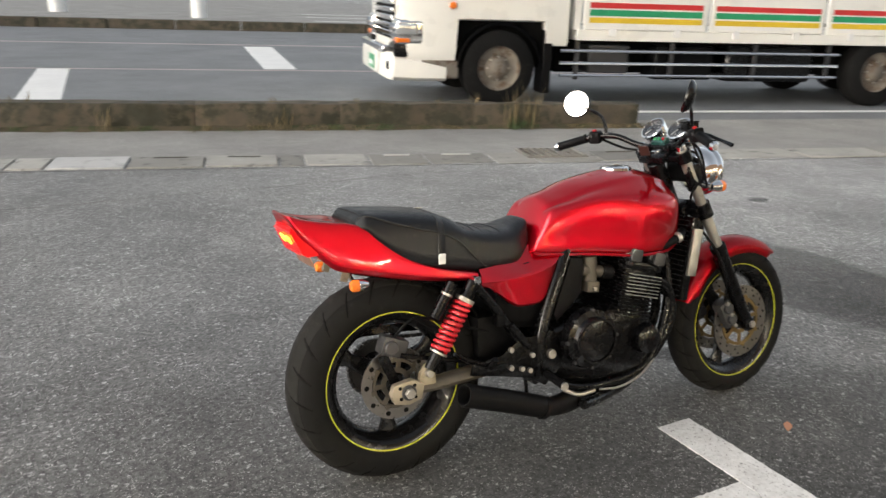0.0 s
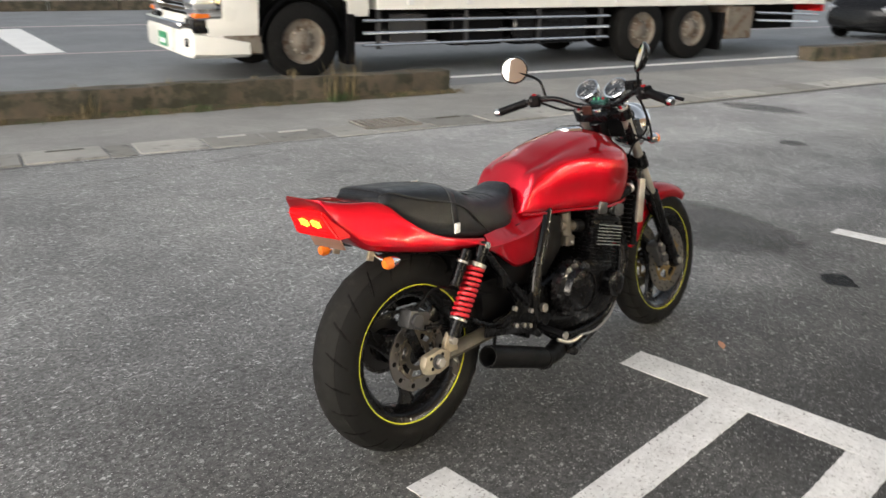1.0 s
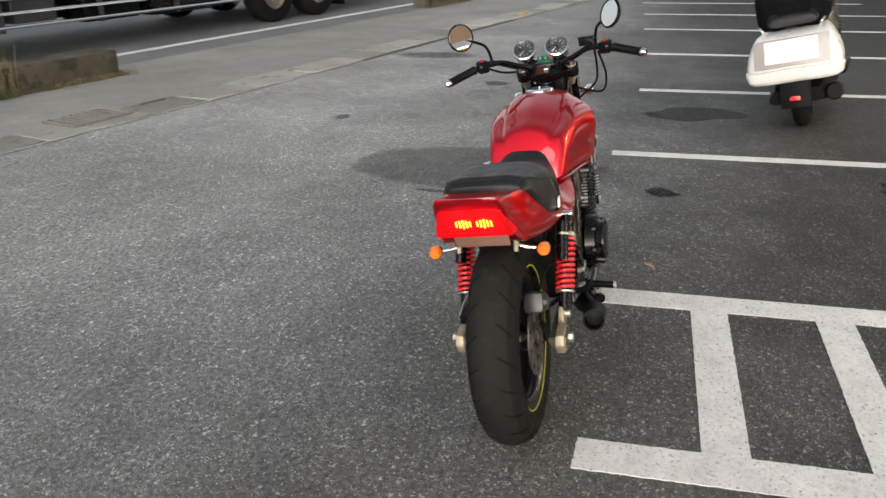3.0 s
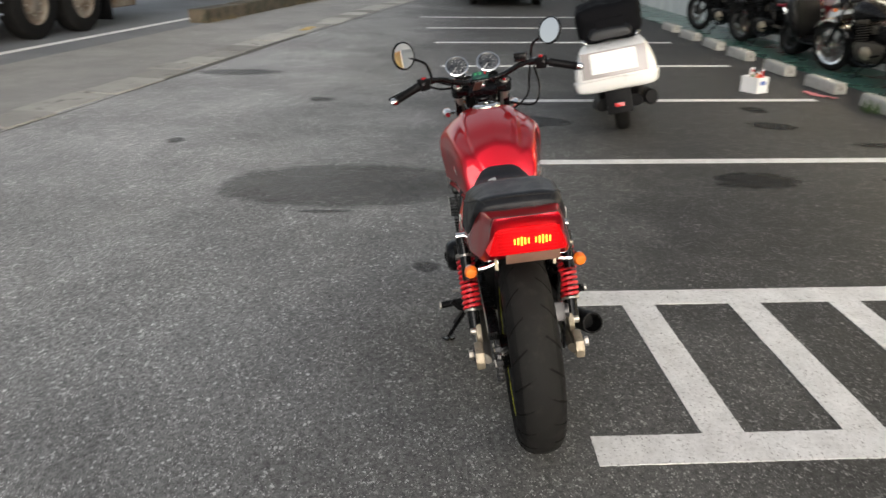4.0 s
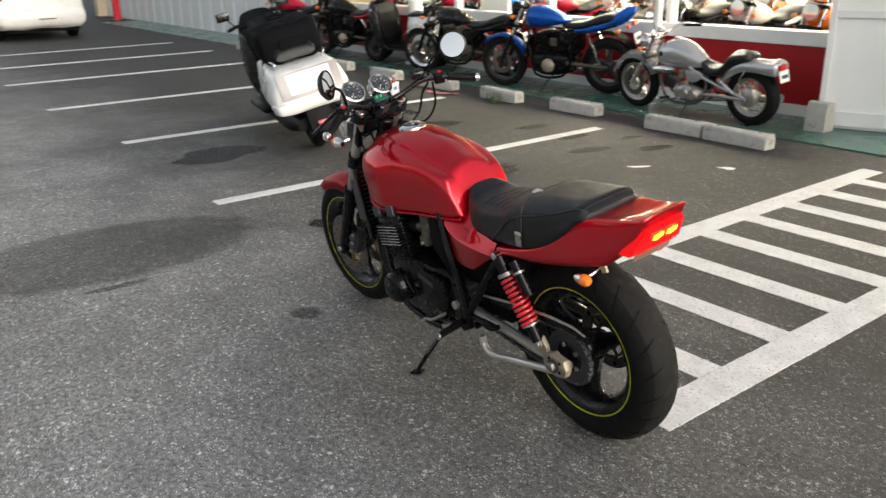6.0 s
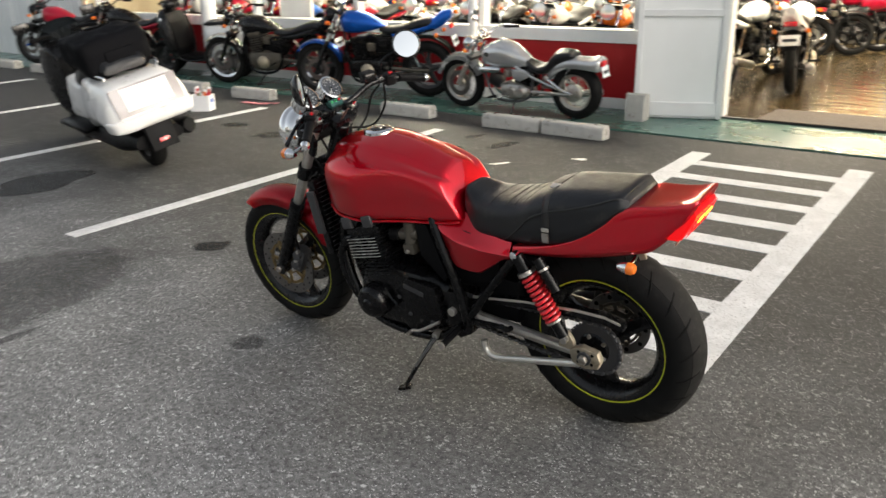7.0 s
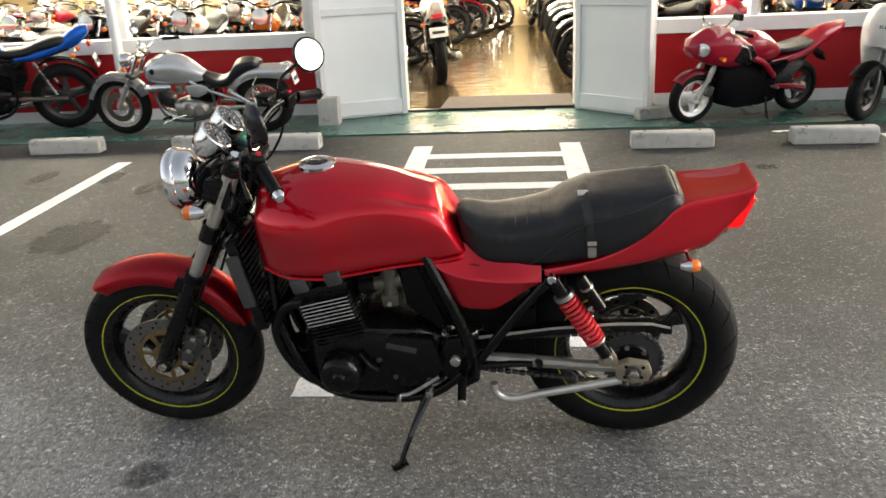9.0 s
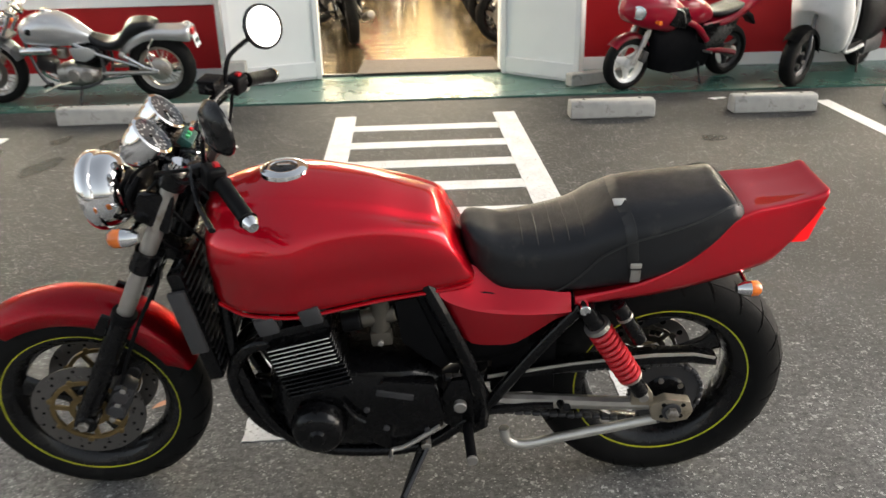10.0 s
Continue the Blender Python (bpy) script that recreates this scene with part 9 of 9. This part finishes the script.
car(pose(18.75, -0.16, 0, 0, 0, 2), "white compact car parked nose away in the lot", WHITEB, True)
car(ROADM @ pose(22.2, 5.1, 0.008, 0, 0, 180), "dark car driving on the road with its amber lamp lit", BLACKP)
far = thing("work_truck", pose(32, 43.5, 0, 0, 0, -15), "dark truck with orange marker boards across the road", "truck")
part("body", bx(-2.5, 2.5, -1, 1, 0.5, 2.2, 0.05), BLACKP, far)
for x in (-1.6, 1.6):
    road_wheel(far, x, -0.9, 0.45, 0.25, 0.3, -1, STEEL)
    road_wheel(far, x, 0.9, 0.45, 0.25, 0.3, 1, STEEL)
part("marker_board", bx(-2.6, 0.8, -1.06, -1.0, 0.6, 0.95), AMBER, far, "orange marker board")

# ---- edges of the lot ----
def bollard(x, y, r, h, label):
    b = thing("bollard", pose(x, y, 0), label, "bollard", "white bollards")
    part("shaft", drum((0, 0, 0), (0, 0, h), r, 16, 0.02), WHITE, b)
    part("band", drum((0, 0, h * 0.7), (0, 0, h * 0.8), r * 1.04, 16), GREYWHITE, b)


bollard(8.35, 36.4, 0.32, 1.6, "thick white bollard across the road")
bollard(3.3, 41.0, 0.36, 1.6, "thick white bollard across the road")
bollard(24.4, 1.6, 0.13, 2.4, "white post at the end of the lot")
redpost = thing("post", pose(22.3, -2.95, 0), "red steel post at the end of the lot", "post")
part("shaft", drum((0, 0, 0), (0, 0, 2.6), 0.10, 14), SPRING, redpost)
part("foot", drum((0, 0, 0), (0, 0, 0.05), 0.2, 14), GREYM, redpost)
structure("wall_end", bx(24.85, 25.1, -12, -3.2, 0, 2.6), CREAM, "pale wall at the end of the lot", "wall")
base_ = bx(-5, -1.5, 28, 29.4, 0, 0.5, 0.05)
structure("footing", base_, CONCRETE, "pale concrete footing across the road", "footing")


def leaf_stuff(name, label, places, material, seed, kind="stuff", cat="weeds"):
    """Many small blades and leaves in one mesh; places of (x, y, z, spread, height, count)."""
    rn = random.Random(seed)
    v, f = [], []
    for x, y, z, sp, h, n in places:
        for _ in range(n):
            a, r = rn.random() * 6.28, sp * math.sqrt(rn.random())
            bx0, by0 = x + r * math.cos(a), y + r * math.sin(a)
            hh = h * rn.uniform(0.35, 1.0)
            la, lb = rn.random() * 6.28, rn.uniform(0.1, 0.55) * hh
            w = min(0.006, max(0.003, 0.02 * h)) * rn.uniform(0.6, 1.4) if cat == "weeds" else max(0.004, 0.05 * h) * rn.uniform(0.6, 1.4)
            sx, sy = math.cos(la + 1.57) * w, math.sin(la + 1.57) * w
            dx, dy = math.cos(la) * lb, math.sin(la) * lb
            i = len(v)
            v += [(bx0 - sx * 0.5, by0 - sy * 0.5, z), (bx0 + sx * 0.5, by0 + sy * 0.5, z), (bx0 + dx * 0.5 + sx, by0 + dy * 0.5 + sy, z + hh * 0.6), (bx0 + dx * 0.5 - sx, by0 + dy * 0.5 - sy, z + hh * 0.6), (bx0 + dx, by0 + dy, z + hh)]
            f += [(i, i + 1, i + 2, i + 3), (i + 3, i + 2, i + 4)]
    me = bpy.data.meshes.new(name)
    me.from_pydata(v, [], f)
    me.materials.append(material)
    ob = new(name, me)
    return tagged(ob, label, cat, kind=kind)


def rp(u, v):
    p = RO + RU * u + RV * v
    return p.x, p.y


rn = random.Random(3)
pl_g, pl_d = [], []
for i in range(58):
    u = rn.uniform(-5.5, 6.6)
    x, y = rp(u, 1.80 + rn.uniform(-0.06, 0.02))
    (pl_g if rn.random() < 0.35 else pl_d).append((x, y, 0, rn.uniform(0.05, 0.16), rn.uniform(0.03, 0.11), 46))
for u, h in ((5.0, 0.48), (5.15, 0.55), (4.9, 0.4), (0.6, 0.3), (2.4, 0.26)):
    x, y = rp(u, 1.80)
    pl_d.append((x, y, 0, 0.10, h * 1.05, 16))
x, y = rp(5.0, 1.78)
pl_g.append((x, y, 0, 0.16, 0.16, 120))
x, y = rp(-1.6, 1.3)
pl_g.append((x, y, 0, 0.28, 0.10, 260))
for i in range(26):
    x, y = rp(rn.uniform(14.0, 21.5), 2.24)
    pl_d.append((x, y, 0, 0.15, 0.12, 14))
for i in range(26):
    x, y = rp(rn.uniform(-6.0, 6.3), 1.92 + rn.uniform(-0.05, 0.12))
    pl_d.append((x, y, 0.25, rn.uniform(0.02, 0.08), rn.uniform(0.05, 0.17), 7))
leaf_stuff("weeds", "green weeds growing along the kerb", pl_g, LEAF, 1)
leaf_stuff("dry_grass", "dry brown grass along the kerb", pl_d, DRY, 2)
leaf_stuff("grass_tuft", "green grass tuft by a wheel stop", [(6.15, -1.98, 0, 0.13, 0.13, 120)], LEAF, 4)
leaf_stuff("hedge", "low yellow-green bushes at the end of the lot", [(26.0 + rn.uniform(-0.4, 0.6), -2.6 + i * 0.28, 0, 0.35, rn.uniform(0.5, 1.0), 90) for i in range(18)], LEAF, 6, cat="bushes")
leaf_stuff("hedge_dry", "dry yellow bush at the end of the lot", [(25.7, -0.5, 0, 0.8, 0.55, 260), (26.2, 2.4, 0, 0.7, 0.5, 160)], DRY, 7, cat="bushes")

# ---- small things ----
cart = thing("carton", pose(7.24, -1.28, 0, 0, 0, 28), "white open carton holding bottles and cans", "carton")
for a, b, c, d in ((-0.105, 0.105, -0.085, -0.08), (-0.105, 0.105, 0.08, 0.085), (-0.105, -0.10, -0.08, 0.08), (0.10, 0.105, -0.08, 0.08)):
    part("side", bx(a, b, c, d, 0, 0.165), CARD, cart)
part("base", bx(-0.10, 0.10, -0.08, 0.08, 0, 0.006), CARD, cart)
part("print", bx(-0.1075, -0.1052, -0.035, 0.035, 0.085, 0.125), BLUET, cart)
rn = random.Random(9)
for i, mm in enumerate((SPRING, SPRING, AMBER, GREENT, SPRING, WHITE)):
    bo = thing("bottle", pose(7.24, -1.28, 0.006, 0, 0, 28) @ pose(-0.07 + 0.028 * i, rn.uniform(-0.04, 0.04), 0.0, rn.uniform(-6, 6), rn.uniform(-6, 6), 0), "small coloured bottle standing in the carton", "bottle", "bottles in the carton")
    hgt = rn.uniform(0.17, 0.23)
    part("body", lathe([(0, 0), (0.022, 0), (0.024, 0.01), (0.024, hgt * 0.7), (0.012, hgt * 0.85), (0.012, hgt), (0, hgt)], 14, pose(0, 0, 0, 90)), mm, bo)
    part("cap", lathe([(0, hgt), (0.014, hgt), (0.014, hgt + 0.02), (0, hgt + 0.02)], 12, pose(0, 0, 0, 90)), WHITE, bo)
rag = thing("rag", pose(7.0, -1.86, 0, 0, 0, 20), "crumpled pink rag on the asphalt", "rag")
bm = blob_sheet(0, 0, 0.16, 0.07, 0.004, 0, 3, 0.5)
bmesh.ops.subdivide_edges(bm, edges=bm.edges[:], cuts=1, use_grid_fill=True)
for v in bm.verts:
    v.co.z += 0.03 * abs(noise.noise(Vector((v.co.x * 18, v.co.y * 18, 1))))
part("cloth", bm, mat("pink_cloth", (0.5, 0.16, 0.18), 0.8, vary=0.2, scale=30), rag)
lf = thing("fallen_leaf", pose(2.47, 1.68, 0.004, 4, 3, 40), "small brown fallen leaf on the asphalt", "leaf")
part("blade", loft([(-0.035, [(0, 0.0), (0.002, 0.001), (0, 0.002)]), (-0.012, [(0, 0.002), (0.014, 0.007), (0, 0.004)]), (0.012, [(0, 0.003), (0.012, 0.008), (0, 0.005)]), (0.035, [(0, 0.006), (0.001, 0.007), (0, 0.008)])], 3, 2), FALLEN, lf)
for x, y, a in ((2.82, -1.29, 10), (3.28, -0.85, 50), (-0.85, -2.2, 30), (-0.7, -2.22, 0)):
    sc = thing("paper_scrap", pose(x, y, 0.002, 0, 0, a), "torn white paper scrap on the asphalt", "scrap", "paper scraps")
    part("sheet", blob_sheet(0, 0, 0.06, 0.025, 0.0, 0, int(x * 10) + 50, 0.6), STICKER, sc)
mk = thing("ramp_marker", ROADM @ pose(13.6, 0.27, 0, 0, 0, 5), "faded yellow plastic strip lying on the gutter", "marker")
part("body", loft([(-0.24, [(0, 0.012), (0.07, 0.012), (0.055, 0.026), (0, 0.03)]), (0.24, [(0, 0.012), (0.07, 0.012), (0.055, 0.026), (0, 0.03)])], 1, 1), RAMP, mk)
